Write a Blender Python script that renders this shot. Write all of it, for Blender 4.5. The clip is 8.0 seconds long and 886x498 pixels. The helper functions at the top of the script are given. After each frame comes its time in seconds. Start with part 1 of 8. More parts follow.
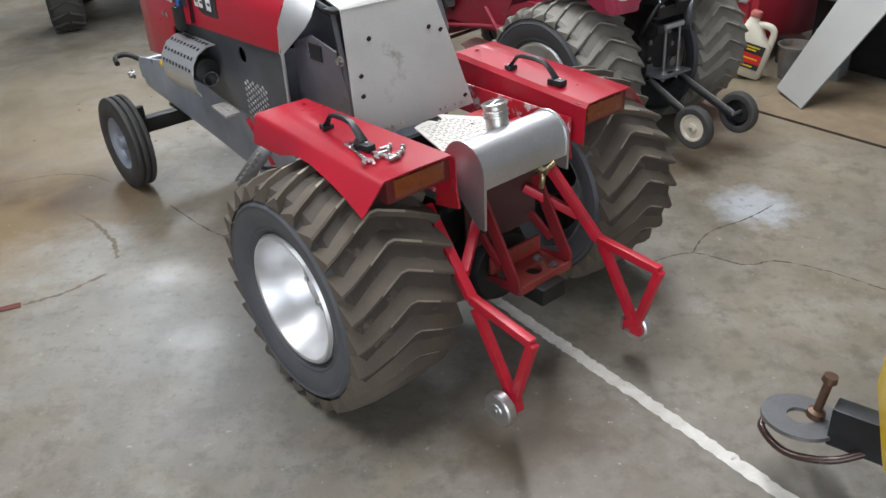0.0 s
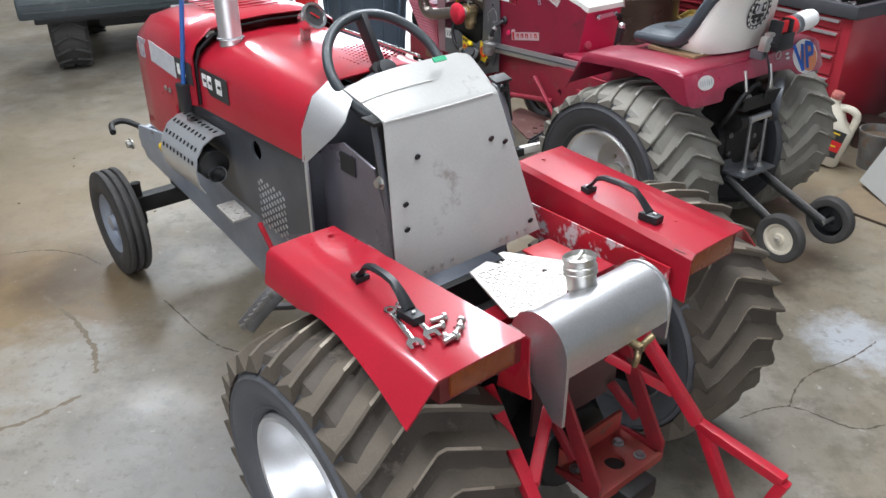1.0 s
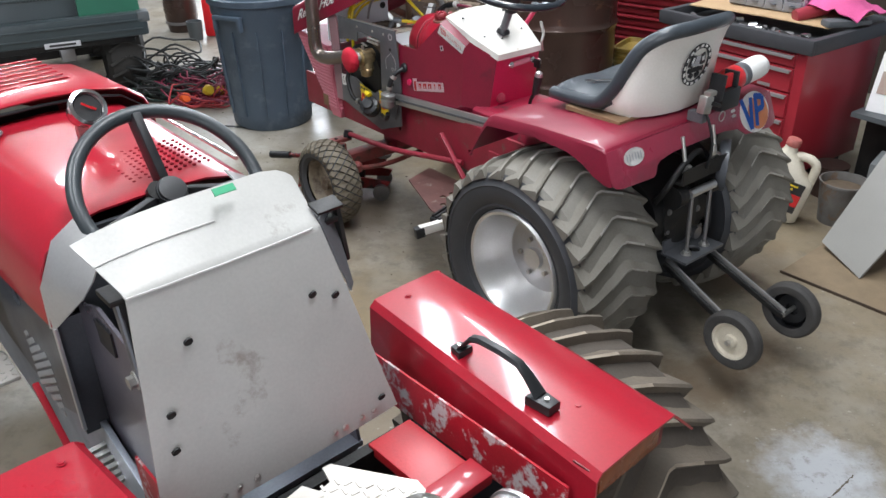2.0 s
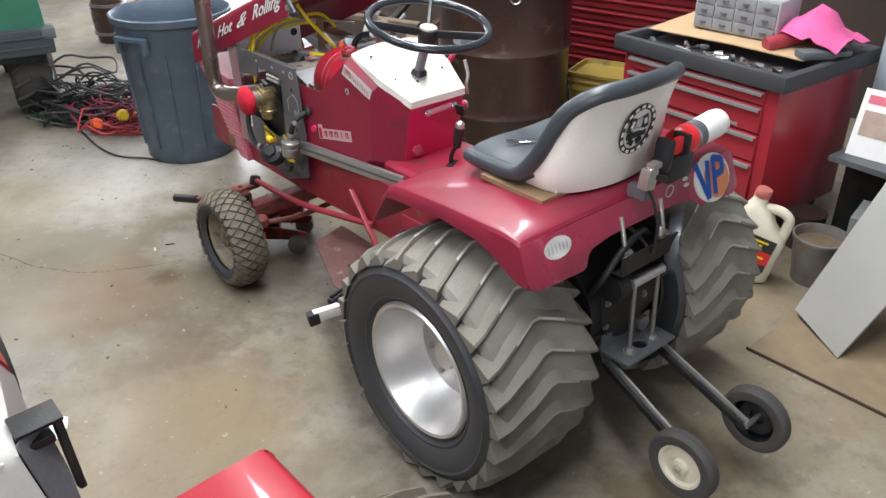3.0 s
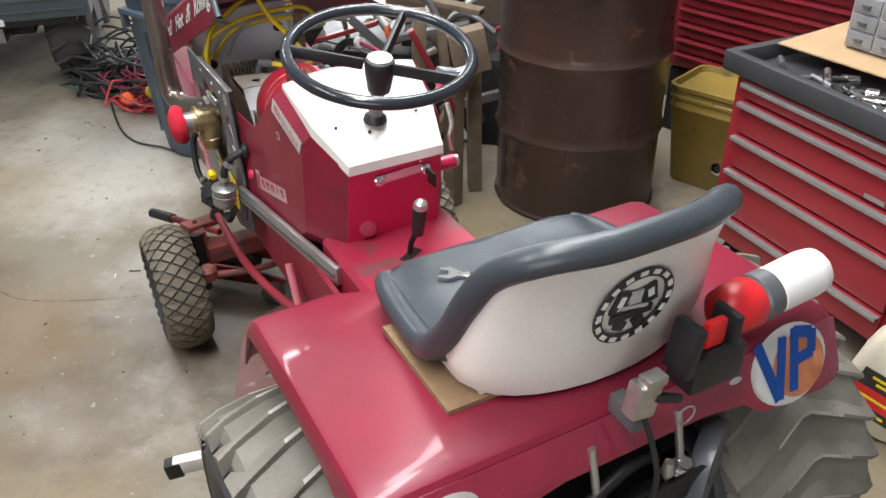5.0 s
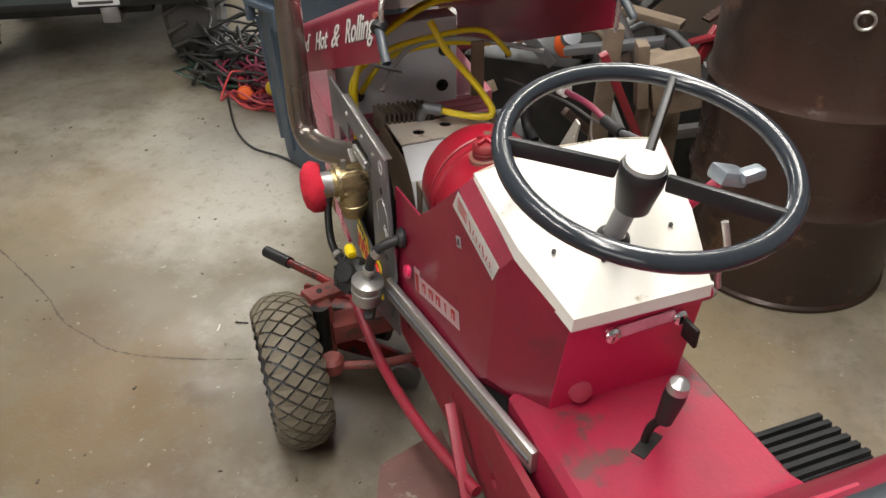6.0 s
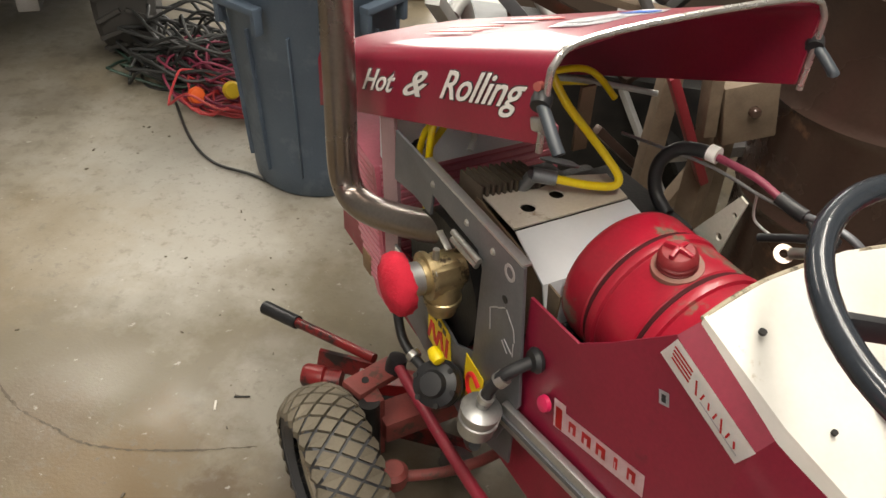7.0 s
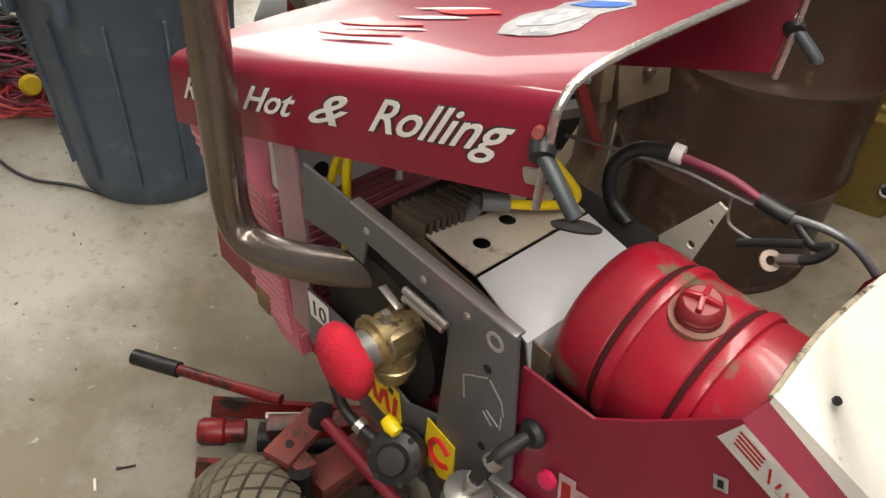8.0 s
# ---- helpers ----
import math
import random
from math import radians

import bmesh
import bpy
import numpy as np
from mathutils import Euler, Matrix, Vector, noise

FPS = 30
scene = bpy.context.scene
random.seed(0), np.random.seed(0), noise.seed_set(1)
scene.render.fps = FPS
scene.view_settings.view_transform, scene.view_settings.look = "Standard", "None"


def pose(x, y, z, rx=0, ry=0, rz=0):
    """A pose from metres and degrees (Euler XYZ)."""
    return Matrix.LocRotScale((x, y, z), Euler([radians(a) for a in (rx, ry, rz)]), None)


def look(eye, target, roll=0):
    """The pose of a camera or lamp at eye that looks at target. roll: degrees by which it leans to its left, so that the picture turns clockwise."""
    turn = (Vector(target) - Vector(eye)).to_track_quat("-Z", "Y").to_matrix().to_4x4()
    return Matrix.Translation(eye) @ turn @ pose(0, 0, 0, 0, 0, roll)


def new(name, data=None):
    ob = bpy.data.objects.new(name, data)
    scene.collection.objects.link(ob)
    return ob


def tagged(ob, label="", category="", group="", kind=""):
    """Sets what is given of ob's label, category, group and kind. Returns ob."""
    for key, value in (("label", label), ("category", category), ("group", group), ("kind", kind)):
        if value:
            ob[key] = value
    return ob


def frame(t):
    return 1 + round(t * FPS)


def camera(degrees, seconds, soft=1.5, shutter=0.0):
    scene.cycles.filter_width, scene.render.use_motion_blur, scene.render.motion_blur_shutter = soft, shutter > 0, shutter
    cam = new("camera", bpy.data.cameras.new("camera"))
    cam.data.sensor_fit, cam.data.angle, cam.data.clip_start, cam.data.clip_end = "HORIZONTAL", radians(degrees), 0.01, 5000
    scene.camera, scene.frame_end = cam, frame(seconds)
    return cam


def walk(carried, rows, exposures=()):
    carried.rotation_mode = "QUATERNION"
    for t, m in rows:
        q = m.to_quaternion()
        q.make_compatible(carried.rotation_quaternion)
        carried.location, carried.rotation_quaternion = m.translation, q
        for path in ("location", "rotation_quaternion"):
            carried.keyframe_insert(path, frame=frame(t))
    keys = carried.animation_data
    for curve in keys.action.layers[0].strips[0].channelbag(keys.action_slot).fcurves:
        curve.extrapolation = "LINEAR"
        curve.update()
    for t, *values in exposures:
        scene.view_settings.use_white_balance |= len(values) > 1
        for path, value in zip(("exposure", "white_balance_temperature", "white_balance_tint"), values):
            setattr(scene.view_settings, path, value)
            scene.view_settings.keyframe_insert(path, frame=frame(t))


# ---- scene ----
cam = camera(58.2, 8.0)
PATH = [
    (0, (0.366, 0.462, 1.448), (0.238, 2.179, 0.43), -2.8),
    (0.5, (0.317, 0.72, 1.457), (0.113, 2.448, 0.469), -0.7),
    (1, (0.22, 1.023, 1.501), (0.073, 2.764, 0.529), -0.4),
    (1.2, (0.228, 1.154, 1.508), (0.107, 2.896, 0.533), -0.8),
    (1.5, (0.264, 1.331, 1.5), (0.175, 3.079, 0.532), -1.0),
    (2, (0.432, 1.663, 1.505), (0.37, 3.416, 0.544), -1.0),
    (2.2, (0.484, 1.774, 1.508), (0.44, 3.528, 0.548), -1.0),
    (3.3, (0.746, 2.301, 1.525), (0.723, 4.038, 0.533), -0.6),
    (3.5, (0.833, 2.386, 1.512), (0.764, 4.115, 0.509), -1.1),
    (4, (1.061, 2.605, 1.502), (0.912, 4.303, 0.456), -2.1),
    (4.2, (1.1, 2.672, 1.499), (0.915, 4.355, 0.434), -2.5),
    (5.3, (0.944, 3.225, 1.453), (0.462, 4.829, 0.359), -0.7),
    (5.5, (0.888, 3.355, 1.435), (0.34, 4.93, 0.331), -0.9),
    (6, (0.658, 3.557, 1.428), (0.067, 5.084, 0.279), -0.7),
    (6.3, (0.435, 3.645, 1.429), (-0.043, 5.171, 0.227), 2.1),
    (6.5, (0.36, 3.683, 1.427), (-0.087, 5.223, 0.233), 2.4),
    (7, (0.232, 3.823, 1.413), (-0.112, 5.368, 0.191), 2.7),
    (7.5, (0.135, 4.01, 1.383), (-0.041, 5.533, 0.099), 3.2),
    (8, (0.048, 4.046, 1.396), (0.149, 5.54, 0.07), 5.2),
]
EXPOSURES = [(0, -0.09, 5900, 10), (0.5, 0.12, 5850, 10), (1, 0.11, 5800, 10), (1.5, 0.0, 5850, 10), (2, -0.07, 5900, 10), (3.5, 0.25, 6100, 10), (4.2, 0.26, 6100, 10), (5.5, -0.06, 6450, 10), (6.2, -0.19, 6850, 10), (7, -0.23, 7200, 10), (8, -0.28, 7100, 10)]
walk(cam, [(t, look(eye, target, roll)) for t, eye, target, roll in PATH], EXPOSURES)

# ---- light ----
world = bpy.data.worlds.new("sky")
scene.world = world
world.use_nodes = True
wn = world.node_tree.nodes
sky = wn.new("ShaderNodeTexSky")
sky.sky_type, sky.sun_disc = "NISHITA", False
sky.sun_elevation, sky.sun_rotation = radians(40), radians(200)
world.node_tree.links.new(sky.outputs[0], wn["Background"].inputs[0])
wn["Background"].inputs[1].default_value = 0.12


def area_lamp(name, m, sx, sy, watts, colour):
    data = bpy.data.lights.new(name, "AREA")
    data.shape, data.size, data.size_y, data.energy, data.color = "RECTANGLE", sx, sy, watts, colour
    ob = new(name, data)
    ob.matrix_world = m
    return ob


# daylight in the open doorway behind the camera, and ceiling strip lamps
DOOR_W, DOOR_H = 4.2, 2.9
area_lamp("doorway_daylight", look((0.6, -2.95, 1.5), (0.6, 5, 1.2)), DOOR_W, DOOR_H, 140, (1.0, 0.98, 0.97))
area_lamp("far_doorway_daylight", look((-0.8, 9.95, 1.3), (-0.8, 0, 1.0)), 3.0, 2.4, 210, (1.0, 0.99, 0.97))
STRIPS = [(-1.4, 2.2, 98), (0.3, 5.4, 74), (0.55, 3.3, 98), (-3.0, 7.6, 125), (0.9, 6.1, 78)]
for sx_, sy_, watts in STRIPS:
    area_lamp("strip_light", pose(sx_, sy_, 3.40, 0, 0, 0), 0.25, 2.4, watts, (1.0, 0.985, 0.95))


# ---- materials ----
def surf(name, c1, c2, rough=0.5, metal=0.0, scale=12.0, mix=0.5, bump=0.08, fine=180.0, stain=None, stain_at=0.62, stain_scale=4.0, coat=0.0, rvar=0.12, island=0.0, spec=0.5, grain=0.16):
    """A procedural surface: two colours mixed by coarse noise, fine grain, stains, uneven gloss and relief."""
    m = bpy.data.materials.new(name)
    m.use_nodes = True
    n, l = m.node_tree.nodes, m.node_tree.links
    b = n["Principled BSDF"]
    tc = n.new("ShaderNodeTexCoord")
    big = n.new("ShaderNodeTexNoise")
    big.inputs["Scale"].default_value, big.inputs["Detail"].default_value = scale, 6
    l.new(tc.outputs["Object"], big.inputs["Vector"])
    small = n.new("ShaderNodeTexNoise")
    small.inputs["Scale"].default_value, small.inputs["Detail"].default_value = fine, 4
    l.new(tc.outputs["Object"], small.inputs["Vector"])
    ramp = n.new("ShaderNodeMapRange")
    ramp.inputs["From Min"].default_value, ramp.inputs["From Max"].default_value = 0.5 - 0.25 / max(mix, 0.01) * 0.5, 0.5 + 0.25
    l.new(big.outputs[0], ramp.inputs["Value"])
    mixc = n.new("ShaderNodeMix")
    mixc.data_type = "RGBA"
    mixc.inputs[6].default_value, mixc.inputs[7].default_value = (*c1, 1), (*c2, 1)
    l.new(ramp.outputs[0], mixc.inputs[0])
    col = mixc.outputs[2]
    gm_ = n.new("ShaderNodeMix")
    gm_.data_type, gm_.blend_type = "RGBA", "OVERLAY"
    gm_.inputs[0].default_value = grain
    l.new(col, gm_.inputs[6])
    l.new(small.outputs[0], gm_.inputs[7])
    col = gm_.outputs[2]
    if stain:
        sn = n.new("ShaderNodeTexNoise")
        sn.inputs["Scale"].default_value, sn.inputs["Detail"].default_value, sn.inputs["Roughness"].default_value = stain_scale, 9, 0.68
        l.new(tc.outputs["Object"], sn.inputs["Vector"])
        sr = n.new("ShaderNodeMapRange")
        sr.inputs["From Min"].default_value, sr.inputs["From Max"].default_value = stain_at, stain_at + 0.07
        l.new(sn.outputs[0], sr.inputs["Value"])
        sm = n.new("ShaderNodeMix")
        sm.data_type = "RGBA"
        sm.inputs[7].default_value = (*stain, 1)
        l.new(sr.outputs[0], sm.inputs[0])
        l.new(col, sm.inputs[6])
        col = sm.outputs[2]
    if island:
        geo = n.new("ShaderNodeNewGeometry")
        ir = n.new("ShaderNodeMapRange")
        ir.inputs["To Min"].default_value, ir.inputs["To Max"].default_value = 1 - island, 1 + island
        l.new(geo.outputs["Random Per Island"], ir.inputs["Value"])
        im = n.new("ShaderNodeVectorMath")
        im.operation = "SCALE"
        l.new(col, im.inputs[0])
        l.new(ir.outputs[0], im.inputs["Scale"])
        col = im.outputs[0]
    l.new(col, b.inputs["Base Color"])
    rr = n.new("ShaderNodeMapRange")
    rr.inputs["To Min"].default_value, rr.inputs["To Max"].default_value = max(0.03, rough - rvar), min(1, rough + rvar)
    l.new(big.outputs[0], rr.inputs["Value"])
    l.new(rr.outputs[0], b.inputs["Roughness"])
    b.inputs["Metallic"].default_value = metal
    b.inputs["Coat Weight"].default_value = coat
    b.inputs["Coat Roughness"].default_value = 0.07
    b.inputs["Specular IOR Level"].default_value = spec
    if bump:
        bp = n.new("ShaderNodeBump")
        bp.inputs["Strength"].default_value, bp.inputs["Distance"].default_value = bump, 0.004
        l.new(small.outputs[0], bp.inputs["Height"])
        l.new(bp.outputs[0], b.inputs["Normal"])
    return m


RED = surf("bright_red_paint", (0.35, 0.010, 0.023), (0.28, 0.009, 0.02), 0.32, scale=5, coat=0.45, bump=0.015, spec=0.3, stain=(0.42, 0.012, 0.018), stain_at=0.66, stain_scale=9)
RED_WORN = surf("worn_red_paint", (0.4, 0.013, 0.02), (0.28, 0.015, 0.02), 0.42, scale=14, stain=(0.30, 0.22, 0.2), stain_at=0.67, stain_scale=22)
RED_BAR = surf("bar_red_paint", (0.48, 0.012, 0.03), (0.33, 0.01, 0.02), 0.4, scale=18, stain=(0.14, 0.05, 0.04), stain_at=0.64, stain_scale=30)
MAROON = surf("maroon_paint", (0.215, 0.010, 0.032), (0.155, 0.008, 0.024), 0.42, scale=6, coat=0.22, bump=0.03, spec=0.4, stain=(0.13, 0.012, 0.024), stain_at=0.62, stain_scale=10)
CREST_A = surf("worn_brown_crest", (0.34, 0.29, 0.225), (0.22, 0.18, 0.135), 0.8, scale=14, bump=0.2)
CREST = surf("worn_lug_crest", (0.44, 0.42, 0.38), (0.3, 0.28, 0.245), 0.8, scale=14, bump=0.2)
RUSTY_RED = surf("rusty_dull_red", (0.22, 0.04, 0.035), (0.13, 0.035, 0.03), 0.55, scale=16, stain=(0.07, 0.035, 0.025), stain_at=0.56, stain_scale=18)
MAROON_DUSTY = surf("dusty_maroon_paint", (0.27, 0.014, 0.035), (0.2, 0.02, 0.03), 0.5, scale=16, stain=(0.16, 0.09, 0.07), stain_at=0.6, stain_scale=20)
CRIMSON = surf("crimson_paint", (0.56, 0.015, 0.085), (0.47, 0.012, 0.07), 0.35, scale=7, coat=0.3, bump=0.03)
TANK_RED = surf("chipped_red_tank_paint", (0.36, 0.007, 0.026), (0.17, 0.009, 0.016), 0.36, scale=7, coat=0.15, rvar=0.22, stain=(0.13, 0.105, 0.075), stain_at=0.575, stain_scale=12)
WHITE_P = surf("white_paint", (0.66, 0.645, 0.61), (0.56, 0.535, 0.48), 0.38, scale=8, coat=0.1, bump=0.03, stain=(0.36, 0.29, 0.19), stain_at=0.64, stain_scale=13, grain=0.06)
ALU = surf("brushed_aluminium", (0.62, 0.62, 0.62), (0.5, 0.5, 0.5), 0.36, 0.9, scale=8, bump=0.05, stain=(0.36, 0.34, 0.32), stain_at=0.66, stain_scale=8)
ALU_SHEET = surf("oxidised_aluminium_sheet", (0.74, 0.76, 0.79), (0.58, 0.59, 0.61), 0.42, 0.3, scale=6, bump=0.03, stain=(0.34, 0.3, 0.27), stain_at=0.62, stain_scale=6, grain=0.06)
POLISHED = surf("polished_aluminium", (0.74, 0.74, 0.74), (0.6, 0.59, 0.58), 0.4, 0.8, scale=7, bump=0.02, rvar=0.09)
BRIGHT = surf("bright_aluminium", (0.72, 0.73, 0.74), (0.58, 0.59, 0.6), 0.3, 0.75, scale=6, bump=0.02, grain=0.05)
STEEL = surf("bare_steel", (0.30, 0.30, 0.31), (0.22, 0.21, 0.21), 0.42, 0.85, scale=14, bump=0.05, stain=(0.16, 0.11, 0.08), stain_at=0.68, stain_scale=12)
GREY_PL = surf("grey_steel_plate", (0.165, 0.17, 0.182), (0.11, 0.114, 0.125), 0.42, 0.5, scale=9, bump=0.04, stain=(0.26, 0.26, 0.26), stain_at=0.7, stain_scale=16)
DARK_PL = surf("dark_grey_painted_sheet", (0.10, 0.105, 0.118), (0.06, 0.063, 0.07), 0.34, 0.2, scale=6, bump=0.03)
FRAME_GREY = surf("grey_blue_frame_paint", (0.34, 0.37, 0.42), (0.24, 0.26, 0.3), 0.42, 0.4, scale=9, stain=(0.1, 0.09, 0.09), stain_at=0.65, stain_scale=10)
EXH = surf("heat_stained_pipe", (0.20, 0.155, 0.13), (0.30, 0.27, 0.25), 0.28, 0.9, scale=7, bump=0.03)
CHROME = surf("chrome", (0.8, 0.8, 0.8), (0.7, 0.7, 0.7), 0.12, 1.0, scale=20, bump=0.0, rvar=0.05)
ZINC = surf("zinc_hardware", (0.58, 0.57, 0.54), (0.44, 0.43, 0.4), 0.35, 0.9, scale=60, bump=0.03)
BRASS = surf("dirty_brass", (0.48, 0.38, 0.21), (0.27, 0.205, 0.11), 0.36, 0.8, scale=26, stain=(0.06, 0.045, 0.03), stain_at=0.54, stain_scale=30)
IRON = surf("oily_black_iron", (0.007, 0.007, 0.008), (0.022, 0.021, 0.019), 0.48, 0.1, scale=16, bump=0.15, spec=0.3, stain=(0.032, 0.027, 0.022), stain_at=0.62, stain_scale=18)
BLACK = surf("black_plastic", (0.010, 0.011, 0.012), (0.02, 0.02, 0.022), 0.42, scale=20, bump=0.04, spec=0.4)
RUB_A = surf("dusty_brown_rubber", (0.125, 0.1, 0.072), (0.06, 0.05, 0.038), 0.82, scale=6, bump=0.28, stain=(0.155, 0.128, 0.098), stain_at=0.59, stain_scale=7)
# brown tread floor, darkened to paint in the shade of the lug troughs
BASE_A = surf("shaded_brown_tread_floor", (0.07, 0.056, 0.042), (0.04, 0.033, 0.026), 0.85, scale=9, bump=0.3, stain=(0.13, 0.105, 0.08), stain_at=0.58, stain_scale=9)
BASE_B = surf("grey_tread_floor", (0.2, 0.19, 0.165), (0.11, 0.1, 0.08), 0.85, scale=5, bump=0.3, stain=(0.15, 0.14, 0.12), stain_at=0.6, stain_scale=8)
RUB_B = surf("dusty_grey_rubber", (0.235, 0.222, 0.19), (0.09, 0.08, 0.061), 0.8, scale=4.5, bump=0.3, stain=(0.29, 0.28, 0.25), stain_at=0.6, stain_scale=5)
SIDE_A = surf("blue_black_sidewall", (0.064, 0.066, 0.073), (0.092, 0.092, 0.096), 0.6, scale=14, bump=0.12)
SIDE_B = surf("black_sidewall", (0.034, 0.036, 0.041), (0.05, 0.051, 0.055), 0.55, scale=14, bump=0.1)
RUB_F = surf("worn_front_rubber", (0.05, 0.046, 0.042), (0.036, 0.034, 0.032), 0.75, scale=18, bump=0.2)
RUB_T = surf("tan_dusty_turf_rubber", (0.17, 0.145, 0.105), (0.11, 0.095, 0.07), 0.8, scale=16, bump=0.2)
VINYL = surf("slate_vinyl", (0.048, 0.058, 0.068), (0.026, 0.032, 0.038), 0.36, scale=7, bump=0.12, stain=(0.085, 0.095, 0.1), stain_at=0.6, stain_scale=9, rvar=0.2)
SEAT_W = surf("off_white_seat_shell", (0.72, 0.70, 0.65), (0.62, 0.6, 0.55), 0.38, scale=5, bump=0.02)
WOOD = surf("old_pine", (0.25, 0.155, 0.082), (0.17, 0.105, 0.055), 0.7, scale=22, bump=0.15)
PLY = surf("brown_plywood", (0.21, 0.155, 0.092), (0.15, 0.11, 0.066), 0.7, scale=12, bump=0.1)
RUST = surf("rusted_brown_drum", (0.078, 0.046, 0.036), (0.036, 0.024, 0.02), 0.28, 0.25, scale=2.2, bump=0.2, fine=90, stain=(0.155, 0.088, 0.056), stain_at=0.6, stain_scale=7, rvar=0.28)
BIN = surf("slate_blue_plastic_bin", (0.07, 0.098, 0.132), (0.054, 0.075, 0.104), 0.5, scale=5, bump=0.04, stain=(0.085, 0.112, 0.145), stain_at=0.54, stain_scale=9)
CHEST_R = surf("tool_chest_red", (0.33, 0.022, 0.034), (0.26, 0.018, 0.028), 0.35, scale=4, coat=0.2, bump=0.02)
CHEST_D = surf("old_chest_red", (0.2, 0.012, 0.02), (0.14, 0.01, 0.016), 0.42, scale=6, bump=0.03)
TRIM_G = surf("drawer_trim", (0.5, 0.5, 0.5), (0.42, 0.42, 0.42), 0.35, 0.7, scale=20, bump=0.02)
GREEN = surf("green_machine_paint", (0.02, 0.12, 0.07), (0.016, 0.09, 0.055), 0.4, scale=4, bump=0.02)
GREYP = surf("grey_machine_plastic", (0.09, 0.10, 0.105), (0.07, 0.075, 0.08), 0.5, scale=6, bump=0.03)
YEL = surf("yellow_plastic", (0.62, 0.42, 0.02), (0.5, 0.33, 0.015), 0.45, scale=9, bump=0.03)
YEL_D = surf("dirty_yellow_pail", (0.25, 0.17, 0.028), (0.16, 0.11, 0.025), 0.5, scale=5, bump=0.04, stain=(0.1, 0.075, 0.03), stain_at=0.6, stain_scale=9)
YEL_W = surf("yellow_ignition_wire", (0.75, 0.56, 0.01), (0.68, 0.5, 0.01), 0.35, bump=0.0)
ORANGE = surf("orange_plastic", (0.75, 0.12, 0.02), (0.65, 0.1, 0.02), 0.45, bump=0.02)
REDP = surf("red_plastic", (0.62, 0.015, 0.02), (0.5, 0.012, 0.018), 0.4, bump=0.03)
FOAM = surf("red_foam_filter", (0.5, 0.006, 0.028), (0.38, 0.006, 0.022), 0.9, scale=30, bump=0.6, fine=260)
AMBER = surf("amber_lens", (0.2, 0.05, 0.012), (0.15, 0.035, 0.01), 0.25, scale=60, bump=0.1)
PINK = surf("salmon_pink_grille_paint", (0.58, 0.16, 0.21), (0.46, 0.10, 0.15), 0.4, scale=6, bump=0.03)
PINK_C = surf("pink_cloth", (0.62, 0.1, 0.28), (0.52, 0.08, 0.22), 0.85, scale=14, bump=0.3)
CREAM = surf("cream_jug_plastic", (0.6, 0.55, 0.44), (0.5, 0.45, 0.35), 0.45, scale=6, bump=0.02)
CARD = surf("tan_cardboard", (0.42, 0.29, 0.16), (0.36, 0.24, 0.13), 0.8, scale=10, bump=0.05)
PAPER = surf("white_printed_sheet", (0.74, 0.73, 0.72), (0.66, 0.65, 0.63), 0.6, scale=9, bump=0.02)
BOARD = surf("pale_grey_panel", (0.215, 0.208, 0.188), (0.175, 0.168, 0.15), 0.42, scale=3, bump=0.04, stain=(0.15, 0.14, 0.12), stain_at=0.63, grain=0.06)
DIAMOND = surf("tread_plate", (0.52, 0.49, 0.45), (0.42, 0.39, 0.35), 0.4, 0.3, scale=14, bump=0.03, grain=0.06)
STICK_W = surf("white_decal", (0.78, 0.77, 0.75), (0.7, 0.69, 0.66), 0.4, scale=30, bump=0.0)
STICK_B = surf("blue_decal", (0.02, 0.12, 0.5), (0.02, 0.1, 0.42), 0.4, scale=30, bump=0.0)
STICK_O = surf("orange_decal", (0.7, 0.28, 0.12), (0.6, 0.22, 0.1), 0.4, scale=30, bump=0.0)
STICK_Y = surf("yellow_decal", (0.78, 0.6, 0.02), (0.7, 0.5, 0.02), 0.4, scale=30, bump=0.0)
STICK_K = surf("black_decal", (0.02, 0.02, 0.022), (0.03, 0.03, 0.03), 0.4, scale=30, bump=0.0)
STICK_R = surf("red_decal", (0.6, 0.02, 0.02), (0.5, 0.02, 0.02), 0.4, scale=30, bump=0.0)
STICK_G = surf("grey_decal", (0.5, 0.5, 0.52), (0.4, 0.4, 0.42), 0.4, scale=60, bump=0.0)
BLUE_ROD = surf("blue_rod", (0.03, 0.11, 0.36), (0.03, 0.09, 0.3), 0.4, bump=0.02)
CORD_K = surf("black_cord", (0.016, 0.018, 0.018), (0.025, 0.025, 0.025), 0.5, bump=0.05)
CORD_M = surf("maroon_cord", (0.22, 0.03, 0.06), (0.17, 0.02, 0.05), 0.5, bump=0.05)
WALL = surf("grey_block_wall_paint", (0.24, 0.245, 0.25), (0.2, 0.205, 0.21), 0.8, scale=1.2, bump=0.1)
CEIL = surf("grey_ceiling_sheet", (0.38, 0.38, 0.37), (0.32, 0.32, 0.31), 0.7, scale=1.0, bump=0.03)
LINE_W = surf("worn_white_floor_paint", (0.66, 0.63, 0.58), (0.5, 0.46, 0.4), 0.7, scale=20, bump=0.1, stain=(0.30, 0.26, 0.2), stain_at=0.6, stain_scale=26)
CRACK = surf("crack_dirt", (0.06, 0.049, 0.036), (0.13, 0.108, 0.08), 0.9, scale=30, bump=0.1)


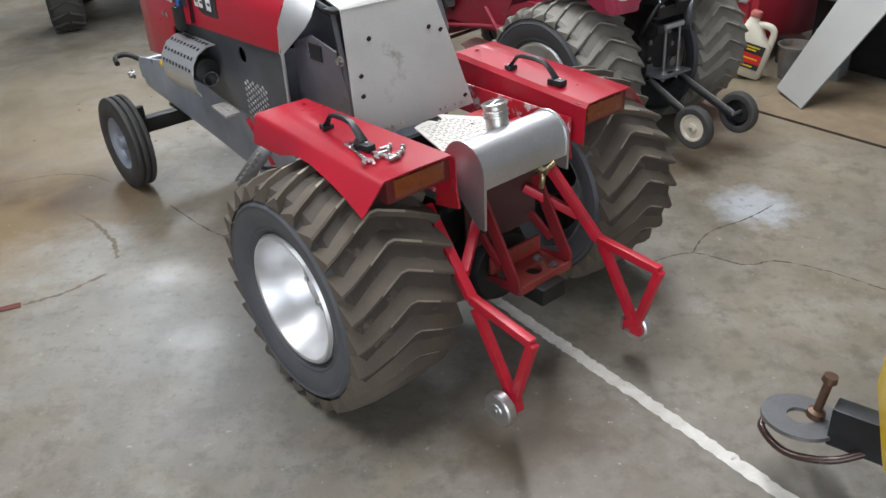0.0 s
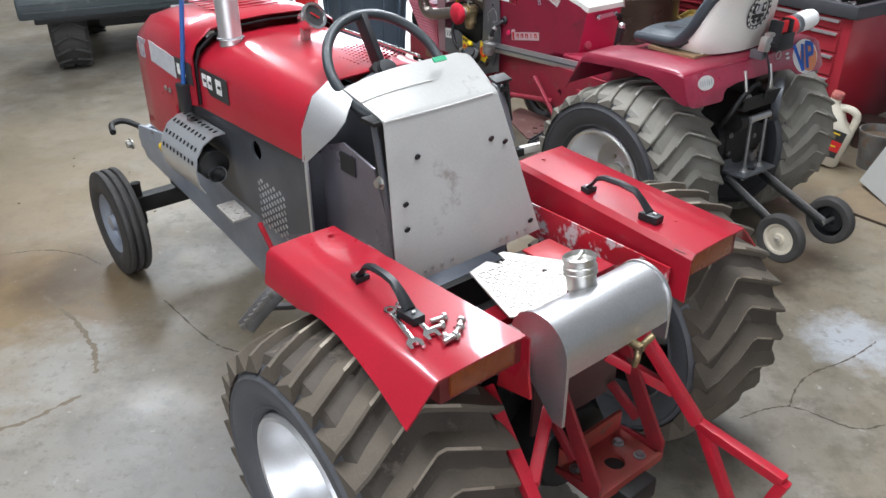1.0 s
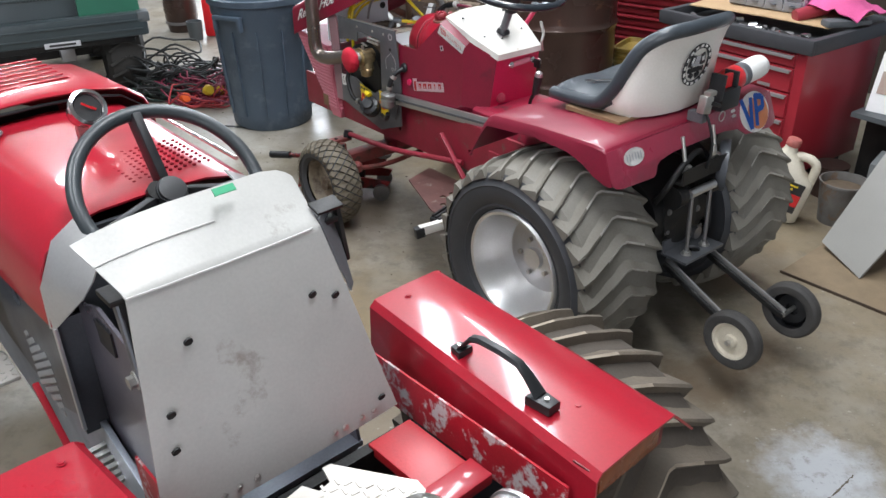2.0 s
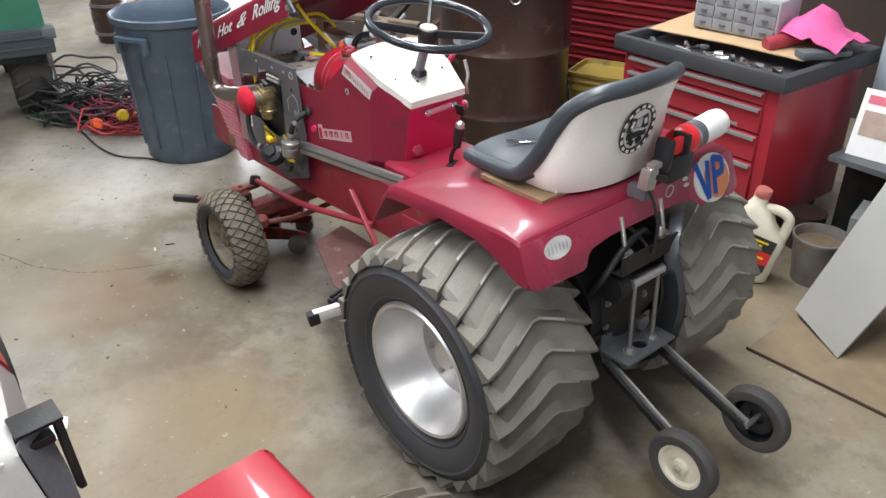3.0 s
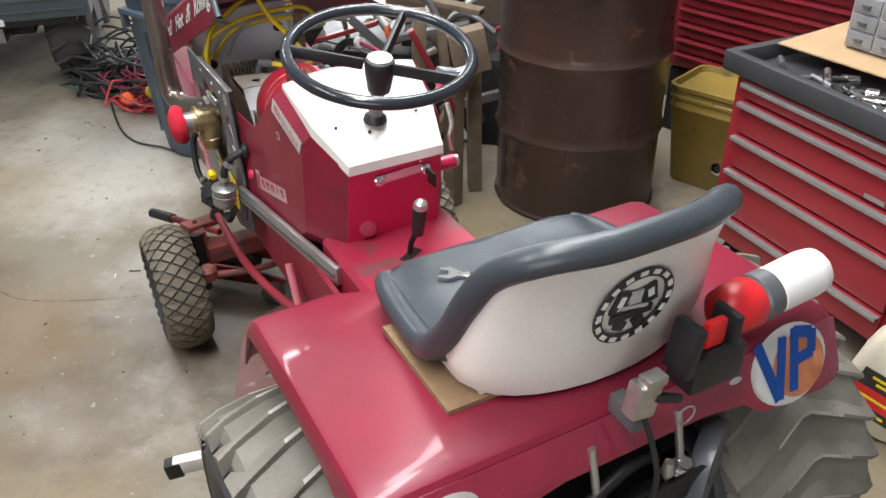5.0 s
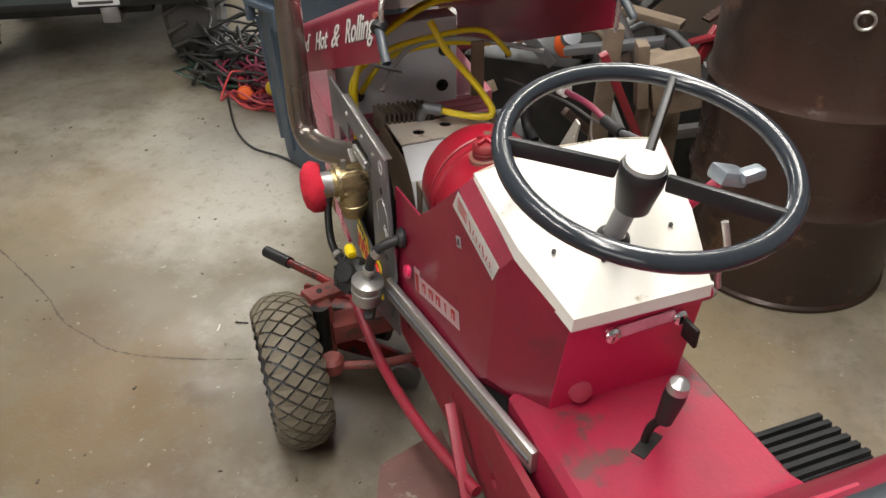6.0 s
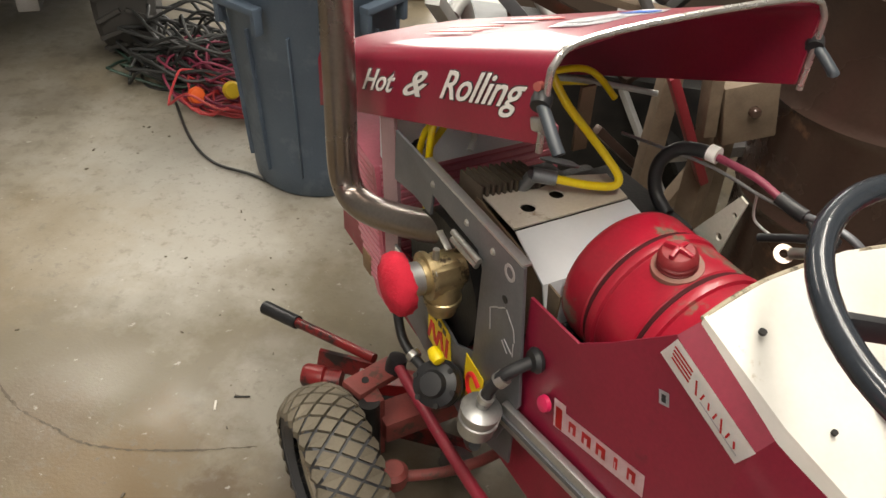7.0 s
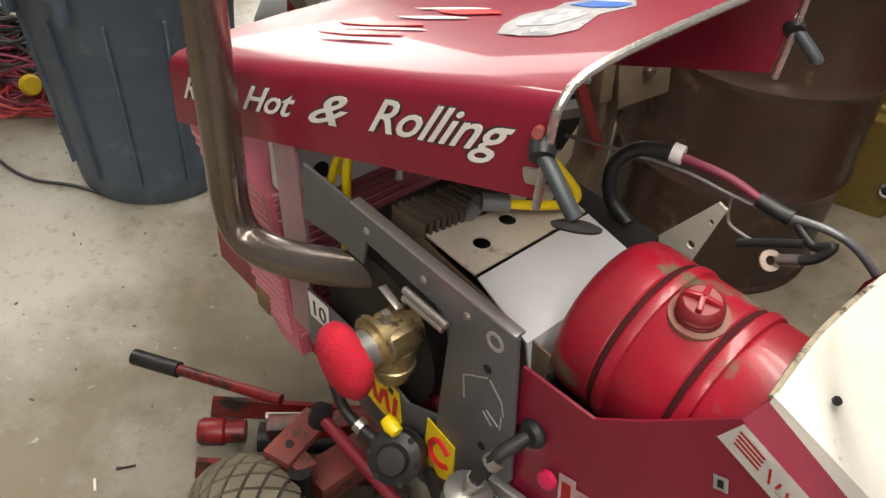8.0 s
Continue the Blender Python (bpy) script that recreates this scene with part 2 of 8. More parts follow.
def concrete():
    """Old shop concrete: grey cast, tan film, brown oil blots, pale scuffs and painted-in door sheen; polished by use.
    """
    m = bpy.data.materials.new("shop_concrete")
    m.use_nodes = True
    n, l = m.node_tree.nodes, m.node_tree.links
    b = n["Principled BSDF"]
    tc = n.new("ShaderNodeTexCoord")

    def noise_tex(scale, detail=6, rough=0.55):
        t = n.new("ShaderNodeTexNoise")
        t.inputs["Scale"].default_value, t.inputs["Detail"].default_value, t.inputs["Roughness"].default_value = scale, detail, rough
        l.new(tc.outputs["Object"], t.inputs["Vector"])
        return t.outputs[0]

    def rng(v, a, c, lo=0.0, hi=1.0):
        r = n.new("ShaderNodeMapRange")
        for key, val in (("From Min", a), ("From Max", c), ("To Min", lo), ("To Max", hi)):
            r.inputs[key].default_value = val
        l.new(v, r.inputs["Value"])
        return r.outputs[0]

    def mix(f, a, c):
        x = n.new("ShaderNodeMix")
        x.data_type = "RGBA"
        l.new(f, x.inputs[0])
        if isinstance(a, tuple):
            x.inputs[6].default_value = (*a, 1)
        else:
            l.new(a, x.inputs[6])
        x.inputs[7].default_value = (*c, 1)
        return x.outputs[2]

    def blot(x, y, r, edge=0.5):
        """1 inside an uneven round blot at (x, y), 0 outside."""
        d = n.new("ShaderNodeVectorMath")
        d.operation = "DISTANCE"
        d.inputs[1].default_value = (x, y, 0)
        l.new(tc.outputs["Object"], d.inputs[0])
        a = n.new("ShaderNodeMath")
        a.operation = "MULTIPLY_ADD"
        a.inputs[1].default_value, a.inputs[2].default_value = r * 1.7, -r * 0.85
        l.new(noise_tex(2.2 / r, 5, 0.65), a.inputs[0])
        s = n.new("ShaderNodeMath")
        s.operation = "ADD"
        l.new(d.outputs["Value"], s.inputs[0])
        l.new(a.outputs[0], s.inputs[1])
        return rng(s.outputs[0], r * (1 + edge * 0.5), r * (1 - edge), 0, 1)

    def scaled(v, k):
        x = n.new("ShaderNodeMath")
        x.operation = "MULTIPLY"
        x.inputs[1].default_value = k
        l.new(v, x.inputs[0])
        return x.outputs[0]

    c = mix(rng(noise_tex(0.9, 5), 0.36, 0.64), (0.174, 0.158, 0.134), (0.214, 0.178, 0.122))
    c = mix(rng(noise_tex(5, 8, 0.65), 0.45, 0.68, 0, 0.75), c, (0.265, 0.245, 0.206))
    c = mix(rng(noise_tex(2.3, 7, 0.62), 0.5, 0.68, 0, 0.62), c, (0.135, 0.118, 0.082))
    c = mix(rng(noise_tex(11, 8, 0.7), 0.5, 0.64, 0, 0.7), c, (0.118, 0.1, 0.073))
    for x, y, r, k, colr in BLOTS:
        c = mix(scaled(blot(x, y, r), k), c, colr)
    c = mix(rng(noise_tex(23, 8, 0.75), 0.54, 0.66, 0, 0.62), c, (0.135, 0.115, 0.088))
    c = mix(rng(noise_tex(60, 6, 0.7), 0.60, 0.70, 0, 0.6), c, (0.09, 0.075, 0.06))
    c = mix(rng(noise_tex(34, 4, 0.6), 0.66, 0.72, 0, 0.5), c, (0.42, 0.4, 0.365))
    l.new(c, b.inputs["Base Color"])
    l.new(rng(noise_tex(3, 6), 0.35, 0.7, 0.3, 0.58), b.inputs["Roughness"])
    bp = n.new("ShaderNodeBump")
    bp.inputs["Strength"].default_value, bp.inputs["Distance"].default_value = 0.12, 0.004
    l.new(noise_tex(120, 6), bp.inputs["Height"])
    l.new(bp.outputs[0], b.inputs["Normal"])
    return m


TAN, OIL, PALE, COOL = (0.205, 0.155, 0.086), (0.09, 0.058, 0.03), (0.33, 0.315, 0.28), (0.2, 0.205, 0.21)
BLOTS = [
    (-0.75, 4.72, 0.65, 0.9, (0.122, 0.104, 0.068)), (-0.1, 3.95, 0.28, 0.6, (0.15, 0.11, 0.06)), (-1.15, 4.95, 0.5, 0.65, (0.135, 0.112, 0.074)), (-0.45, 5.1, 0.45, 0.65, (0.128, 0.108, 0.07)), (-1.5, 3.2, 0.55, 0.95, (0.175, 0.122, 0.06)), (-1.75, 3.42, 0.22, 0.8, OIL), (-1.36, 3.42, 0.2, 0.7, OIL), (-1.4, 3.28, 0.12, 0.8, OIL), (-1.2, 2.84, 0.26, 0.85, PALE), (-1.9, 3.9, 0.5, 0.5, (0.22, 0.16, 0.1)), (1.15, 3.6, 0.16, 0.7, OIL), (-0.9, 2.4, 0.3, 0.3, PALE),
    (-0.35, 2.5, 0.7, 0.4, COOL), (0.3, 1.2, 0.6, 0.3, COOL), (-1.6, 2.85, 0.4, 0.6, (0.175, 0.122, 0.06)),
    (-0.62, 4.56, 0.3, 0.85, (0.128, 0.083, 0.036)), (-0.42, 4.68, 0.06, 0.95, (0.075, 0.048, 0.02)), (-0.66, 4.5, 0.06, 0.6, (0.09, 0.06, 0.028)), (-0.6, 4.52, 0.12, 0.6, (0.13, 0.085, 0.04)), (-0.15, 3.75, 0.45, 0.75, TAN), (0.25, 3.45, 0.3, 0.55, OIL),
    # PALE at (-0.95, 5.55) and (-1.25, 5.9) paints in sheen from the far door
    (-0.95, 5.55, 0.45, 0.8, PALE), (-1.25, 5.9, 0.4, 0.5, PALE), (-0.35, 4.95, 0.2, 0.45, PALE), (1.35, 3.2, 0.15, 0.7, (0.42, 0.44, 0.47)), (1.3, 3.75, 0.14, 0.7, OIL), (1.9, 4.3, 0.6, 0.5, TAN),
    (0.45, 2.0, 0.22, 0.45, OIL), (-2.0, 4.5, 0.8, 0.5, TAN), (0.6, 5.2, 0.5, 0.7, TAN), (-0.25, 3.2, 0.6, 0.5, TAN),
    (-0.9, 4.75, 0.16, 0.5, OIL), (-0.25, 4.3, 0.22, 0.6, OIL), (-0.1, 4.75, 0.25, 0.6, OIL), (-1.3, 5.3, 0.35, 0.45, TAN), (0.55, 1.75, 0.3, 0.35, OIL),
]
CONCRETE = concrete()


# ---- building helpers ----
from mathutils.bvhtree import BVHTree


def part(name, bm, material, parent=None, label="", smooth=40):
    """Links a bmesh as one mesh object under a thing or a part."""
    me = bpy.data.meshes.new(name)
    bmesh.ops.recalc_face_normals(bm, faces=bm.faces[:])
    bm.to_mesh(me)
    bm.free()
    me.materials.append(material)
    if smooth:
        me.shade_smooth()
        me.set_sharp_from_angle(angle=radians(smooth))
    ob = new(name, me)
    ob.parent = parent
    if label:
        ob["label"] = label
    return ob


def thing(name, label, category, m=None, group=""):
    ob = new(name)
    ob.empty_display_size = 0.1
    ob.matrix_world = m or Matrix()
    return tagged(ob, label, category, group)


def B():
    return bmesh.new()


def box(bm, cx, cy, cz, sx, sy, sz, m=None, bevel=0.0):
    r = bmesh.ops.create_cube(bm, size=1.0)
    vs = r["verts"]
    for v in vs:
        v.co = Vector((v.co.x * sx, v.co.y * sy, v.co.z * sz))
    if bevel:
        es = list({e for v in vs for e in v.link_edges})
        rb = bmesh.ops.bevel(bm, geom=es, offset=bevel, segments=2, affect="EDGES", profile=0.6)
        vs = list({v for f in rb["faces"] for v in f.verts} | {v for v in vs if v.is_valid})
    t = Matrix.Translation((cx, cy, cz)) @ (m or Matrix())
    for v in vs:
        v.co = t @ v.co
    return bm


def frame_at(p, d):
    """A matrix at p whose z axis runs along d."""
    return Matrix.Translation(p) @ Vector(d).normalized().to_track_quat("Z", "Y").to_matrix().to_4x4()


def lathe(bm, prof, p=(0, 0, 0), d=(0, 0, 1), seg=32, close=False):
    """Turns a profile of (radius, height) about the axis through p along d."""
    m = frame_at(p, d)
    rings = []
    for r, h in prof:
        if r < 1e-5:
            rings.append([bm.verts.new(m @ Vector((0, 0, h)))])
        else:
            rings.append([bm.verts.new(m @ Vector((r * math.cos(2 * math.pi * i / seg), r * math.sin(2 * math.pi * i / seg), h))) for i in range(seg)])
    pairs = list(zip(rings, rings[1:]))
    if close:
        pairs.append((rings[-1], rings[0]))
    for a, b in pairs:
        for i in range(seg):
            q = [a[i % len(a)], a[(i + 1) % len(a)], b[(i + 1) % len(b)], b[i % len(b)]]
            q = list(dict.fromkeys(q))
            if len(q) > 2:
                bm.faces.new(q)
    return bm


def cyl(bm, p0, p1, r, r1=None, seg=20):
    p0, p1 = Vector(p0), Vector(p1)
    h = (p1 - p0).length
    return lathe(bm, [(0, 0), (r, 0), (r1 if r1 is not None else r, h), (0, h)], p0, p1 - p0, seg)


def smooth_path(pts, steps=6, closed=False):
    """Catmull-Rom through the points."""
    pts = [Vector(p) for p in pts]
    n = len(pts)
    out = []
    for i in range(n if closed else n - 1):
        p1, p2 = pts[i], pts[(i + 1) % n]
        p0 = pts[(i - 1) % n] if closed or i else p1
        p3 = pts[(i + 2) % n] if closed or i + 2 < n else p2
        for k in range(steps):
            t = k / steps
            out.append(0.5 * (2 * p1 + (p2 - p0) * t + (2 * p0 - 5 * p1 + 4 * p2 - p3) * t * t + (3 * p1 - p0 - 3 * p2 + p3) * t ** 3))
    return out if closed else out + [pts[-1]]


def tube(bm, pts, r, seg=10, steps=6, closed=False, sharp=False):
    pts = [Vector(p) for p in pts] if sharp else smooth_path(pts, steps, closed)
    n = len(pts)
    up = Vector((0, 0, 1))
    rings = []
    for i, p in enumerate(pts):
        a, b = pts[i - 1] if closed or i else p, pts[(i + 1) % n] if closed or i + 1 < n else p
        d = (b - a).normalized()
        side = last - d * last.dot(d) if rings else d.cross(up)
        if side.length < 0.05:
            side = d.cross(Vector((1, 0, 0)))
        side.normalize()
        last = side
        top = side.cross(d)
        rings.append([bm.verts.new(p + r * (math.cos(2 * math.pi * k / seg) * side + math.sin(2 * math.pi * k / seg) * top)) for k in range(seg)])
    for i in range(n if closed else n - 1):
        a, b = rings[i], rings[(i + 1) % n]
        for k in range(seg):
            bm.faces.new([a[k], a[(k + 1) % seg], b[(k + 1) % seg], b[k]])
    if not closed:
        bm.faces.new(rings[0][::-1])
        bm.faces.new(rings[-1])
    return bm


def bar(bm, p0, p1, w, h, bevel=0.004):
    """A square-section bar between two points."""
    p0, p1 = Vector(p0), Vector(p1)
    d = p1 - p0
    m = frame_at((p0 + p1) / 2, d)
    tmp = bmesh.new()
    box(tmp, 0, 0, 0, w, h, d.length, bevel=bevel)
    bmesh.ops.transform(tmp, matrix=m, verts=tmp.verts)
    merge(bm, tmp)
    return bm


def merge(bm, other):
    vm = {v: bm.verts.new(v.co) for v in other.verts}
    for f in other.faces:
        bm.faces.new([vm[v] for v in f.verts])
    other.free()


def plate(bm, poly, axis, at, thick, holes=(), bevel=0.0):
    """A flat plate: poly in the plane across axis ('x': (y, z), 'y': (x, z), 'z': (x, y)), with round holes (u, v, r)."""
    def put(u, v, w):
        return {"x": (w, u, v), "y": (u, w, v), "z": (u, v, w)}[axis]
    tmp = bmesh.new()
    loops = [[tmp.verts.new(put(u, v, at - thick / 2)) for u, v in poly]]
    for u, v, r in holes:
        loops.append([tmp.verts.new(put(u + r * math.cos(a), v + r * math.sin(a), at - thick / 2)) for a in [2 * math.pi * k / 14 for k in range(14)]])
    es = []
    for lp in loops:
        es += [tmp.edges.new((lp[i], lp[(i + 1) % len(lp)])) for i in range(len(lp))]
    if holes:
        bmesh.ops.triangle_fill(tmp, edges=es, use_beauty=True)
    else:
        tmp.faces.new(loops[0])
    bmesh.ops.recalc_face_normals(tmp, faces=tmp.faces[:])
    r = bmesh.ops.extrude_face_region(tmp, geom=tmp.faces[:])
    off = Vector(put(0, 0, thick))
    for v in [g for g in r["geom"] if isinstance(g, bmesh.types.BMVert)]:
        v.co += off
    if bevel:
        es = [e for e in tmp.edges if len(e.link_faces) == 2 and e.calc_face_angle(0) > 0.6]
        bmesh.ops.bevel(tmp, geom=es, offset=bevel, segments=2, affect="EDGES", profile=0.6)
    merge(bm, tmp)
    return bm


def skin(bm, rows, thick):
    """A sheet through a grid of points, given a thickness."""
    tmp = bmesh.new()
    vs = [[tmp.verts.new(p) for p in row] for row in rows]
    for a, b in zip(vs, vs[1:]):
        for i in range(len(a) - 1):
            tmp.faces.new([a[i], a[i + 1], b[i + 1], b[i]])
    bmesh.ops.recalc_face_normals(tmp, faces=tmp.faces[:])
    bmesh.ops.solidify(tmp, geom=tmp.faces[:], thickness=thick)
    merge(bm, tmp)
    return bm


def loft(bm, sections, caps=True):
    vs = [[bm.verts.new(p) for p in s] for s in sections]
    k = len(vs[0])
    for a, b in zip(vs, vs[1:]):
        for i in range(k):
            bm.faces.new([a[i], a[(i + 1) % k], b[(i + 1) % k], b[i]])
    if caps:
        bm.faces.new(vs[0][::-1])
        bm.faces.new(vs[-1])
    return bm


def bevelled(bm, w, seg=2, least=0.5):
    es = [e for e in bm.edges if len(e.link_faces) == 2 and e.calc_face_angle(0) > least]
    bmesh.ops.bevel(bm, geom=es, offset=w, segments=seg, affect="EDGES", profile=0.6)
    return bm


def lettering(text, size, m, material, parent, depth=0.0006, shear=0.0, name="lettering", label="", gap=1.0, bold=0.0):
    """Words in the built-in font as a mesh part."""
    cu = bpy.data.curves.new("words", "FONT")
    cu.body, cu.size, cu.extrude, cu.shear, cu.resolution_u = text, size, depth, shear, 3
    cu.space_character, cu.space_word, cu.offset = gap, 1.7 if gap > 1 else 1.0, bold
    tmp = bpy.data.objects.new("words", cu)
    scene.collection.objects.link(tmp)
    bpy.context.view_layer.update()
    me = bpy.data.meshes.new_from_object(tmp.evaluated_get(bpy.context.evaluated_depsgraph_get()))
    bpy.data.objects.remove(tmp)
    bpy.data.curves.remove(cu)
    me.name = name
    me.transform(m)
    me.materials.clear()
    me.materials.append(material)
    ob = new(name, me)
    ob.parent = parent
    if label:
        ob["label"] = label
    return ob


# ---- wheels ----
def pulling_tyre(parent, x, y, z, R, w, tread_mat, side_mat, base_mat, crest_mat, lugs=26, name="rear_tyre", tall=0.017):
    """A wide bar-lug tyre about an axle along x: carcass, and one raised chevron bar after another."""
    Rc = R - tall
    hw = w / 2
    prof = [(0.162, -hw + 0.055), (0.176, -hw + 0.036), (0.188, -hw + 0.024), (0.196, -hw + 0.013), (0.202, -hw + 0.015), (0.214, -hw + 0.007), (0.234, -hw + 0.001), (0.25, -hw), (0.257, -hw + 0.001), (0.262, -hw - 0.0025), (0.266, -hw + 0.002), (Rc - 0.038, -hw + 0.008), (Rc - 0.02, -hw + 0.02)]
    bm = lathe(B(), prof + [(r, -h) for r, h in prof[::-1]], (x, y, z), (1, 0, 0), 72)
    tyre = part(name, bm, side_mat, parent, "black rubber rear tyre with moulded sidewall")
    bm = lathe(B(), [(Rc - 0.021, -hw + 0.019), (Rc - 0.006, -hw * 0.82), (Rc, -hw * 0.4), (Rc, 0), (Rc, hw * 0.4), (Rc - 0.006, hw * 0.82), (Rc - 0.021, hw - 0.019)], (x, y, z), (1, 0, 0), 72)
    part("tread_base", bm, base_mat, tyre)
    # one bar, made about the axle: its ends trail, its middle leads
    bm = B()
    secs = []
    for u, da in [(-hw + 0.002, 0.22), (-hw * 0.8, 0.18), (-hw * 0.45, 0.09), (-hw * 0.06, 0.0), (hw * 0.06, 0.0), (hw * 0.45, 0.09), (hw * 0.8, 0.18), (hw - 0.002, 0.22)]:
        drop = 0.024 * (abs(u) / hw) ** 4
        top, half = R - drop * 0.8, 0.0075 + 0.002 * (abs(u) / hw)
        secs.append([Vector((u, r * math.cos(da + d2), r * math.sin(da + d2))) for d2, r in ((-0.165, Rc - drop - 0.010), (-0.012, top - 0.0045), (half * 0.3 / R, top), (half * 1.1 / R, top - 0.002), (half * 1.8 / R, Rc - drop - 0.010))])
    loft(bm, secs)
    first = part("tread_bar", bm, tread_mat, tyre, smooth=25)
    first.data.materials.append(crest_mat)
    for p in first.data.polygons:
        if min(first.data.vertices[i].co.yz.length for i in p.vertices) > R - 0.0265 * (abs(p.center.x) / hw) ** 4 * 0.9 - 0.0035:
            p.material_index = 1
    first.location = (x, y, z)
    rnd = random.Random(7)
    for i in range(1, lugs):
        lug = new("tread_bar", first.data)
        lug.parent, lug.location = tyre, (x, y, z)
        lug.rotation_euler = (2 * math.pi * (i + 0.1 * (rnd.random() - 0.5)) / lugs, 0, 0)
    return tyre


def dish_rim(parent, x, y, z, side, mat, r=0.172, depth=0.10, name="rim"):
    """A spun aluminium rim; side is +1 or -1, the way its open face looks along x."""
    d = (side, 0, 0)
    prof = [(r + 0.012, -0.03), (r + 0.014, 0.004), (r + 0.008, 0.012), (r, 0.010), (r - 0.004, 0), (r - 0.012, -0.02), (r - 0.02, -0.05), (r - 0.028, -0.07), (r - 0.05, -depth), (0.075, -depth + 0.006), (0.06, -depth + 0.016), (0.035, -depth + 0.018), (0.033, -depth + 0.032), (0, -depth + 0.034)]
    rim = part(name, lathe(B(), prof, (x, y, z), d, 56), mat, parent, "spun aluminium dish rim")
    for k in range(5):
        a = 2 * math.pi * k / 5
        p = Vector((x - side * (depth - 0.012), y + 0.058 * math.cos(a), z + 0.058 * math.sin(a)))
        part("wheel_nut", cyl(B(), p, p + Vector((side * 0.016, 0, 0)), 0.008, seg=6), ZINC, rim)
    return rim


def tyre_ribbed(parent, x, y, z, R, w, mat, name="front_tyre"):
    hw = w / 2
    prof = [(0.11, -hw * 0.75), (0.125, -hw * 0.98), (R * 0.8, -hw), (R - 0.014, -hw * 0.92)]
    for k in range(3):
        a, b = -hw * 0.88 + k * hw * 0.64, -hw * 0.88 + k * hw * 0.64 + hw * 0.48
        prof += [(R - 0.016, a), (R - 0.003, a + 0.002), (R, (a + b) / 2), (R - 0.003, b - 0.002), (R - 0.016, b)]
    prof += [(R - 0.014, hw * 0.92), (R * 0.8, hw), (0.125, hw * 0.98), (0.11, hw * 0.75)]
    return part(name, lathe(B(), prof, (x, y, z), (1, 0, 0), 48), mat, parent, "ribbed black front tyre")


def tyre_turf(parent, x, y, z, R, w, mat, groove, name="front_tyre", rows=5, n=30, r_in=0.105):
    """A diamond-block turf tyre: dark carcass with raised diamond blocks."""
    hw = w / 2
    Rc = R - 0.009
    prof = [(r_in, -hw * 0.75), (r_in + 0.015, -hw * 0.98), (R * 0.78, -hw * 0.97), (Rc - 0.03, -hw * 1.0), (Rc - 0.006, -hw * 0.8), (Rc, -hw * 0.3)]
    tyre = part(name, lathe(B(), prof + [(r, -h) for r, h in prof[::-1]], (x, y, z), (1, 0, 0), 48), groove, parent, "dusty turf tyre with diamond blocks")
    bm = B()
    du, da = 2 * hw * 0.98 / rows, 2 * math.pi / n
    for j in range(rows + 1):
        for i in range(n):
            u0 = -hw * 0.98 + j * du
            a0 = da * (i + 0.5 * (j % 2))
            top, bot = [], []
            for cu_, ca in ((-0.62, 0), (0, -0.44), (0.62, 0), (0, 0.44)):
                u = max(-hw * 1.07, min(hw * 1.07, u0 + cu_ * du * 1.3))
                a = a0 + ca * da * 0.92
                drop = 0.024 * (abs(u) / hw) ** 3
                top.append(bm.verts.new((x + u, y + (R - drop) * math.cos(a), z + (R - drop) * math.sin(a))))
                bot.append(bm.verts.new((x + u * 1.01, y + (Rc - drop - 0.006) * math.cos(a), z + (Rc - drop - 0.006) * math.sin(a))))
            bm.faces.new(top)
            for k in range(4):
                bm.faces.new([top[k], bot[k], bot[(k + 1) % 4], top[(k + 1) % 4]])
    tagged(part("tread_block", bm, mat, tyre, smooth=0), kind="stuff")
    return tyre


def bolt(parent, p, d, r=0.007, h=0.006, mat=None, name="bolt"):
    p, d = Vector(p), Vector(d).normalized()
    bm = cyl(B(), p, p + d * h, r, seg=6)
    lathe(bm, [(r * 1.5, 0), (r * 1.5, h * 0.25), (0, h * 0.25)], p, d, 12)
    return part(name, bm, mat or ZINC, parent)


def steering_wheel(parent, hub, normal, r, tube_r, spokes, mat, mat_hub, cap_mat, hs=1.0, wide=0.022, deep=0.010, sink=0.0):
    m = frame_at(hub, normal)
    w = part("steering_wheel", tube(B(), [m @ Vector((r * math.cos(a), r * math.sin(a), 0.012)) for a in [2 * math.pi * k / 28 for k in range(28)]], tube_r, 10, 2, True), mat, parent, "black steering wheel rim with worn gloss")
    for a in spokes:
        p0 = m @ Vector((0.03 * math.cos(a), 0.03 * math.sin(a), -0.012))
        p1 = m @ Vector(((r - 0.004) * math.cos(a), (r - 0.004) * math.sin(a), 0.012))
        bm = B()
        bar(bm, p0, p1, deep, wide, 0.004)
        part("spoke", bm, mat_hub, w)
    hub = Vector(hub) - Vector(normal).normalized() * sink
    bm = lathe(B(), [(0, -0.052), (0.028 * hs, -0.052), (0.030 * hs, -0.04), (0.036 * hs, -0.012), (0.037 * hs, 0.006), (0.034 * hs, 0.012), (0, 0.012)], hub, normal, 24)
    part("hub", bm, mat_hub, w)
    part("hub_cap", lathe(B(), [(0.032 * hs, 0.012), (0.030 * hs, 0.017), (0, 0.019)], hub, normal, 24), cap_mat, w)
    return w


# ---- the place ----
X0, X1, Y0, Y1, H = -6.0, 3.4, -3.0, 10.0, 3.5
floor = part("floor", box(B(), (X0 + X1) / 2, (Y0 + Y1) / 2 - 3, -0.1, X1 - X0 + 8, Y1 - Y0 + 8, 0.2), CONCRETE, None, "worn grey and tan shop concrete floor", 0)
tagged(floor, "worn concrete shop floor with brown oil stains", "floor", kind="structure")


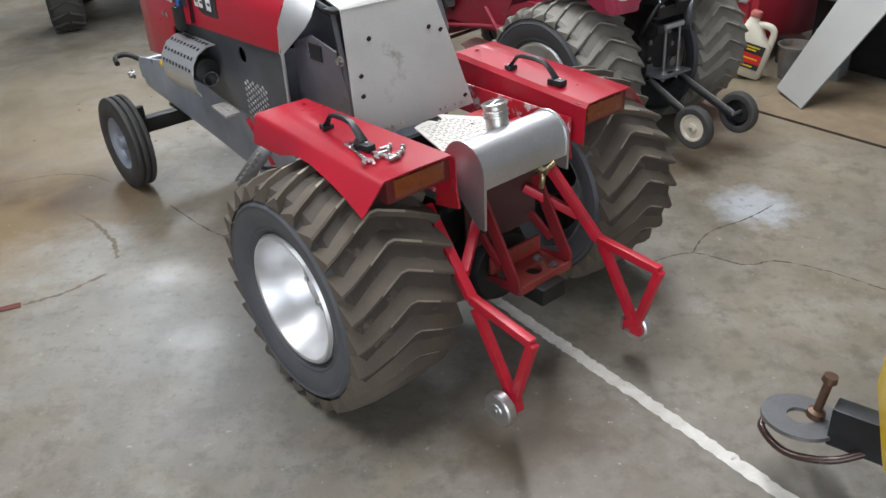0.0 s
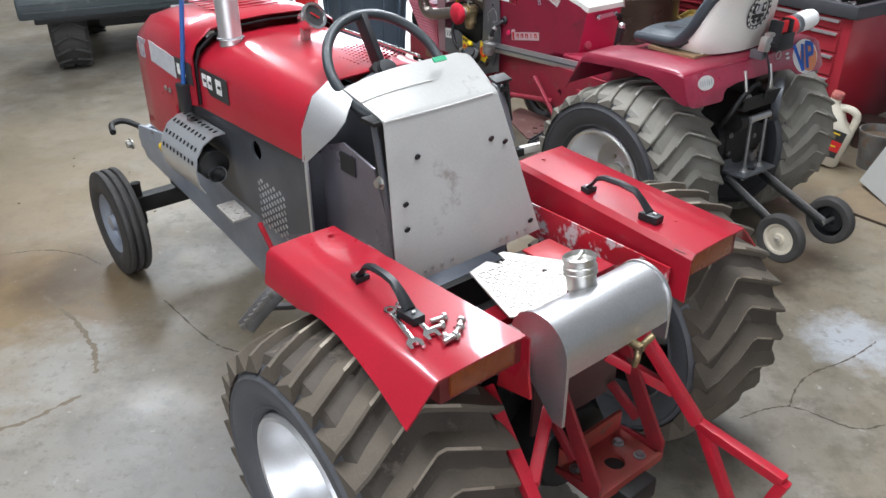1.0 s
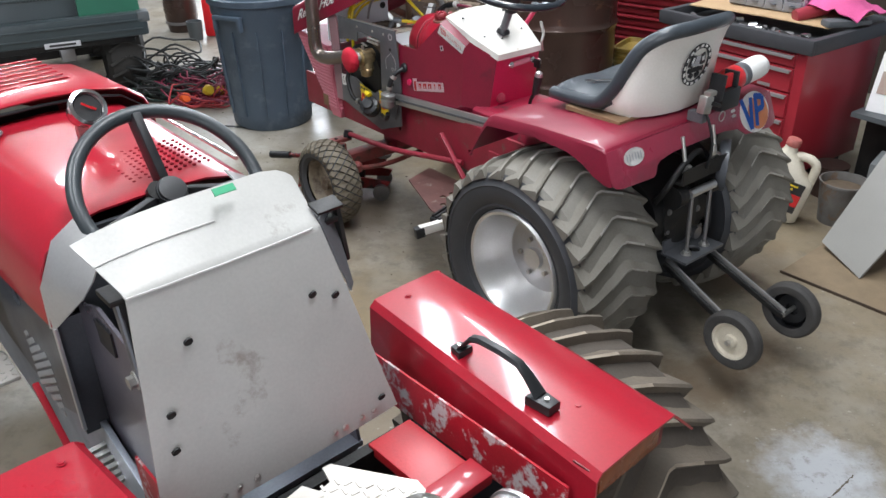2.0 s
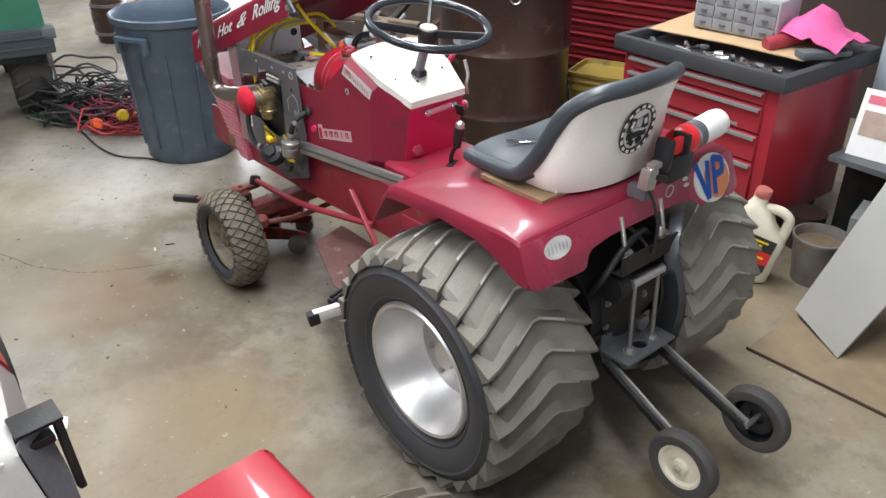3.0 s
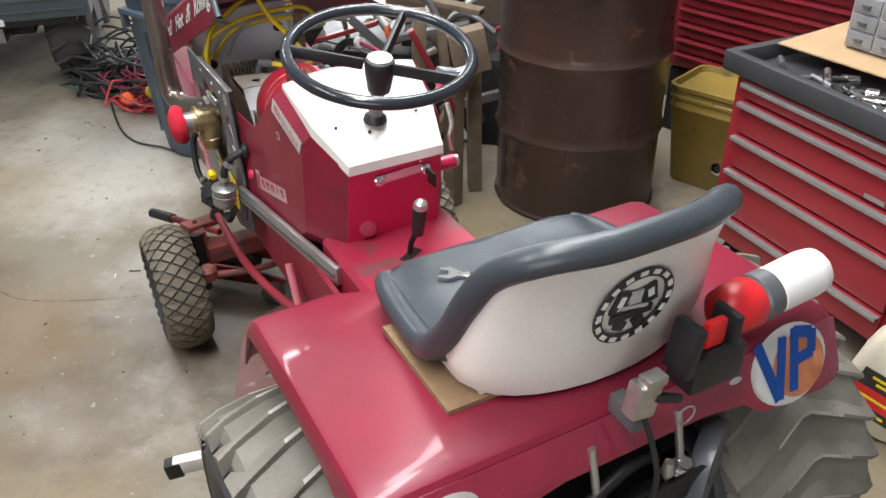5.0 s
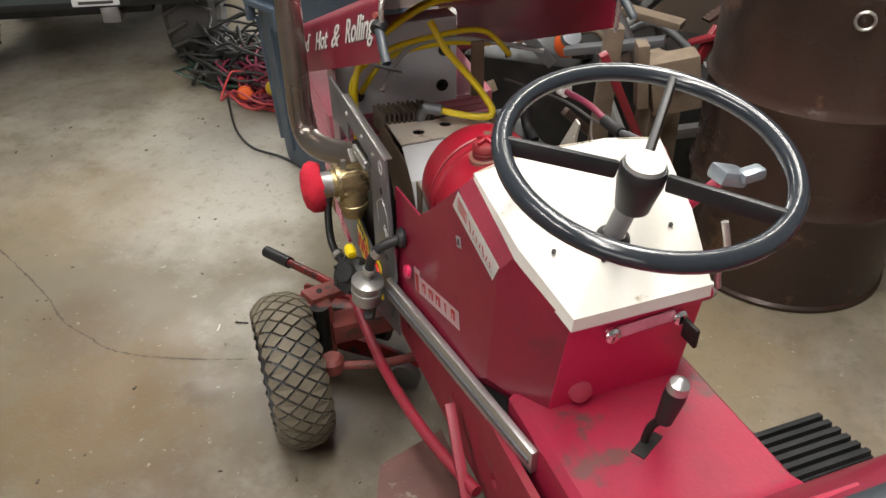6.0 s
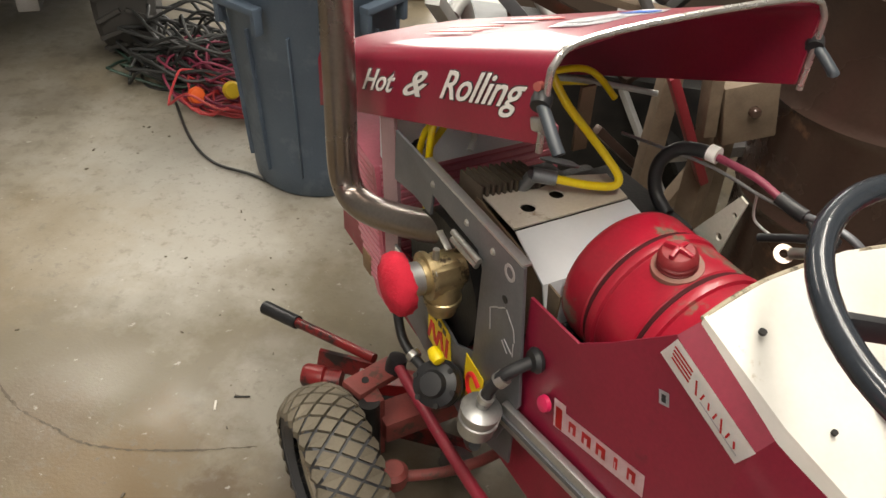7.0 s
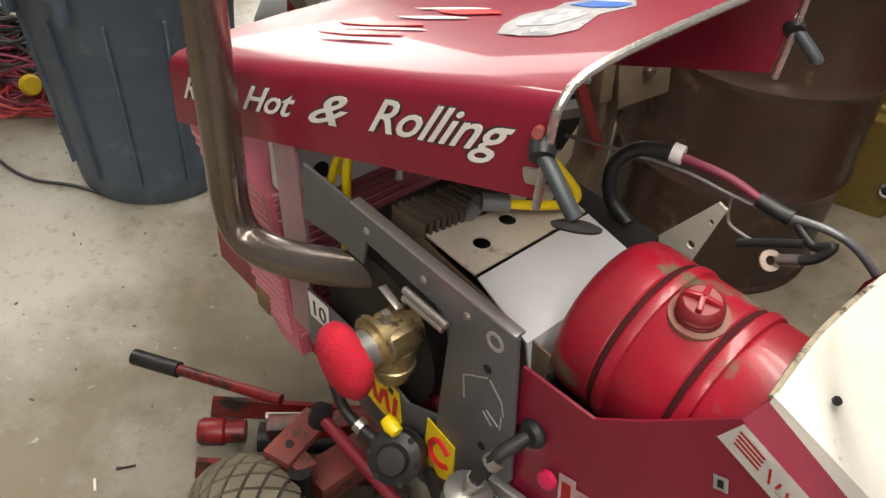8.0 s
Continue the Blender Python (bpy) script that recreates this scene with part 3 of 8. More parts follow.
def wall(name, cx, cy, sx, sy, z0=0.0, z1=H):
    ob = part(name, box(B(), cx, cy, (z0 + z1) / 2, sx, sy, z1 - z0), WALL, None, "", 0)
    return tagged(ob, "plain grey painted workshop wall", "wall", kind="structure")


wall("wall_east", X1 + 0.1, (Y0 + Y1) / 2, 0.2, Y1 - Y0)
wall("wall_west", X0 - 0.1, (Y0 + Y1) / 2, 0.2, Y1 - Y0)
wall("wall_north_left", (X0 - 0.2 - 2.3) / 2, Y1 + 0.1, -2.3 - X0 + 0.2, 0.2)
wall("wall_north_right", (X1 + 0.2 + 0.7) / 2, Y1 + 0.1, X1 + 0.2 - 0.7, 0.2)
wall("wall_north_over_door", -0.8, Y1 + 0.1, 3.0, 0.2, 2.5, H)
dl, dr = 0.6 - DOOR_W / 2, 0.6 + DOOR_W / 2
wall("wall_south_left", (X0 - 0.2 + dl) / 2, Y0 - 0.1, dl - X0 + 0.2, 0.2)
wall("wall_south_right", (X1 + 0.2 + dr) / 2, Y0 - 0.1, X1 + 0.2 - dr, 0.2)
wall("wall_south_over_door", 0.6, Y0 - 0.1, DOOR_W, 0.2, 3.0, H)
bd = part("wall_boarded", box(B(), 0, 0, 0.7, 3.9, 0.08, 1.4), surf("dark_boarding", (0.075, 0.05, 0.036), (0.05, 0.036, 0.028), 0.7, scale=2.5, bump=0.2, stain=(0.1, 0.07, 0.05), stain_at=0.6), None, "", 0)
bd.matrix_world = pose(1.6, 6.75, 0, 0, 0, -17)
tagged(bd, "dark brown boarded partition behind the drum", "wall", kind="structure")
ceil = part("ceiling", box(B(), (X0 + X1) / 2, (Y0 + Y1) / 2, H + 0.1, X1 - X0 + 0.4, Y1 - Y0 + 0.4, 0.2), CEIL, None, "", 0)
tagged(ceil, "pale grey sheeted workshop ceiling", "ceiling", kind="structure")


def floor_strip(name, pts, w, mat, label, z=0.0012, steps=4, rough=0.25):
    """A narrow uneven strip lying on the floor."""
    pts = smooth_path([(*p, z) for p in pts], steps)
    rnd = random.Random(len(pts))
    bm = B()
    rows = []
    for i, p in enumerate(pts):
        d = (pts[min(i + 1, len(pts) - 1)] - pts[max(i - 1, 0)]).normalized()
        s = Vector((-d.y, d.x, 0)) * w * (0.5 + 2 * rough * (rnd.random() - 0.5))
        j = Vector((rnd.uniform(-1, 1), rnd.uniform(-1, 1), 0)) * w * rough
        rows.append([p + s + j, p - s + j])
    vs = [[bm.verts.new(p) for p in r] for r in rows]
    for a, b in zip(vs, vs[1:]):
        bm.faces.new([a[0], a[1], b[1], b[0]])
    return part(name, bm, mat, floor, label, 0)


floor_strip("painted_line", [(0.33, 2.63), (0.54, 2.373), (0.78, 2.08), (1.025, 1.774), (1.4, 1.3)], 0.040, LINE_W, "worn white painted floor line", 0.001, 30, 0.07)
CRACKS = [
    [(-1.4, 4.98), (-1.227, 4.908), (-1.065, 4.834), (-0.94, 4.764), (-0.839, 4.739), (-0.735, 4.716), (-0.563, 4.746), (-0.382, 4.81)],
    [(0.9, 2.8), (1.05, 2.86), (1.2, 2.78), (1.32, 2.8), (1.45, 2.74), (1.6, 2.62)],
    [(1.05, 2.86), (1.14, 3.0), (1.3, 3.1), (1.42, 3.2)],
    [(-1.86, 3.457), (-1.6, 3.585), (-1.42, 3.575), (-1.28, 3.5)],
    [(-0.95, 3.28), (-0.7, 3.05), (-0.5, 2.95), (-0.2, 2.7)],
]
for pts in CRACKS:
    floor_strip("crack", pts, 0.0048, CRACK, "fine crack in the concrete", 0.0006, 16, 0.42)
GRIME = surf("grime_in_joint", (0.15, 0.12, 0.085), (0.2, 0.165, 0.12), 0.85, scale=26)
for pts in ([(-1.2, 2.57), (-1.09, 2.641), (-0.99, 2.763)], [(-1.389, 3.276), (-1.185, 3.118), (-1.06, 2.98), (-1.0, 2.865)]):
    floor_strip("grimy_joint", pts, 0.013, GRIME, "grimy joint round a patched slab", 0.0007, 14, 0.34)
part("pale_chip", box(B(), -0.52, 4.89, 0.0022, 0.005, 0.028, 0.003, Matrix.Rotation(0.35, 4, "Z"), bevel=0.001), LINE_W, floor, "white chip on the floor", 0)
part("dark_twig", bar(B(), (-0.49, 4.925, 0.003), (-0.455, 4.935, 0.003), 0.003, 0.003, 0.0), IRON, floor, "", 0)
rnd = random.Random(12)
bm = B()
for k in range(130):
    x_, y_, q = rnd.uniform(-1.9, 0.2), rnd.uniform(3.9, 6.1), rnd.uniform(0.0015, 0.005)
    box(bm, x_, y_, q * 0.35, q * rnd.uniform(1, 3), q, q * 0.7, Matrix.Rotation(rnd.uniform(0, 3.1), 4, "Z"))
tagged(part("floor_crumb", bm, CRACK, floor, "dark crumbs of dirt", 0), kind="stuff")
part("rusty_edge_strip", bar(B(), (-1.62, 2.36, 0.002), (-1.205, 2.568, 0.002), 0.03, 0.006), surf("rust_red_strip", (0.14, 0.035, 0.025), (0.1, 0.03, 0.02), 0.7, scale=25), floor, "rust-red steel strip let into the joint", 0)


# ---- the bright red pulling tractor ----
RT = thing("pulling_tractor", "bright red garden pulling tractor with bare aluminium cowl", "tractor", pose(0.40, 2.36, 0, 0, 0, 44), "pulling tractors")
for s in (-1, 1):
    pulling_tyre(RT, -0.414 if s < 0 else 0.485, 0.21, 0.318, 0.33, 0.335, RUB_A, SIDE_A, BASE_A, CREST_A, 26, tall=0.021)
    dish_rim(RT, -0.556 if s < 0 else 0.623, 0.21, 0.318, s, POLISHED, r=0.166)
    tyre_ribbed(RT, s * 0.338, 1.90, 0.194, 0.194, 0.086, RUB_F)
    part("front_rim", lathe(B(), [(0.115, -0.03), (0.115, 0.03), (0.10, 0.02), (0.09, 0.0), (0.03, 0.004), (0.028, 0.03), (0, 0.032)], (s * 0.341, 1.90, 0.194), (s, 0, 0), 32), FRAME_GREY, RT)
# axles and gearbox
part("rear_axle", cyl(B(), (-0.4, 0.21, 0.318), (0.48, 0.21, 0.318), 0.05), IRON, RT)
part("front_axle", bar(bar(B(), (-0.3, 1.88, 0.25), (0.3, 1.88, 0.25), 0.05, 0.06), (0, 1.88, 0.25), (0, 1.86, 0.44), 0.09, 0.07), IRON, RT)
for s in (-1, 1):
    part("spindle", cyl(cyl(B(), (s * 0.265, 1.88, 0.17), (s * 0.265, 1.88, 0.33), 0.018), (s * 0.25, 1.88, 0.2), (s * 0.33, 1.88, 0.2), 0.014), IRON, RT)
part("gearbox", bevelled(box(box(B(), 0, 0.25, 0.36, 0.3, 0.3, 0.28), 0, 0.55, 0.38, 0.22, 0.4, 0.18), 0.02), IRON, RT)
# frame plates
rail = [(2.0, 0.45), (1.95, 0.385), (1.36, 0.32), (1.05, 0.275), (0.62, 0.28), (0.42, 0.34), (0.42, 0.46), (0.74, 0.56), (1.5, 0.57), (1.98, 0.50)]
for s in (-1, 1):
    part("frame_rail", plate(B(), rail, "x", s * 0.175, 0.012, bevel=0.002), FRAME_GREY, RT, "grey painted frame side plate")
part("front_crossmember", box(B(), 0, 1.98, 0.45, 0.36, 0.03, 0.08, bevel=0.004), FRAME_GREY, RT)
part("belly_pan", box(B(), 0, 1.15, 0.335, 0.33, 1.3, 0.012), IRON, RT)
part("tow_hook", tube(B(), [(-0.15, 1.98, 0.47), (-0.2, 2.05, 0.5), (-0.25, 2.05, 0.5), (-0.27, 1.99, 0.49)], 0.011), IRON, RT)
bolt(RT, (-0.21, 2.0, 0.43), (-1, 0, 0), 0.014, 0.02)

SCRAPED = surf("scraped_red_edge", (0.5, 0.012, 0.03), (0.4, 0.02, 0.03), 0.4, scale=9, stain=(0.62, 0.55, 0.55), stain_at=0.53, stain_scale=20)
# rear fenders: flat top, inner wall, shaped outer skirt, amber lens at the rear end
for s in (-1, 1):
    def fx(u):
        return s * u if s < 0 else u + 0.042
    z_r, z_f = 0.684, 0.706
    bm = B()
    rows = []
    for v in [k / 16 for k in range(17)]:
        yy, zz = (-0.035 if s < 0 else -0.052) + v * (0.54 if s < 0 else 0.557), z_r + (z_f - z_r) * v
        inn, out = 0.205 + (0.055 if s < 0 else 0.03) * v, (0.428 if s < 0 else 0.408) + 0.008 * v
        dep = float(np.interp(v, (0, 0.2, 0.45, 0.6, 0.74, 1), (0.068, 0.046, 0.031, 0.036, 0.066, 0.078)))
        rows.append([(fx(inn - 0.004), yy, zz - 0.115), (fx(inn), yy, zz - 0.012), (fx(inn + 0.012), yy, zz), (fx((inn + out) / 2), yy, zz + 0.002), (fx(out - 0.012), yy, zz), (fx(out), yy, zz - 0.010), (fx(out + 0.045 * (1 - v) ** 2 + 0.012), yy - 0.0 * v, zz - max(dep, 0.028))])
    skin(bm, rows, 0.004)
    fen = part("rear_fender", bm, RED, RT, "bright red sheet-metal rear fender, flat topped")
    bm = B()
    plate(bm, [(fx(0.258), z_f - 0.105), (fx(0.258), z_f - 0.012), (fx(0.268), z_f - 0.002), (fx(0.41), z_f - 0.002), (fx(0.422), z_f - 0.02), (fx(0.432), z_f - 0.075)], "y", 0.503, 0.004)
    part("front_flange", bm, RED, fen)
    part("light_housing", box(B(), fx(0.305), -0.002 if s < 0 else -0.019, z_r - 0.038, 0.19, 0.03, 0.066), surf("dark_red_inside", (0.13, 0.012, 0.014), (0.09, 0.01, 0.01), 0.5), fen)
    part("amber_lens", box(B(), fx(0.305), -0.019 if s < 0 else -0.036, z_r - 0.038, 0.15, 0.010, 0.048, bevel=0.004), AMBER, fen, "dull amber lamp strip")
    part("inner_liner", box(B(), fx(0.1965), 0.24, z_r - 0.09, 0.004, 0.5, 0.09), SCRAPED, fen, "scraped red inner fender edge")
    # grab handle
    hx = fx(0.348 if s < 0 else 0.257)
    y_f, y_r = (0.3, 0.115) if s < 0 else (0.288, 0.084)
    zh, lift = z_r + (z_f - z_r) * 0.4 + 0.014, 1.5
    secs = []
    for y_, dz, w_, th in ((y_f - 0.006, 0.0, 0.012, 0.004), (y_f - 0.022, 0.012, 0.010, 0.005), (y_f - 0.034, 0.022, 0.0095, 0.0055), (y_f - 0.055, 0.027, 0.0095, 0.0055), ((y_f + y_r) / 2, 0.0285, 0.0095, 0.0055), (y_r + 0.062, 0.026, 0.010, 0.0055), (y_r + 0.042, 0.017, 0.0115, 0.005), (y_r + 0.016, 0.001, 0.014, 0.004)):
        secs.append([(hx - w_, y_, zh + dz * lift), (hx - w_ * 0.6, y_, zh + dz * lift + th), (hx + w_ * 0.6, y_, zh + dz * lift + th), (hx + w_, y_, zh + dz * lift), (hx + w_ * 0.6, y_, zh + dz * lift - th), (hx - w_ * 0.6, y_, zh + dz * lift - th)])
    hd = part("grab_handle", loft(B(), secs), BLACK, fen, "low black plastic grab handle")
    part("handle_foot", plate(B(), [(hx - 0.016, y_f - 0.02), (hx + 0.016, y_f - 0.02), (hx + 0.011, y_f + 0.006), (hx - 0.011, y_f + 0.006)], "z", zh - 0.006, 0.018, bevel=0.003), BLACK, hd)
    part("handle_foot", plate(B(), [(hx - 0.013, y_r - 0.012), (hx + 0.013, y_r - 0.012), (hx + 0.017, y_r + 0.034), (hx - 0.017, y_r + 0.034)], "z", zh - 0.007, 0.018, bevel=0.003), BLACK, hd)
    for yy in (y_f - 0.004, y_r + 0.004):
        part("handle_screw", cyl(B(), (hx, yy, zh), (hx, yy, zh + 0.0055), 0.004, seg=10), ZINC, hd)
    for yy in (0.06, 0.47):
        bolt(fen, (fx(0.3), yy, z_r + 0.002 + (z_f - z_r) * yy / 0.5), (0, 0, 1), 0.005, 0.003, RED)

# fuel tank at the rear: half-round top, straight legs, end plates
def u_section(x, yc, zt, r, z_low, k=12, inset=0.0):
    pts = [(x, yc - r + inset, z_low)]
    for i in range(k + 1):
        a = math.pi - math.pi * i / k
        pts.append((x, yc + (r - inset) * math.cos(a), zt - r + (r - inset) * math.sin(a)))
    pts.append((x, yc + r - inset, z_low))
    return pts


TY, TZ = -0.018, 0.690
bm = B()
loft(bm, [u_section(-0.158, TY, TZ, 0.067, 0.585), u_section(0.136, TY, TZ, 0.067, 0.585)])
tank = part("fuel_tank", bm, ALU, RT, "bare aluminium half-round fuel tank")


def tank_end(x0, x1, r, rear_low, front_low):
    """A rounded end plate whose lower edge slants down to the rear."""
    secs = []
    for x in (x0, x1):
        u = u_section(x, TY, TZ + r - 0.067, r, 0.6)
        u[0], u[-1] = (x, TY - r, rear_low), (x, TY + r, front_low)
        secs.append(u[:1] + [(x, TY - r + 0.025, rear_low)] + [u[-1]] + u[-2:0:-1])
    return loft(B(), secs)


part("end_plate", tank_end(-0.166, -0.158, 0.073, 0.478, 0.60), ALU, tank, "aluminium end plate tapering to a tip")
part("end_plate", tank_end(0.135, 0.142, 0.071, 0.545, 0.60), ALU, tank)
neck = part("filler_neck", lathe(B(), [(0.030, 0), (0.030, 0.03), (0.034, 0.032), (0.034, 0.036), (0.031, 0.038), (0.031, 0.042), (0.034, 0.044), (0.034, 0.048), (0.031, 0.05), (0.032, 0.066), (0.029, 0.068), (0.026, 0.060), (0, 0.060)], (-0.006, 0.022, 0.672), (0, 0.22, 1), 28), ZINC, tank, "dull chrome filler neck and cap")
part("cap_rim", lathe(B(), [(0.033, 0.060), (0.034, 0.066), (0.030, 0.0695), (0.028, 0.066)], (-0.006, 0.022, 0.672), (0, 0.22, 1), 28), ZINC, neck)
part("cap_bar", box(B(), -0.006, 0.036, 0.737, 0.04, 0.007, 0.008, Matrix.Rotation(0.4, 4, "Z"), bevel=0.002), ZINC, neck)
part("drain_valve", cyl(cyl(B(), (0.035, -0.07, 0.578), (0.035, -0.108, 0.578), 0.009), (0.035, -0.100, 0.575), (0.068, -0.104, 0.592), 0.007), BRASS, tank, "brass shut-off valve")
part("valve_elbow", tube(B(), [(0.035, -0.098, 0.578), (0.028, -0.102, 0.556), (0.032, -0.095, 0.532)], 0.007), BRASS, tank)
part("fuel_line", tube(B(), [(0.145, 0.0, 0.64), (0.172, -0.01, 0.60), (0.182, 0.0, 0.55), (0.165, 0.03, 0.5)], 0.005), surf("clear_green_hose", (0.1, 0.3, 0.2), (0.1, 0.25, 0.18), 0.3), tank)
part("hose_fitting", cyl(B(), (0.176, -0.012, 0.60), (0.183, -0.02, 0.545), 0.008), ZINC, tank)

# rear sheet metal and hitch
# grimy red, darkened further so the hitch straps carry their shade in the colour
GRIMY_SHADED_RED = surf("grimy_shaded_red_paint", (0.23, 0.012, 0.018), (0.14, 0.014, 0.016), 0.5, scale=14, stain=(0.06, 0.03, 0.025), stain_at=0.58, stain_scale=12)
for s in (-1, 1):
    part("tank_bracket", plate(B(), [(-0.03, 0.62), (0.03, 0.60), (0.045, 0.52), (-0.045, 0.54)], "x", s * 0.205, 0.006), RED_WORN, RT)
part("rear_box", plate(B(), [(-0.13, 0.36), (-0.13, 0.60), (0.13, 0.60), (0.13, 0.36)], "y", 0.02, 0.008), surf("brown_red_plate", (0.07, 0.025, 0.025), (0.045, 0.02, 0.02), 0.5, scale=9, stain=(0.06, 0.04, 0.035), stain_at=0.6), RT)
TRAY_R = surf("rusty_red_tray", (0.27, 0.022, 0.022), (0.17, 0.045, 0.028), 0.55, scale=14, stain=(0.12, 0.05, 0.03), stain_at=0.58, stain_scale=18)
for s in (-1, 1):
    part("hitch_side_plate", plate(B(), [(0.005, 0.505), (-0.026, 0.525), (-0.148, 0.325), (-0.148, 0.282), (-0.03, 0.284), (-0.03, 0.296), (-0.108, 0.312)], "x", s * 0.1, 0.009, bevel=0.002), GRIMY_SHADED_RED, RT, "grimy red hitch side strap, darkened for shade")
    part("hitch_brace", bar(B(), (s * 0.092, 0.0, 0.40), (s * 0.1, -0.075, 0.345), 0.012, 0.022, 0.002), GRIMY_SHADED_RED, RT)
part("hitch_tray", plate(B(), [(-0.098, -0.145), (0.098, -0.145), (0.098, -0.03), (-0.098, -0.03)], "z", 0.289, 0.010, holes=[(0.005, -0.098, 0.022)]), TRAY_R, RT, "rust-streaked red drawbar plate with pin hole")
part("hitch_lip", box(box(B(), 0, -0.146, 0.291, 0.196, 0.008, 0.022), 0, -0.034, 0.318, 0.19, 0.008, 0.05), TRAY_R, RT)
for x_, y_ in ((0.055, -0.065), (-0.075, -0.06), (0.06, -0.12)):
    bolt(RT, (x_, y_, 0.294), (0, 0, 1), 0.009, 0.009, STEEL)
part("drawbar", box(B(), 0, -0.03, 0.26, 0.09, 0.3, 0.05, bevel=0.006), IRON, RT)
part("differential", lathe(B(), [(0, -0.1), (0.1, -0.09), (0.13, -0.04), (0.13, 0.04), (0.1, 0.09), (0, 0.1)], (0, 0.1, 0.26), (0, 1, 0), 28), IRON, RT)

# wheelie bars
for s, X, top in ((-1, -0.27, (-0.232, 0.05, 0.525)), (1, 0.187, (0.135, -0.035, 0.53))):
    sh_ = 0.0 if s < 0 else -0.018
    kink, corner, foot = (X, -0.15 + sh_, 0.358 if s < 0 else 0.345), (X, -0.354 + sh_, 0.331), (X, -0.297 + sh_, 0.128)
    wb = part("wheelie_bar", bar(B(), top, kink, 0.026, 0.026), RED_BAR, RT, "red square-tube wheelie bar")
    for p0, p1 in ((kink, corner), (corner, foot), ((X, -0.165 + sh_, 0.337), (X, -0.29 + sh_, 0.135)), ((X * 0.35, 0.0, 0.49), (X * 0.93, -0.105, 0.40))):
        part("tube", bar(B(), p0, p1, 0.024, 0.024), RED_BAR, wb)
    part("end_plate", plate(B(), [(-0.262 + sh_, 0.105), (-0.262 + sh_, 0.14), (-0.305 + sh_, 0.15), (-0.318 + sh_, 0.105)], "x", X, 0.028, bevel=0.003), RED_BAR, wb)
    xr = X + s * (0.034 if s < 0 else 0.022)
    part("roller", lathe(B(), [(0, -0.014), (0.041, -0.014), (0.045, -0.010), (0.045, 0.010), (0.041, 0.014), (0.02, 0.014), (0.018, 0.017), (0, 0.017)], (xr, -0.282 + sh_, 0.113), (s, 0, 0), 32), ALU, wb, "small bare aluminium roller")
    part("roller_axle", cyl(B(), (X - s * 0.02, -0.282 + sh_, 0.113), (xr + s * 0.022, -0.282 + sh_, 0.113), 0.007), ZINC, wb)

# seat deck between the fenders
part("seat_deck", box(B(), 0, 0.2, 0.50, 0.36, 0.34, 0.02), IRON, RT)
part("cross_bar", box(B(), 0, 0.13, 0.60, 0.40, 0.05, 0.02, bevel=0.003), RED, RT)
part("deck_bracket", box(B(), 0.155, 0.235, 0.585, 0.09, 0.14, 0.02, bevel=0.003), RED_WORN, RT)
part("dark_well", box(B(), 0, 0.3, 0.52, 0.36, 0.02, 0.14), IRON, RT)
tp = [(-0.103, 0.247), (-0.045, 0.258), (-0.032, 0.232), (-0.010, 0.236), (-0.002, 0.268), (0.012, 0.266), (0.086, 0.15), (0.083, 0.128), (-0.067, 0.015), (-0.155, 0.07)]
bm = plate(B(), tp, "z", 0, 0.004, holes=[(0.022, 0.15, 0.006)])
ax, ay, low = Vector((0.79, 0.6)), Vector((-0.6, 0.79)), Vector((-0.067, 0.015))
for i in range(-6, 12):
    for j in range(0, 14):
        c_ = low + ax * (0.0165 * i) + ay * (0.0165 * j)
        inside = all((c_.x - x0) * (y1 - y0) - (c_.y - y0) * (x1 - x0) > 0.009 * math.hypot(x1 - x0, y1 - y0) for (x0, y0), (x1, y1) in (((-0.103, 0.235), (0.0, 0.25)), ((0.0, 0.26), (0.086, 0.15)), ((0.086, 0.13), (-0.067, 0.015)), ((-0.067, 0.015), (-0.155, 0.07)), ((-0.155, 0.07), (-0.103, 0.247))))
        if inside:
            box(bm, c_.x, c_.y, 0.0026, 0.013, 0.004, 0.0016, Matrix.Rotation(0.65 + (0.78 if (i + j) % 2 else -0.78), 4, "Z"))
bmesh.ops.transform(bm, matrix=pose(0, 0, 0.640, 0, 0, 0), verts=bm.verts)
part("tread_plate", bm, DIAMOND, RT, "cut piece of diamond tread plate")

# aluminium seat-back cowl
def cowl_point(v, y, z, u):
    """A point of the cowl sheet: v up the sheet (1 at the fold), u across it."""
    up_ = max(0, v - 1) / 0.28
    half = 0.213 - 0.054 * min(v, 1) + (0.036 if u < 0 else 0.012) * up_
    drop = 0.03 * abs(u) ** 2.6 if u < 0 else 0.036 * u ** 5
    return (half * u - 0.011 + 0.012 * up_, y + 0.004 * u * u + 0.02 * up_ * u * u, z - drop * up_)


bm = B()
rows = []
for v, yy, zz in ((0, 0.335, 0.605), (0.3, 0.365, 0.70), (0.6, 0.395, 0.80), (0.98, 0.436, 0.925), (1.0, 0.440, 0.935), (1.02, 0.452, 0.944), (1.15, 0.49, 0.98), (1.28, 0.528, 1.014)):
    rows.append([cowl_point(v, yy, zz, u) for u in (-1, -0.94, -0.8, -0.6, -0.3, 0, 0.3, 0.6, 0.8, 0.9, 0.96, 1)])
skin(bm, rows, 0.004)
cowl = part("cowl_panel", bm, surf("smudged_aluminium_sheet", (0.45, 0.442, 0.418), (0.36, 0.351, 0.328), 0.5, 0.15, scale=5, bump=0.05, spec=0.3, stain=(0.25, 0.228, 0.2), stain_at=0.6, stain_scale=4, grain=0.08), RT, "bare folded aluminium sheet panel with bolt holes")
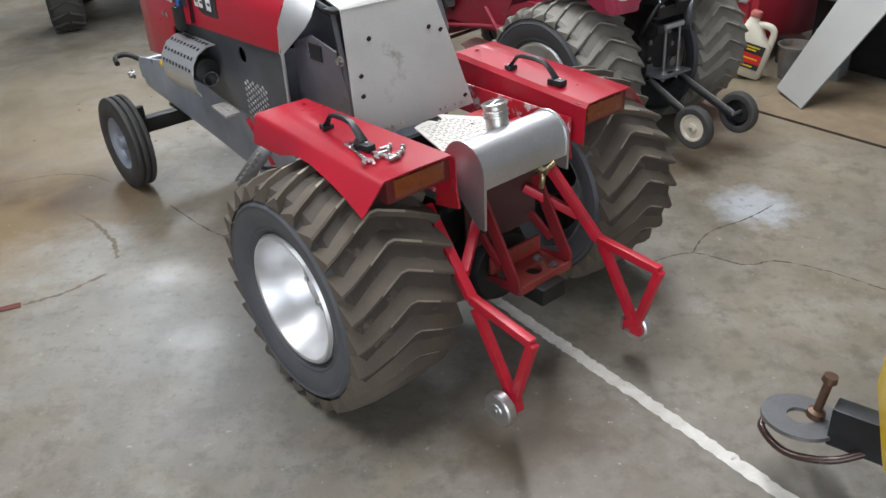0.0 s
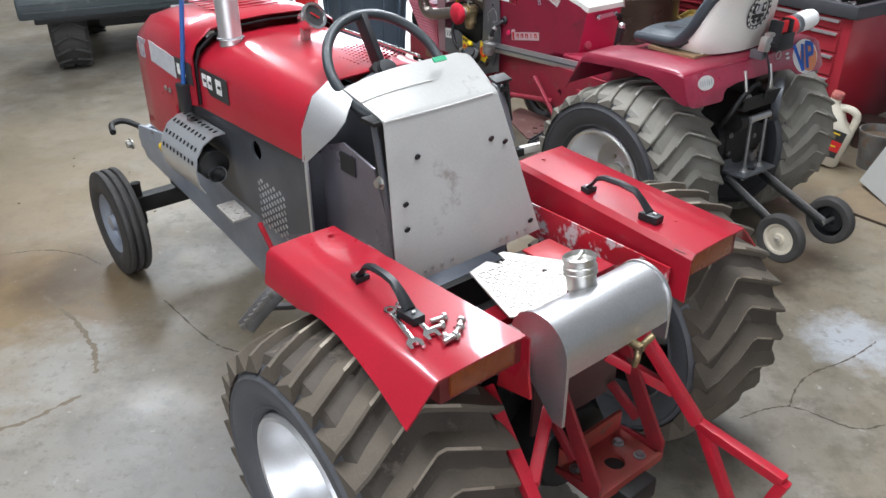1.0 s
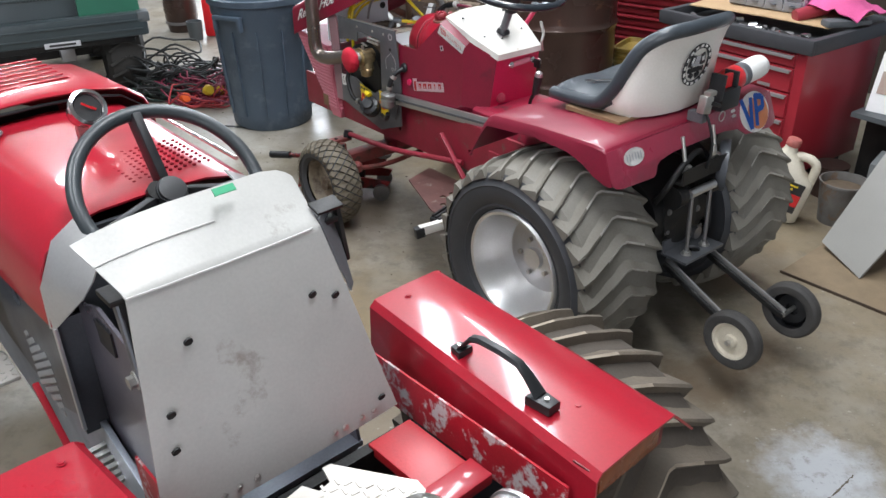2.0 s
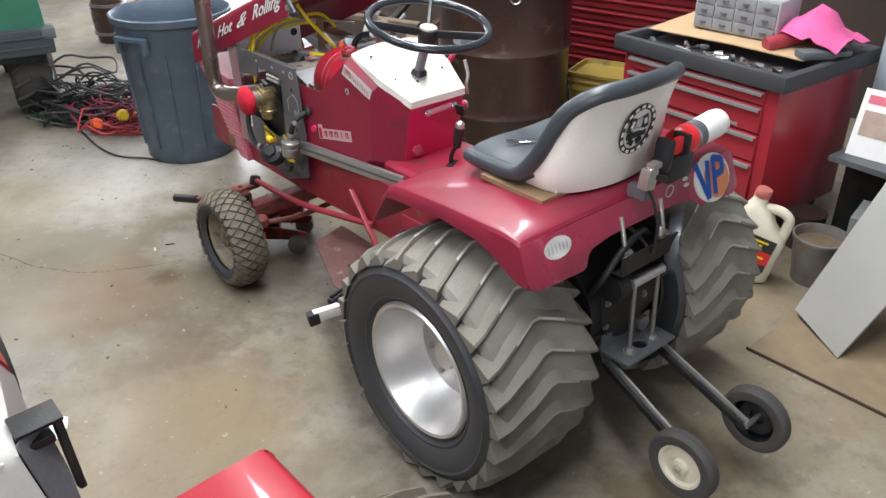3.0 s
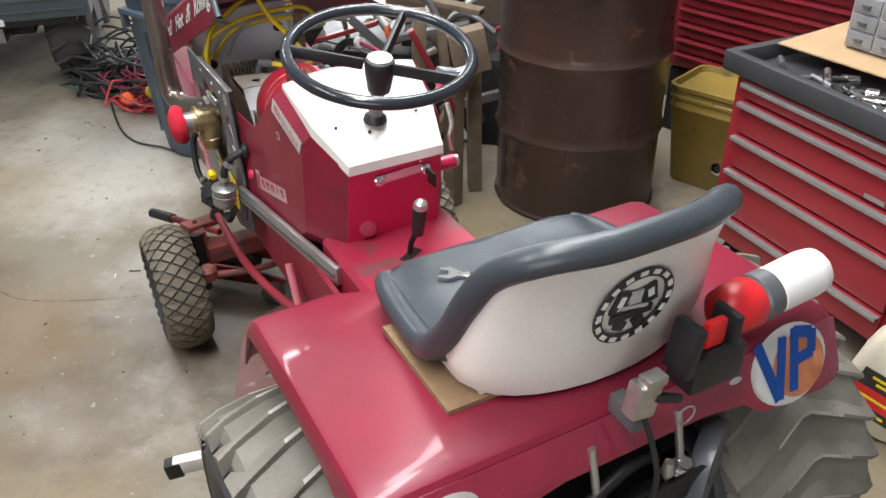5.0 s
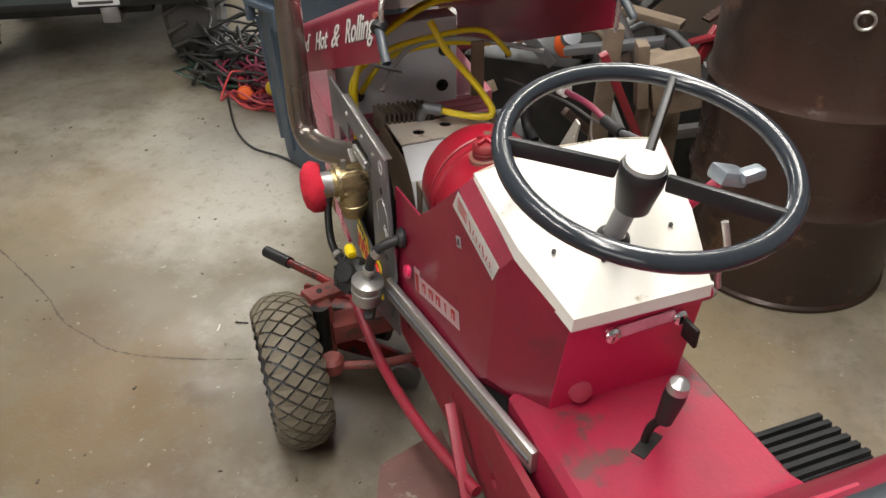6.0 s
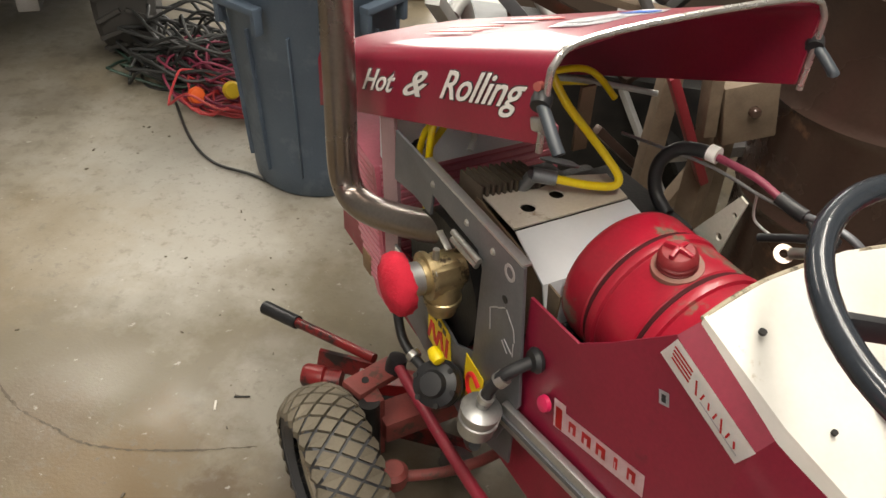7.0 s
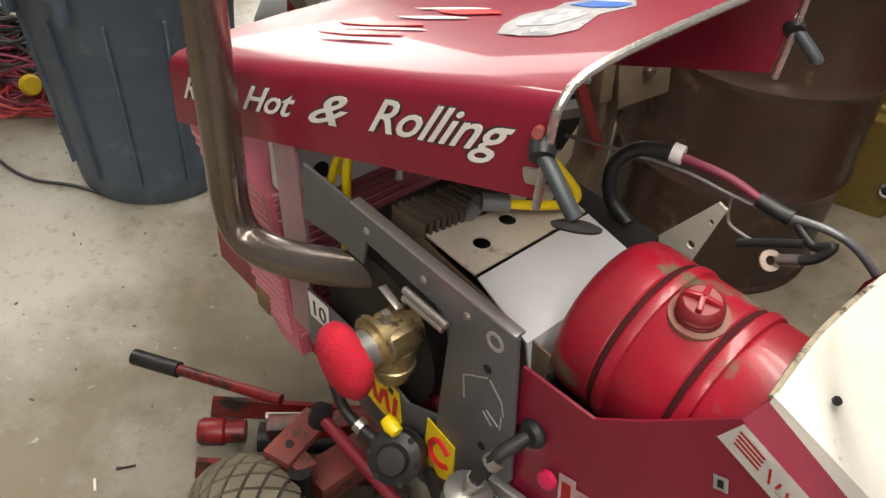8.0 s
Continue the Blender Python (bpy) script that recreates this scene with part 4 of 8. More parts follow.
for x_, z_ in ((-0.11, 0.855), (0.098, 0.845), (0.137, 0.83), (-0.165, 0.77), (-0.175, 0.72), (0.17, 0.64)):
    part("bolt_hole", cyl(B(), (x_, 0.333 + (z_ - 0.605) * 0.325 - 0.006, z_ - 0.002), (x_, 0.333 + (z_ - 0.605) * 0.325 - 0.003, z_ - 0.001), 0.007, seg=12), IRON, cowl)
for x_ in (-0.15, -0.13, -0.105, -0.075, 0.07, 0.09, 0.125, 0.15):
    bolt(cowl, (x_, 0.336, 0.622), (0, -1, 0.3), 0.004, 0.004)
RUBBED = surf("rubbed_fold_edge", (0.7, 0.69, 0.67), (0.6, 0.59, 0.57), 0.35, 0.3, bump=0.0)
part("fold_line", tube(B(), [Vector(cowl_point(1.0, 0.438, 0.9355, k / 10)) for k in range(-10, 10)], 0.0016, 6, 1), RUBBED, cowl, "bright rubbed fold line")
part("fold_line", tube(B(), [Vector(cowl_point(1.15, 0.4885, 0.9805, k / 10)) for k in range(-10, 1)], 0.0011, 6, 1), RUBBED, cowl, "faint upper fold line")
part("green_mark", box(B(), 0.02, 0.494, 1.021, 0.035, 0.012, 0.003, Matrix.Rotation(0.7, 4, "X")), surf("green_paint_dab", (0.02, 0.3, 0.14), (0.02, 0.25, 0.1), 0.5), cowl)
for s in (-1, 1):
    x_ = -0.168 if s < 0 else 0.166
    part("hinge_strap", box(box(B(), x_, 0.465, 0.87, 0.016, 0.02, 0.12, bevel=0.003), x_ + s * 0.004, 0.475, 0.93, 0.036, 0.05, 0.010, bevel=0.003), IRON, cowl)
    bolt(cowl, (x_ + s * 0.01, 0.45, 0.80), (s, 0, 0), 0.01, 0.014)
    part("hinge_post", bar(B(), (x_ + s * 0.008, 0.472, 0.93), (x_ + s * 0.01, 0.40, 0.60), 0.008, 0.02), DARK_PL, RT)
part("side_flange", skin(B(), [[(0.150, 0.447, 0.945), (0.184, 0.478, 0.95)], [(0.160, 0.425, 0.88), (0.19, 0.45, 0.885)], [(0.172, 0.406, 0.82), (0.19, 0.425, 0.82)]], 0.003), GREY_PL, cowl, "grey folded side flange")
part("flange_strap", bar(B(), (0.196, 0.47, 0.952), (0.198, 0.452, 0.85), 0.009, 0.014, 0.003), IRON, cowl)
part("flange_tab", box(B(), 0.176, 0.466, 0.953, 0.05, 0.03, 0.006, Matrix.Rotation(0.3, 4, "X"), bevel=0.002), IRON, cowl)
# driver's footwell: side sheets and floor
for s in (-1, 1):
    part("footwell_side", plate(B(), [(0.40, 0.50), (0.72, 0.50), (0.72, 0.80), (0.62, 0.835), (0.50, 0.81), (0.44, 0.66)], "x", s * 0.16, 0.006), surf("grey_mauve_sheet", (0.2, 0.185, 0.215), (0.13, 0.12, 0.145), 0.3, 0.5, scale=5), RT)
    part("corner_sheet", skin(B(), [[(s * 0.214, 0.722, 0.77), (s * 0.208, 0.71, 0.772)], [(s * 0.212, 0.716, 0.85), (s * 0.176, 0.63, 0.852)], [(s * 0.178, 0.712, 0.925), (s * 0.162, 0.605, 0.89)], [(s * 0.13, 0.712, 0.955), (s * 0.13, 0.62, 0.932)]], 0.003), POLISHED, RT, "dull folded aluminium corner sheet")
    part("door_post", box(B(), s * 0.183, 0.722, 0.66, 0.046, 0.006, 0.24), DARK_PL, RT)
    part("edge_strip", box(B(), s * 0.2085, 0.7145, 0.665, 0.006, 0.012, 0.215, bevel=0.001), BRIGHT, RT)
part("footwell_floor", box(B(), 0, 0.56, 0.50, 0.33, 0.32, 0.012), FRAME_GREY, RT)
part("dash_sheet", box(B(), 0, 0.71, 0.73, 0.32, 0.01, 0.40), DARK_PL, RT)
part("red_tag", box(B(), -0.17, 0.44, 0.60, 0.012, 0.03, 0.02, Matrix.Rotation(0.5, 4, "Y"), bevel=0.004), ORANGE, RT)
part("switch_plate", box(B(), -0.165, 0.60, 0.79, 0.004, 0.06, 0.045), BLACK, RT)
PEG_A, PEG_B = Vector((-0.408, 0.52, 0.595)), Vector((-0.472, 0.581, 0.488))
peg = part("foot_peg", bar(B(), PEG_A, PEG_B, 0.012, 0.042, 0.003), STEEL, RT, "ribbed steel foot peg")
for k in range(7):
    c_ = PEG_A.lerp(PEG_B, (k + 0.7) / 7.4)
    part("peg_rib", bar(B(), c_ - Vector((0.017, -0.006, 0.008)), c_ + Vector((0.017, -0.006, 0.008)), 0.006, 0.016, 0.001), ZINC, peg)
part("peg_arm", bar(B(), (-0.17, 0.6, 0.42), PEG_A.lerp(PEG_B, 0.5), 0.022, 0.012), STEEL, RT)
bm = B()
for k in range(6):
    box(bm, -0.21, 0.72 - 0.012 * k, 0.50 - 0.008 * k, 0.07, 0.008, 0.014, Matrix.Rotation(0.5, 4, "X"))
part("spring_pack", bm, ZINC, RT)

# steering
steering_wheel(RT, (0.022, 0.70, 0.948), (0, -0.70, 0.72), 0.152, 0.0125, (1.57, 3.5, 5.9), surf("grey_black_rim", (0.035, 0.043, 0.047), (0.025, 0.03, 0.033), 0.4), BLACK, BLACK, 0.75, 0.040, 0.016)
part("steering_column", cyl(B(), (0, 0.70, 0.96), (0, 0.95, 0.74), 0.016), IRON, RT)

# bonnet: rear half with chamfered shoulders, raised front half with a nose
def hood_section(y, half, z_bot, z_top, sh):
    """Left to right over the top: straight side, broad chamfer, flat crown."""
    return [(-half, y, z_bot), (-half + 0.004, y, z_top - sh), (-half + 0.02, y, z_top - sh * 0.55), (-half + 0.065, y, z_top - 0.008), (-half * 0.45, y, z_top + 0.004), (0, y, z_top + 0.008),
            (half * 0.45, y, z_top + 0.004), (half - 0.065, y, z_top - 0.008), (half - 0.02, y, z_top - sh * 0.55), (half - 0.004, y, z_top - sh), (half, y, z_bot)]


bm = B()
skin(bm, [hood_section(0.715, 0.212, 0.775, 0.945, 0.075), hood_section(0.735, 0.214, 0.775, 0.948, 0.075), hood_section(0.95, 0.22, 0.772, 0.95, 0.075), hood_section(1.26, 0.228, 0.77, 0.948, 0.075)], 0.004)
hood = part("rear_bonnet", bm, RED, RT, "glossy bright red bonnet with chamfered shoulders", 31)
bm = B()
skin(bm, [hood_section(1.245, 0.238, 0.775, 0.985, 0.075), hood_section(1.255, 0.24, 0.775, 0.99, 0.075), hood_section(1.40, 0.243, 0.74, 0.985, 0.078), hood_section(1.40, 0.243, 0.62, 0.985, 0.078), hood_section(1.58, 0.245, 0.61, 0.972, 0.082), hood_section(1.68, 0.235, 0.60, 0.95, 0.09), hood_section(1.735, 0.205, 0.59, 0.90, 0.09), hood_section(1.755, 0.17, 0.58, 0.84, 0.08)], 0.004)
nose = part("front_bonnet", bm, RED, RT, "glossy red bonnet front, raised a little over the rear half", 31)
part("grille", box(B(), 0, 1.745, 0.71, 0.34, 0.01, 0.24), BLACK, nose)
bm = B()
for k in range(7):
    box(bm, 0.0, 1.36 + k * 0.035, 0.9945, 0.20, 0.012, 0.003, bevel=0.0012)
part("louvre", bm, RED, nose)
part("gap_seal", skin(B(), [hood_section(1.236, 0.232, 0.78, 0.972, 0.075), hood_section(1.25, 0.232, 0.78, 0.972, 0.075)], 0.003), BLACK, nose)
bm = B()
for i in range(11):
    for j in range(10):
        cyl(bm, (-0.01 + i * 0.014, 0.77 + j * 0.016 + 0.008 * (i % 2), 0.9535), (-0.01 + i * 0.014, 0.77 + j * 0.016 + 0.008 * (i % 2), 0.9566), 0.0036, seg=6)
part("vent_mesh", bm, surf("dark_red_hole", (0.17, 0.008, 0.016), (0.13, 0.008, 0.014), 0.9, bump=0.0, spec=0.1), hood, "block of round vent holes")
# side decals: grey and black bands with white bars
for s in (-1,):
    part("decal_band", box(B(), s * 0.2405, 1.45, 0.865, 0.002, 0.18, 0.062, Matrix.Rotation(0.08, 4, "X")), STICK_G, nose)
    part("decal_badge", box(B(), s * 0.240, 1.60, 0.868, 0.002, 0.06, 0.06), surf("speckled_badge", (0.5, 0.48, 0.5), (0.12, 0.1, 0.14), 0.4, scale=90), nose)
    part("decal_black", box(B(), s * 0.2395, 1.305, 0.862, 0.002, 0.11, 0.062), STICK_K, nose)
    part("decal_black", box(B(), s * 0.2225, 1.15, 0.852, 0.003, 0.16, 0.066), STICK_K, hood)
    for yy in (1.335, 1.30):
        part("decal_bar", box(B(), s * 0.241, yy, 0.862, 0.002, 0.018, 0.03), STICK_W, nose)
    for yy, w_, h_ in ((1.205, 0.024, 0.036), (1.173, 0.024, 0.036), (1.118, 0.03, 0.04)):
        part("decal_bar", box(B(), s * 0.2248, yy, 0.856, 0.002, w_, h_, bevel=0.0005), STICK_W, hood)
        part("decal_gap", box(B(), s * 0.2262, yy - 0.006, 0.857, 0.001, w_ * 0.6, h_ * 0.22), STICK_K, hood)
for yy in (1.45, 1.42):
    bolt(nose, (-0.245, yy, 0.78), (-1, 0, 0), 0.006, 0.004)
part("crown_trim", cyl(B(), (0.20, 0.80, 0.93), (0.205, 1.2, 0.932), 0.004), CHROME, hood)
# stack, gauge, whip
part("exhaust_pipe", lathe(B(), [(0.031, -0.02), (0.031, 0.75), (0.028, 0.75), (0.028, 0.0), (0, 0)], (-0.135, 1.2, 0.95), (0, 0, 1), 28), POLISHED, RT, "upright polished exhaust stack")
part("stack_collar", lathe(B(), [(0.038, 0), (0.036, 0.003), (0.031, 0.004)], (-0.135, 1.2, 0.958), (0, 0, 1), 24), STEEL, RT)
g = part("tachometer", lathe(B(), [(0.0, 0.0), (0.021, 0.0), (0.028, 0.012), (0.030, 0.04), (0.036, 0.045), (0.036, 0.054), (0.029, 0.056), (0.026, 0.048), (0, 0.048)], (0.01, 1.05, 1.0), (0.12, -0.75, 0.45), 32), CHROME, RT, "round chrome-cased gauge")
part("gauge_face", lathe(B(), [(0.026, 0.0495), (0, 0.0495)], (0.01, 1.05, 1.0), (0.12, -0.75, 0.45), 24), STICK_K, g)
part("gauge_needle", box(B(), 0.018, 1.005, 1.028, 0.03, 0.003, 0.004, Matrix.Rotation(0.6, 4, "Y")), REDP, g)
part("gauge_stand", box(B(), 0.01, 1.05, 0.973, 0.02, 0.02, 0.045), ZINC, g)
part("flag_rod", cyl(B(), (-0.252, 1.30, 0.80), (-0.195, 1.26, 1.30), 0.0065, seg=10), BLUE_ROD, RT, "upright blue rod")
part("rod_clamp", box(B(), -0.25, 1.30, 0.79, 0.03, 0.04, 0.08, bevel=0.004), BLACK, RT)
# engine side covers and heat shield
side = [(0.72, 0.575), (0.9, 0.50), (1.2, 0.52), (1.5, 0.57), (1.5, 0.78), (0.72, 0.78)]
for s in (-1, 1):
    part("side_cover", plate(B(), side, "x", s * 0.2, 0.006, holes=[(0.985, 0.715, 0.026)]), DARK_PL, RT, "dark grey engine side cover with a round hole")
bm = B()
for i in range(9):
    for j in range(7):
        box(bm, -0.2045, 0.86 + i * 0.0165, 0.50 + j * 0.02 + 0.01 * (i % 2), 0.002, 0.011, 0.007, Matrix.Rotation(0.7, 4, "X"))
part("expanded_mesh", bm, ALU, RT, "patch of expanded aluminium mesh")
part("engine_block", box(B(), 0, 1.2, 0.58, 0.34, 0.6, 0.34, bevel=0.02), IRON, RT)


def curved_shield():
    rows = []
    for yy in (1.14, 1.38):
        rows.append([(-0.215, yy, 0.722), (-0.25, yy, 0.720), (-0.284, yy, 0.702), (-0.308, yy, 0.668), (-0.316, yy, 0.63), (-0.312, yy, 0.59), (-0.298, yy, 0.562)])
    return skin(B(), rows, 0.003)


sh = part("heat_shield", curved_shield(), BRIGHT, RT, "bent aluminium heat shield with rows of slots")
for i in range(9):
    for (x_, z_, a) in ((-0.234, 0.7222, 0.06), (-0.268, 0.712, 0.5), (-0.297, 0.686, 0.96), (-0.3125, 0.650, 1.36)):
        part("slot", box(B(), x_ - 0.0012, 1.162 + i * 0.0245, z_ + 0.001, 0.011, 0.0055, 0.002, Matrix.Rotation(-a, 4, "Y")), IRON, sh, smooth=0)
part("muffler", cyl(B(), (-0.262, 1.13, 0.64), (-0.262, 1.39, 0.64), 0.042), IRON, RT)
part("muffler_tip", lathe(B(), [(0.024, 0.0), (0.026, 0.05), (0.022, 0.05), (0.02, 0.01), (0, 0.01)], (-0.265, 1.15, 0.63), (-0.1, -1, -0.1), 20), CHROME, RT)
step = part("side_step", box(B(), -0.262, 1.05, 0.53, 0.055, 0.10, 0.010, Matrix.Rotation(0.12, 4, "X"), bevel=0.004), DIAMOND, RT, "small tread-plate bracket")
for k in range(15):
    part("step_rib", box(B(), -0.282 + 0.02 * (k % 3), 1.01 + 0.019 * (k // 3), 0.5312 + 0.0023 * (k // 3), 0.012, 0.004, 0.002, Matrix.Rotation(0.8 if k % 2 else -0.8, 4, "Z")), DIAMOND, step, smooth=0)
part("red_strap", bar(B(), (-0.215, 1.0, 0.5), (-0.205, 0.86, 0.33), 0.014, 0.01), RED_BAR, RT)
part("shield_decal", box(B(), -0.184, 1.36, 0.535, 0.003, 0.12, 0.025), surf("blue_violet_decal", (0.1, 0.09, 0.4), (0.2, 0.18, 0.45), 0.4, scale=60), RT)
part("yellow_cap", lathe(B(), [(0, 0), (0.014, 0), (0.014, 0.02), (0, 0.022)], (-0.3, 1.39, 0.62), (0, 1, 0.2), 14), YEL, RT)


# ---- the maroon pulling tractor ----
MT = thing("pulling_tractor", "maroon garden pulling tractor with its hood tilted open", "tractor", pose(1.082, 3.843, 0, 0, 0, 41), "pulling tractors")
for s in (-1, 1):
    pulling_tyre(MT, -0.331 if s < 0 else 0.392, 0.245, 0.315, 0.328, 0.338, RUB_B, SIDE_B, BASE_B, CREST, 26, tall=0.0125)
    dish_rim(MT, -0.47 if s < 0 else 0.531, 0.245, 0.315, s, POLISHED, r=0.168, depth=0.11)
    tyre_turf(MT, s * 0.385, 1.415, 0.178, 0.178, 0.118, RUB_T, SIDE_B)
    part("front_rim", lathe(B(), [(0.108, -0.03), (0.11, 0.028), (0.10, 0.024), (0.09, -0.012), (0.03, -0.008), (0.028, 0.02), (0, 0.022)], (s * 0.392, 1.415, 0.178), (s, 0, 0), 32), surf("grubby_cream_rim", (0.36, 0.31, 0.23), (0.22, 0.18, 0.13), 0.5, scale=14, stain=(0.1, 0.07, 0.05), stain_at=0.55), MT, "dirty cream front rim")
part("rear_axle", cyl(B(), (-0.36, 0.245, 0.315), (0.36, 0.245, 0.315), 0.05), IRON, MT)
part("front_axle", bar(bar(bar(B(), (-0.28, 1.45, 0.24), (0.28, 1.45, 0.24), 0.06, 0.05), (-0.29, 1.46, 0.16), (-0.29, 1.46, 0.31), 0.036, 0.036), (0.29, 1.46, 0.16), (0.29, 1.46, 0.31), 0.036, 0.036), RUSTY_RED, MT, "rusty red front axle beam")
part("axle_pivot", box(B(), 0, 1.43, 0.32, 0.12, 0.10, 0.14, bevel=0.01), MAROON_DUSTY, MT)

# fender pan: one pressed sheet over both wheels
def pan_row(y, z, drop=0.0, lip=0.028, pull=0.0):
    half = [(-0.392, y - pull, z - lip), (-0.391, y - pull * 0.6, z - lip * 0.6), (-0.387, y - pull * 0.1, z - 0.010), (-0.382, y, z - 0.003), (-0.374, y, z), (-0.25, y, z + 0.002), (-0.13, y, z + 0.002 - drop), (0, y, z + 0.002 - drop)]
    return half + [(-x, yy, zz) for x, yy, zz in half[-2::-1]]


bm = B()
skin(bm, [pan_row(0.004, 0.728, 0, 0.084, 0.033), pan_row(0.010, 0.735, 0, 0.094, 0.030), pan_row(0.018, 0.739, 0, 0.097, 0.022), pan_row(0.045, 0.742, 0, 0.088, 0.012), pan_row(0.08, 0.742, 0, 0.064, 0.004), pan_row(0.13, 0.740, 0, 0.044), pan_row(0.25, 0.736, 0, 0.034), pan_row(0.43, 0.722, 0.02, 0.036), pan_row(0.455, 0.71, 0.03), pan_row(0.478, 0.68, 0.02), pan_row(0.505, 0.63, 0.0, 0.02), pan_row(0.53, 0.585, 0.0, 0.02)], 0.004)
pan = part("fender_pan", bm, MAROON, MT, "glossy maroon pressed steel fender pan", 22)
# rear apron: deep at both ends, cut away over the hitch
ap = [(-0.388, 0.728), (-0.391, 0.652), (-0.386, 0.637), (-0.374, 0.627), (-0.35, 0.622), (-0.225, 0.618), (-0.212, 0.624), (-0.2, 0.645), (-0.185, 0.655), (-0.12, 0.664), (0.12, 0.664), (0.19, 0.655), (0.225, 0.63), (0.35, 0.622), (0.374, 0.627), (0.386, 0.637), (0.391, 0.652), (0.388, 0.728)]
bm = plate(B(), ap, "y", 0, 0.004, bevel=0.001)
bmesh.ops.transform(bm, matrix=pose(0, 0.0045, 0.7285, -22, 0, 0) @ pose(0, 0, -0.728), verts=bm.verts)
# lighter base and pink patches put some of the apron's glare into its colour
part("rear_apron", bm, surf("glare_lightened_maroon_paint", (0.25, 0.014, 0.042), (0.2, 0.011, 0.033), 0.3, scale=8, coat=0.7, bump=0.9, fine=22, stain=(0.3, 0.06, 0.09), stain_at=0.6, stain_scale=5), pan, "maroon rear apron with dented middle, colour lightened for glare")


def disc_decal(parent, x, z, rx, rz, mat, off, name="decal"):
    bm = B()
    vs = [bm.verts.new((x + rx * math.cos(a), off, z + rz * math.sin(a))) for a in [2 * math.pi * k / 28 for k in range(28)]]
    bm.faces.new(vs)
    bmesh.ops.solidify(bm, geom=bm.faces[:], thickness=0.0006)
    bmesh.ops.transform(bm, matrix=pose(0, 0.0045, 0.7285, -22, 0, 0) @ pose(0, 0, -0.728), verts=bm.verts)
    return part(name, bm, mat, parent, smooth=0)


disc_decal(pan, -0.285, 0.693, 0.042, 0.024, STICK_W, -0.0028, "oval_decal")
for x_ in (-0.314, -0.303, -0.292, -0.28, -0.269, -0.258):
    disc_decal(pan, x_, 0.693, 0.0026, 0.0105, STICK_G, -0.0036, "decal_bar")
disc_decal(pan, 0.286, 0.686, 0.077, 0.062, STICK_W, -0.0028, "round_decal")
disc_decal(pan, 0.304, 0.680, 0.053, 0.05, STICK_O, -0.0036, "decal_disc")
for p0, p1 in (((0.226, 0.735), (0.258, 0.638)), ((0.276, 0.732), (0.258, 0.638)), ((0.302, 0.738), (0.288, 0.642)), ((0.298, 0.733), (0.336, 0.722)), ((0.337, 0.726), (0.331, 0.690)), ((0.334, 0.692), (0.298, 0.688))):
    bm = B()
    d = Vector((p1[0] - p0[0], 0, p1[1] - p0[1])).normalized()
    sd = Vector((d.z, 0, -d.x)) * 0.009
    a, b = Vector((p0[0], -0.0046, p0[1])), Vector((p1[0], -0.0046, p1[1]))
    bm.faces.new([bm.verts.new(v) for v in (a - sd, a + sd, b + sd, b - sd)])
    bmesh.ops.solidify(bm, geom=bm.faces[:], thickness=0.0006)
    bmesh.ops.transform(bm, matrix=pose(0, 0.0045, 0.7285, -22, 0, 0) @ pose(0, 0, -0.728), verts=bm.verts)
    part("decal_stroke", bm, STICK_B, pan, smooth=0)
for z_ in (0.712, 0.697):
    disc_decal(pan, 0.18, z_, 0.012, 0.005, STICK_W, -0.003, "decal_bar")

# tunnel in front of the seat, running up to the pedestal
bm = B()
skin(bm, [[(-0.145, y, 0.42), (-0.143, y, z - 0.012), (-0.132, y, z), (0, y, z + 0.002), (0.132, y, z), (0.143, y, z - 0.012), (0.145, y, 0.42)] for y, z in ((0.40, 0.70), (0.455, 0.685), (0.50, 0.62), (0.54, 0.602), (0.80, 0.60))], 0.004)
tun = part("tunnel_cover", bm, surf("dusty_crimson_sheet", (0.34, 0.012, 0.045), (0.26, 0.02, 0.045), 0.45, scale=12, stain=(0.13, 0.05, 0.05), stain_at=0.56, stain_scale=9), MT, "dusty crimson tunnel cover")
part("shift_slot", box(B(), -0.012, 0.645, 0.6035, 0.05, 0.02, 0.003, Matrix.Rotation(0.5, 4, "Z")), IRON, tun)
sl = part("shift_lever", tube(B(), [(-0.014, 0.65, 0.59), (-0.008, 0.65, 0.63), (0.0, 0.635, 0.66)], 0.006), IRON, MT)
part("shift_knob", lathe(B(), [(0, 0), (0.012, 0.0), (0.015, 0.05), (0.014, 0.062), (0, 0.064)], (0.0, 0.637, 0.655), (0.05, -0.15, 1), 18), BLACK, sl, "black grip of the gear lever")
part("knob_top", lathe(B(), [(0.0145, 0.062), (0.013, 0.074), (0.006, 0.08), (0, 0.081)], (0.0, 0.637, 0.655), (0.05, -0.15, 1), 18), ALU, sl)

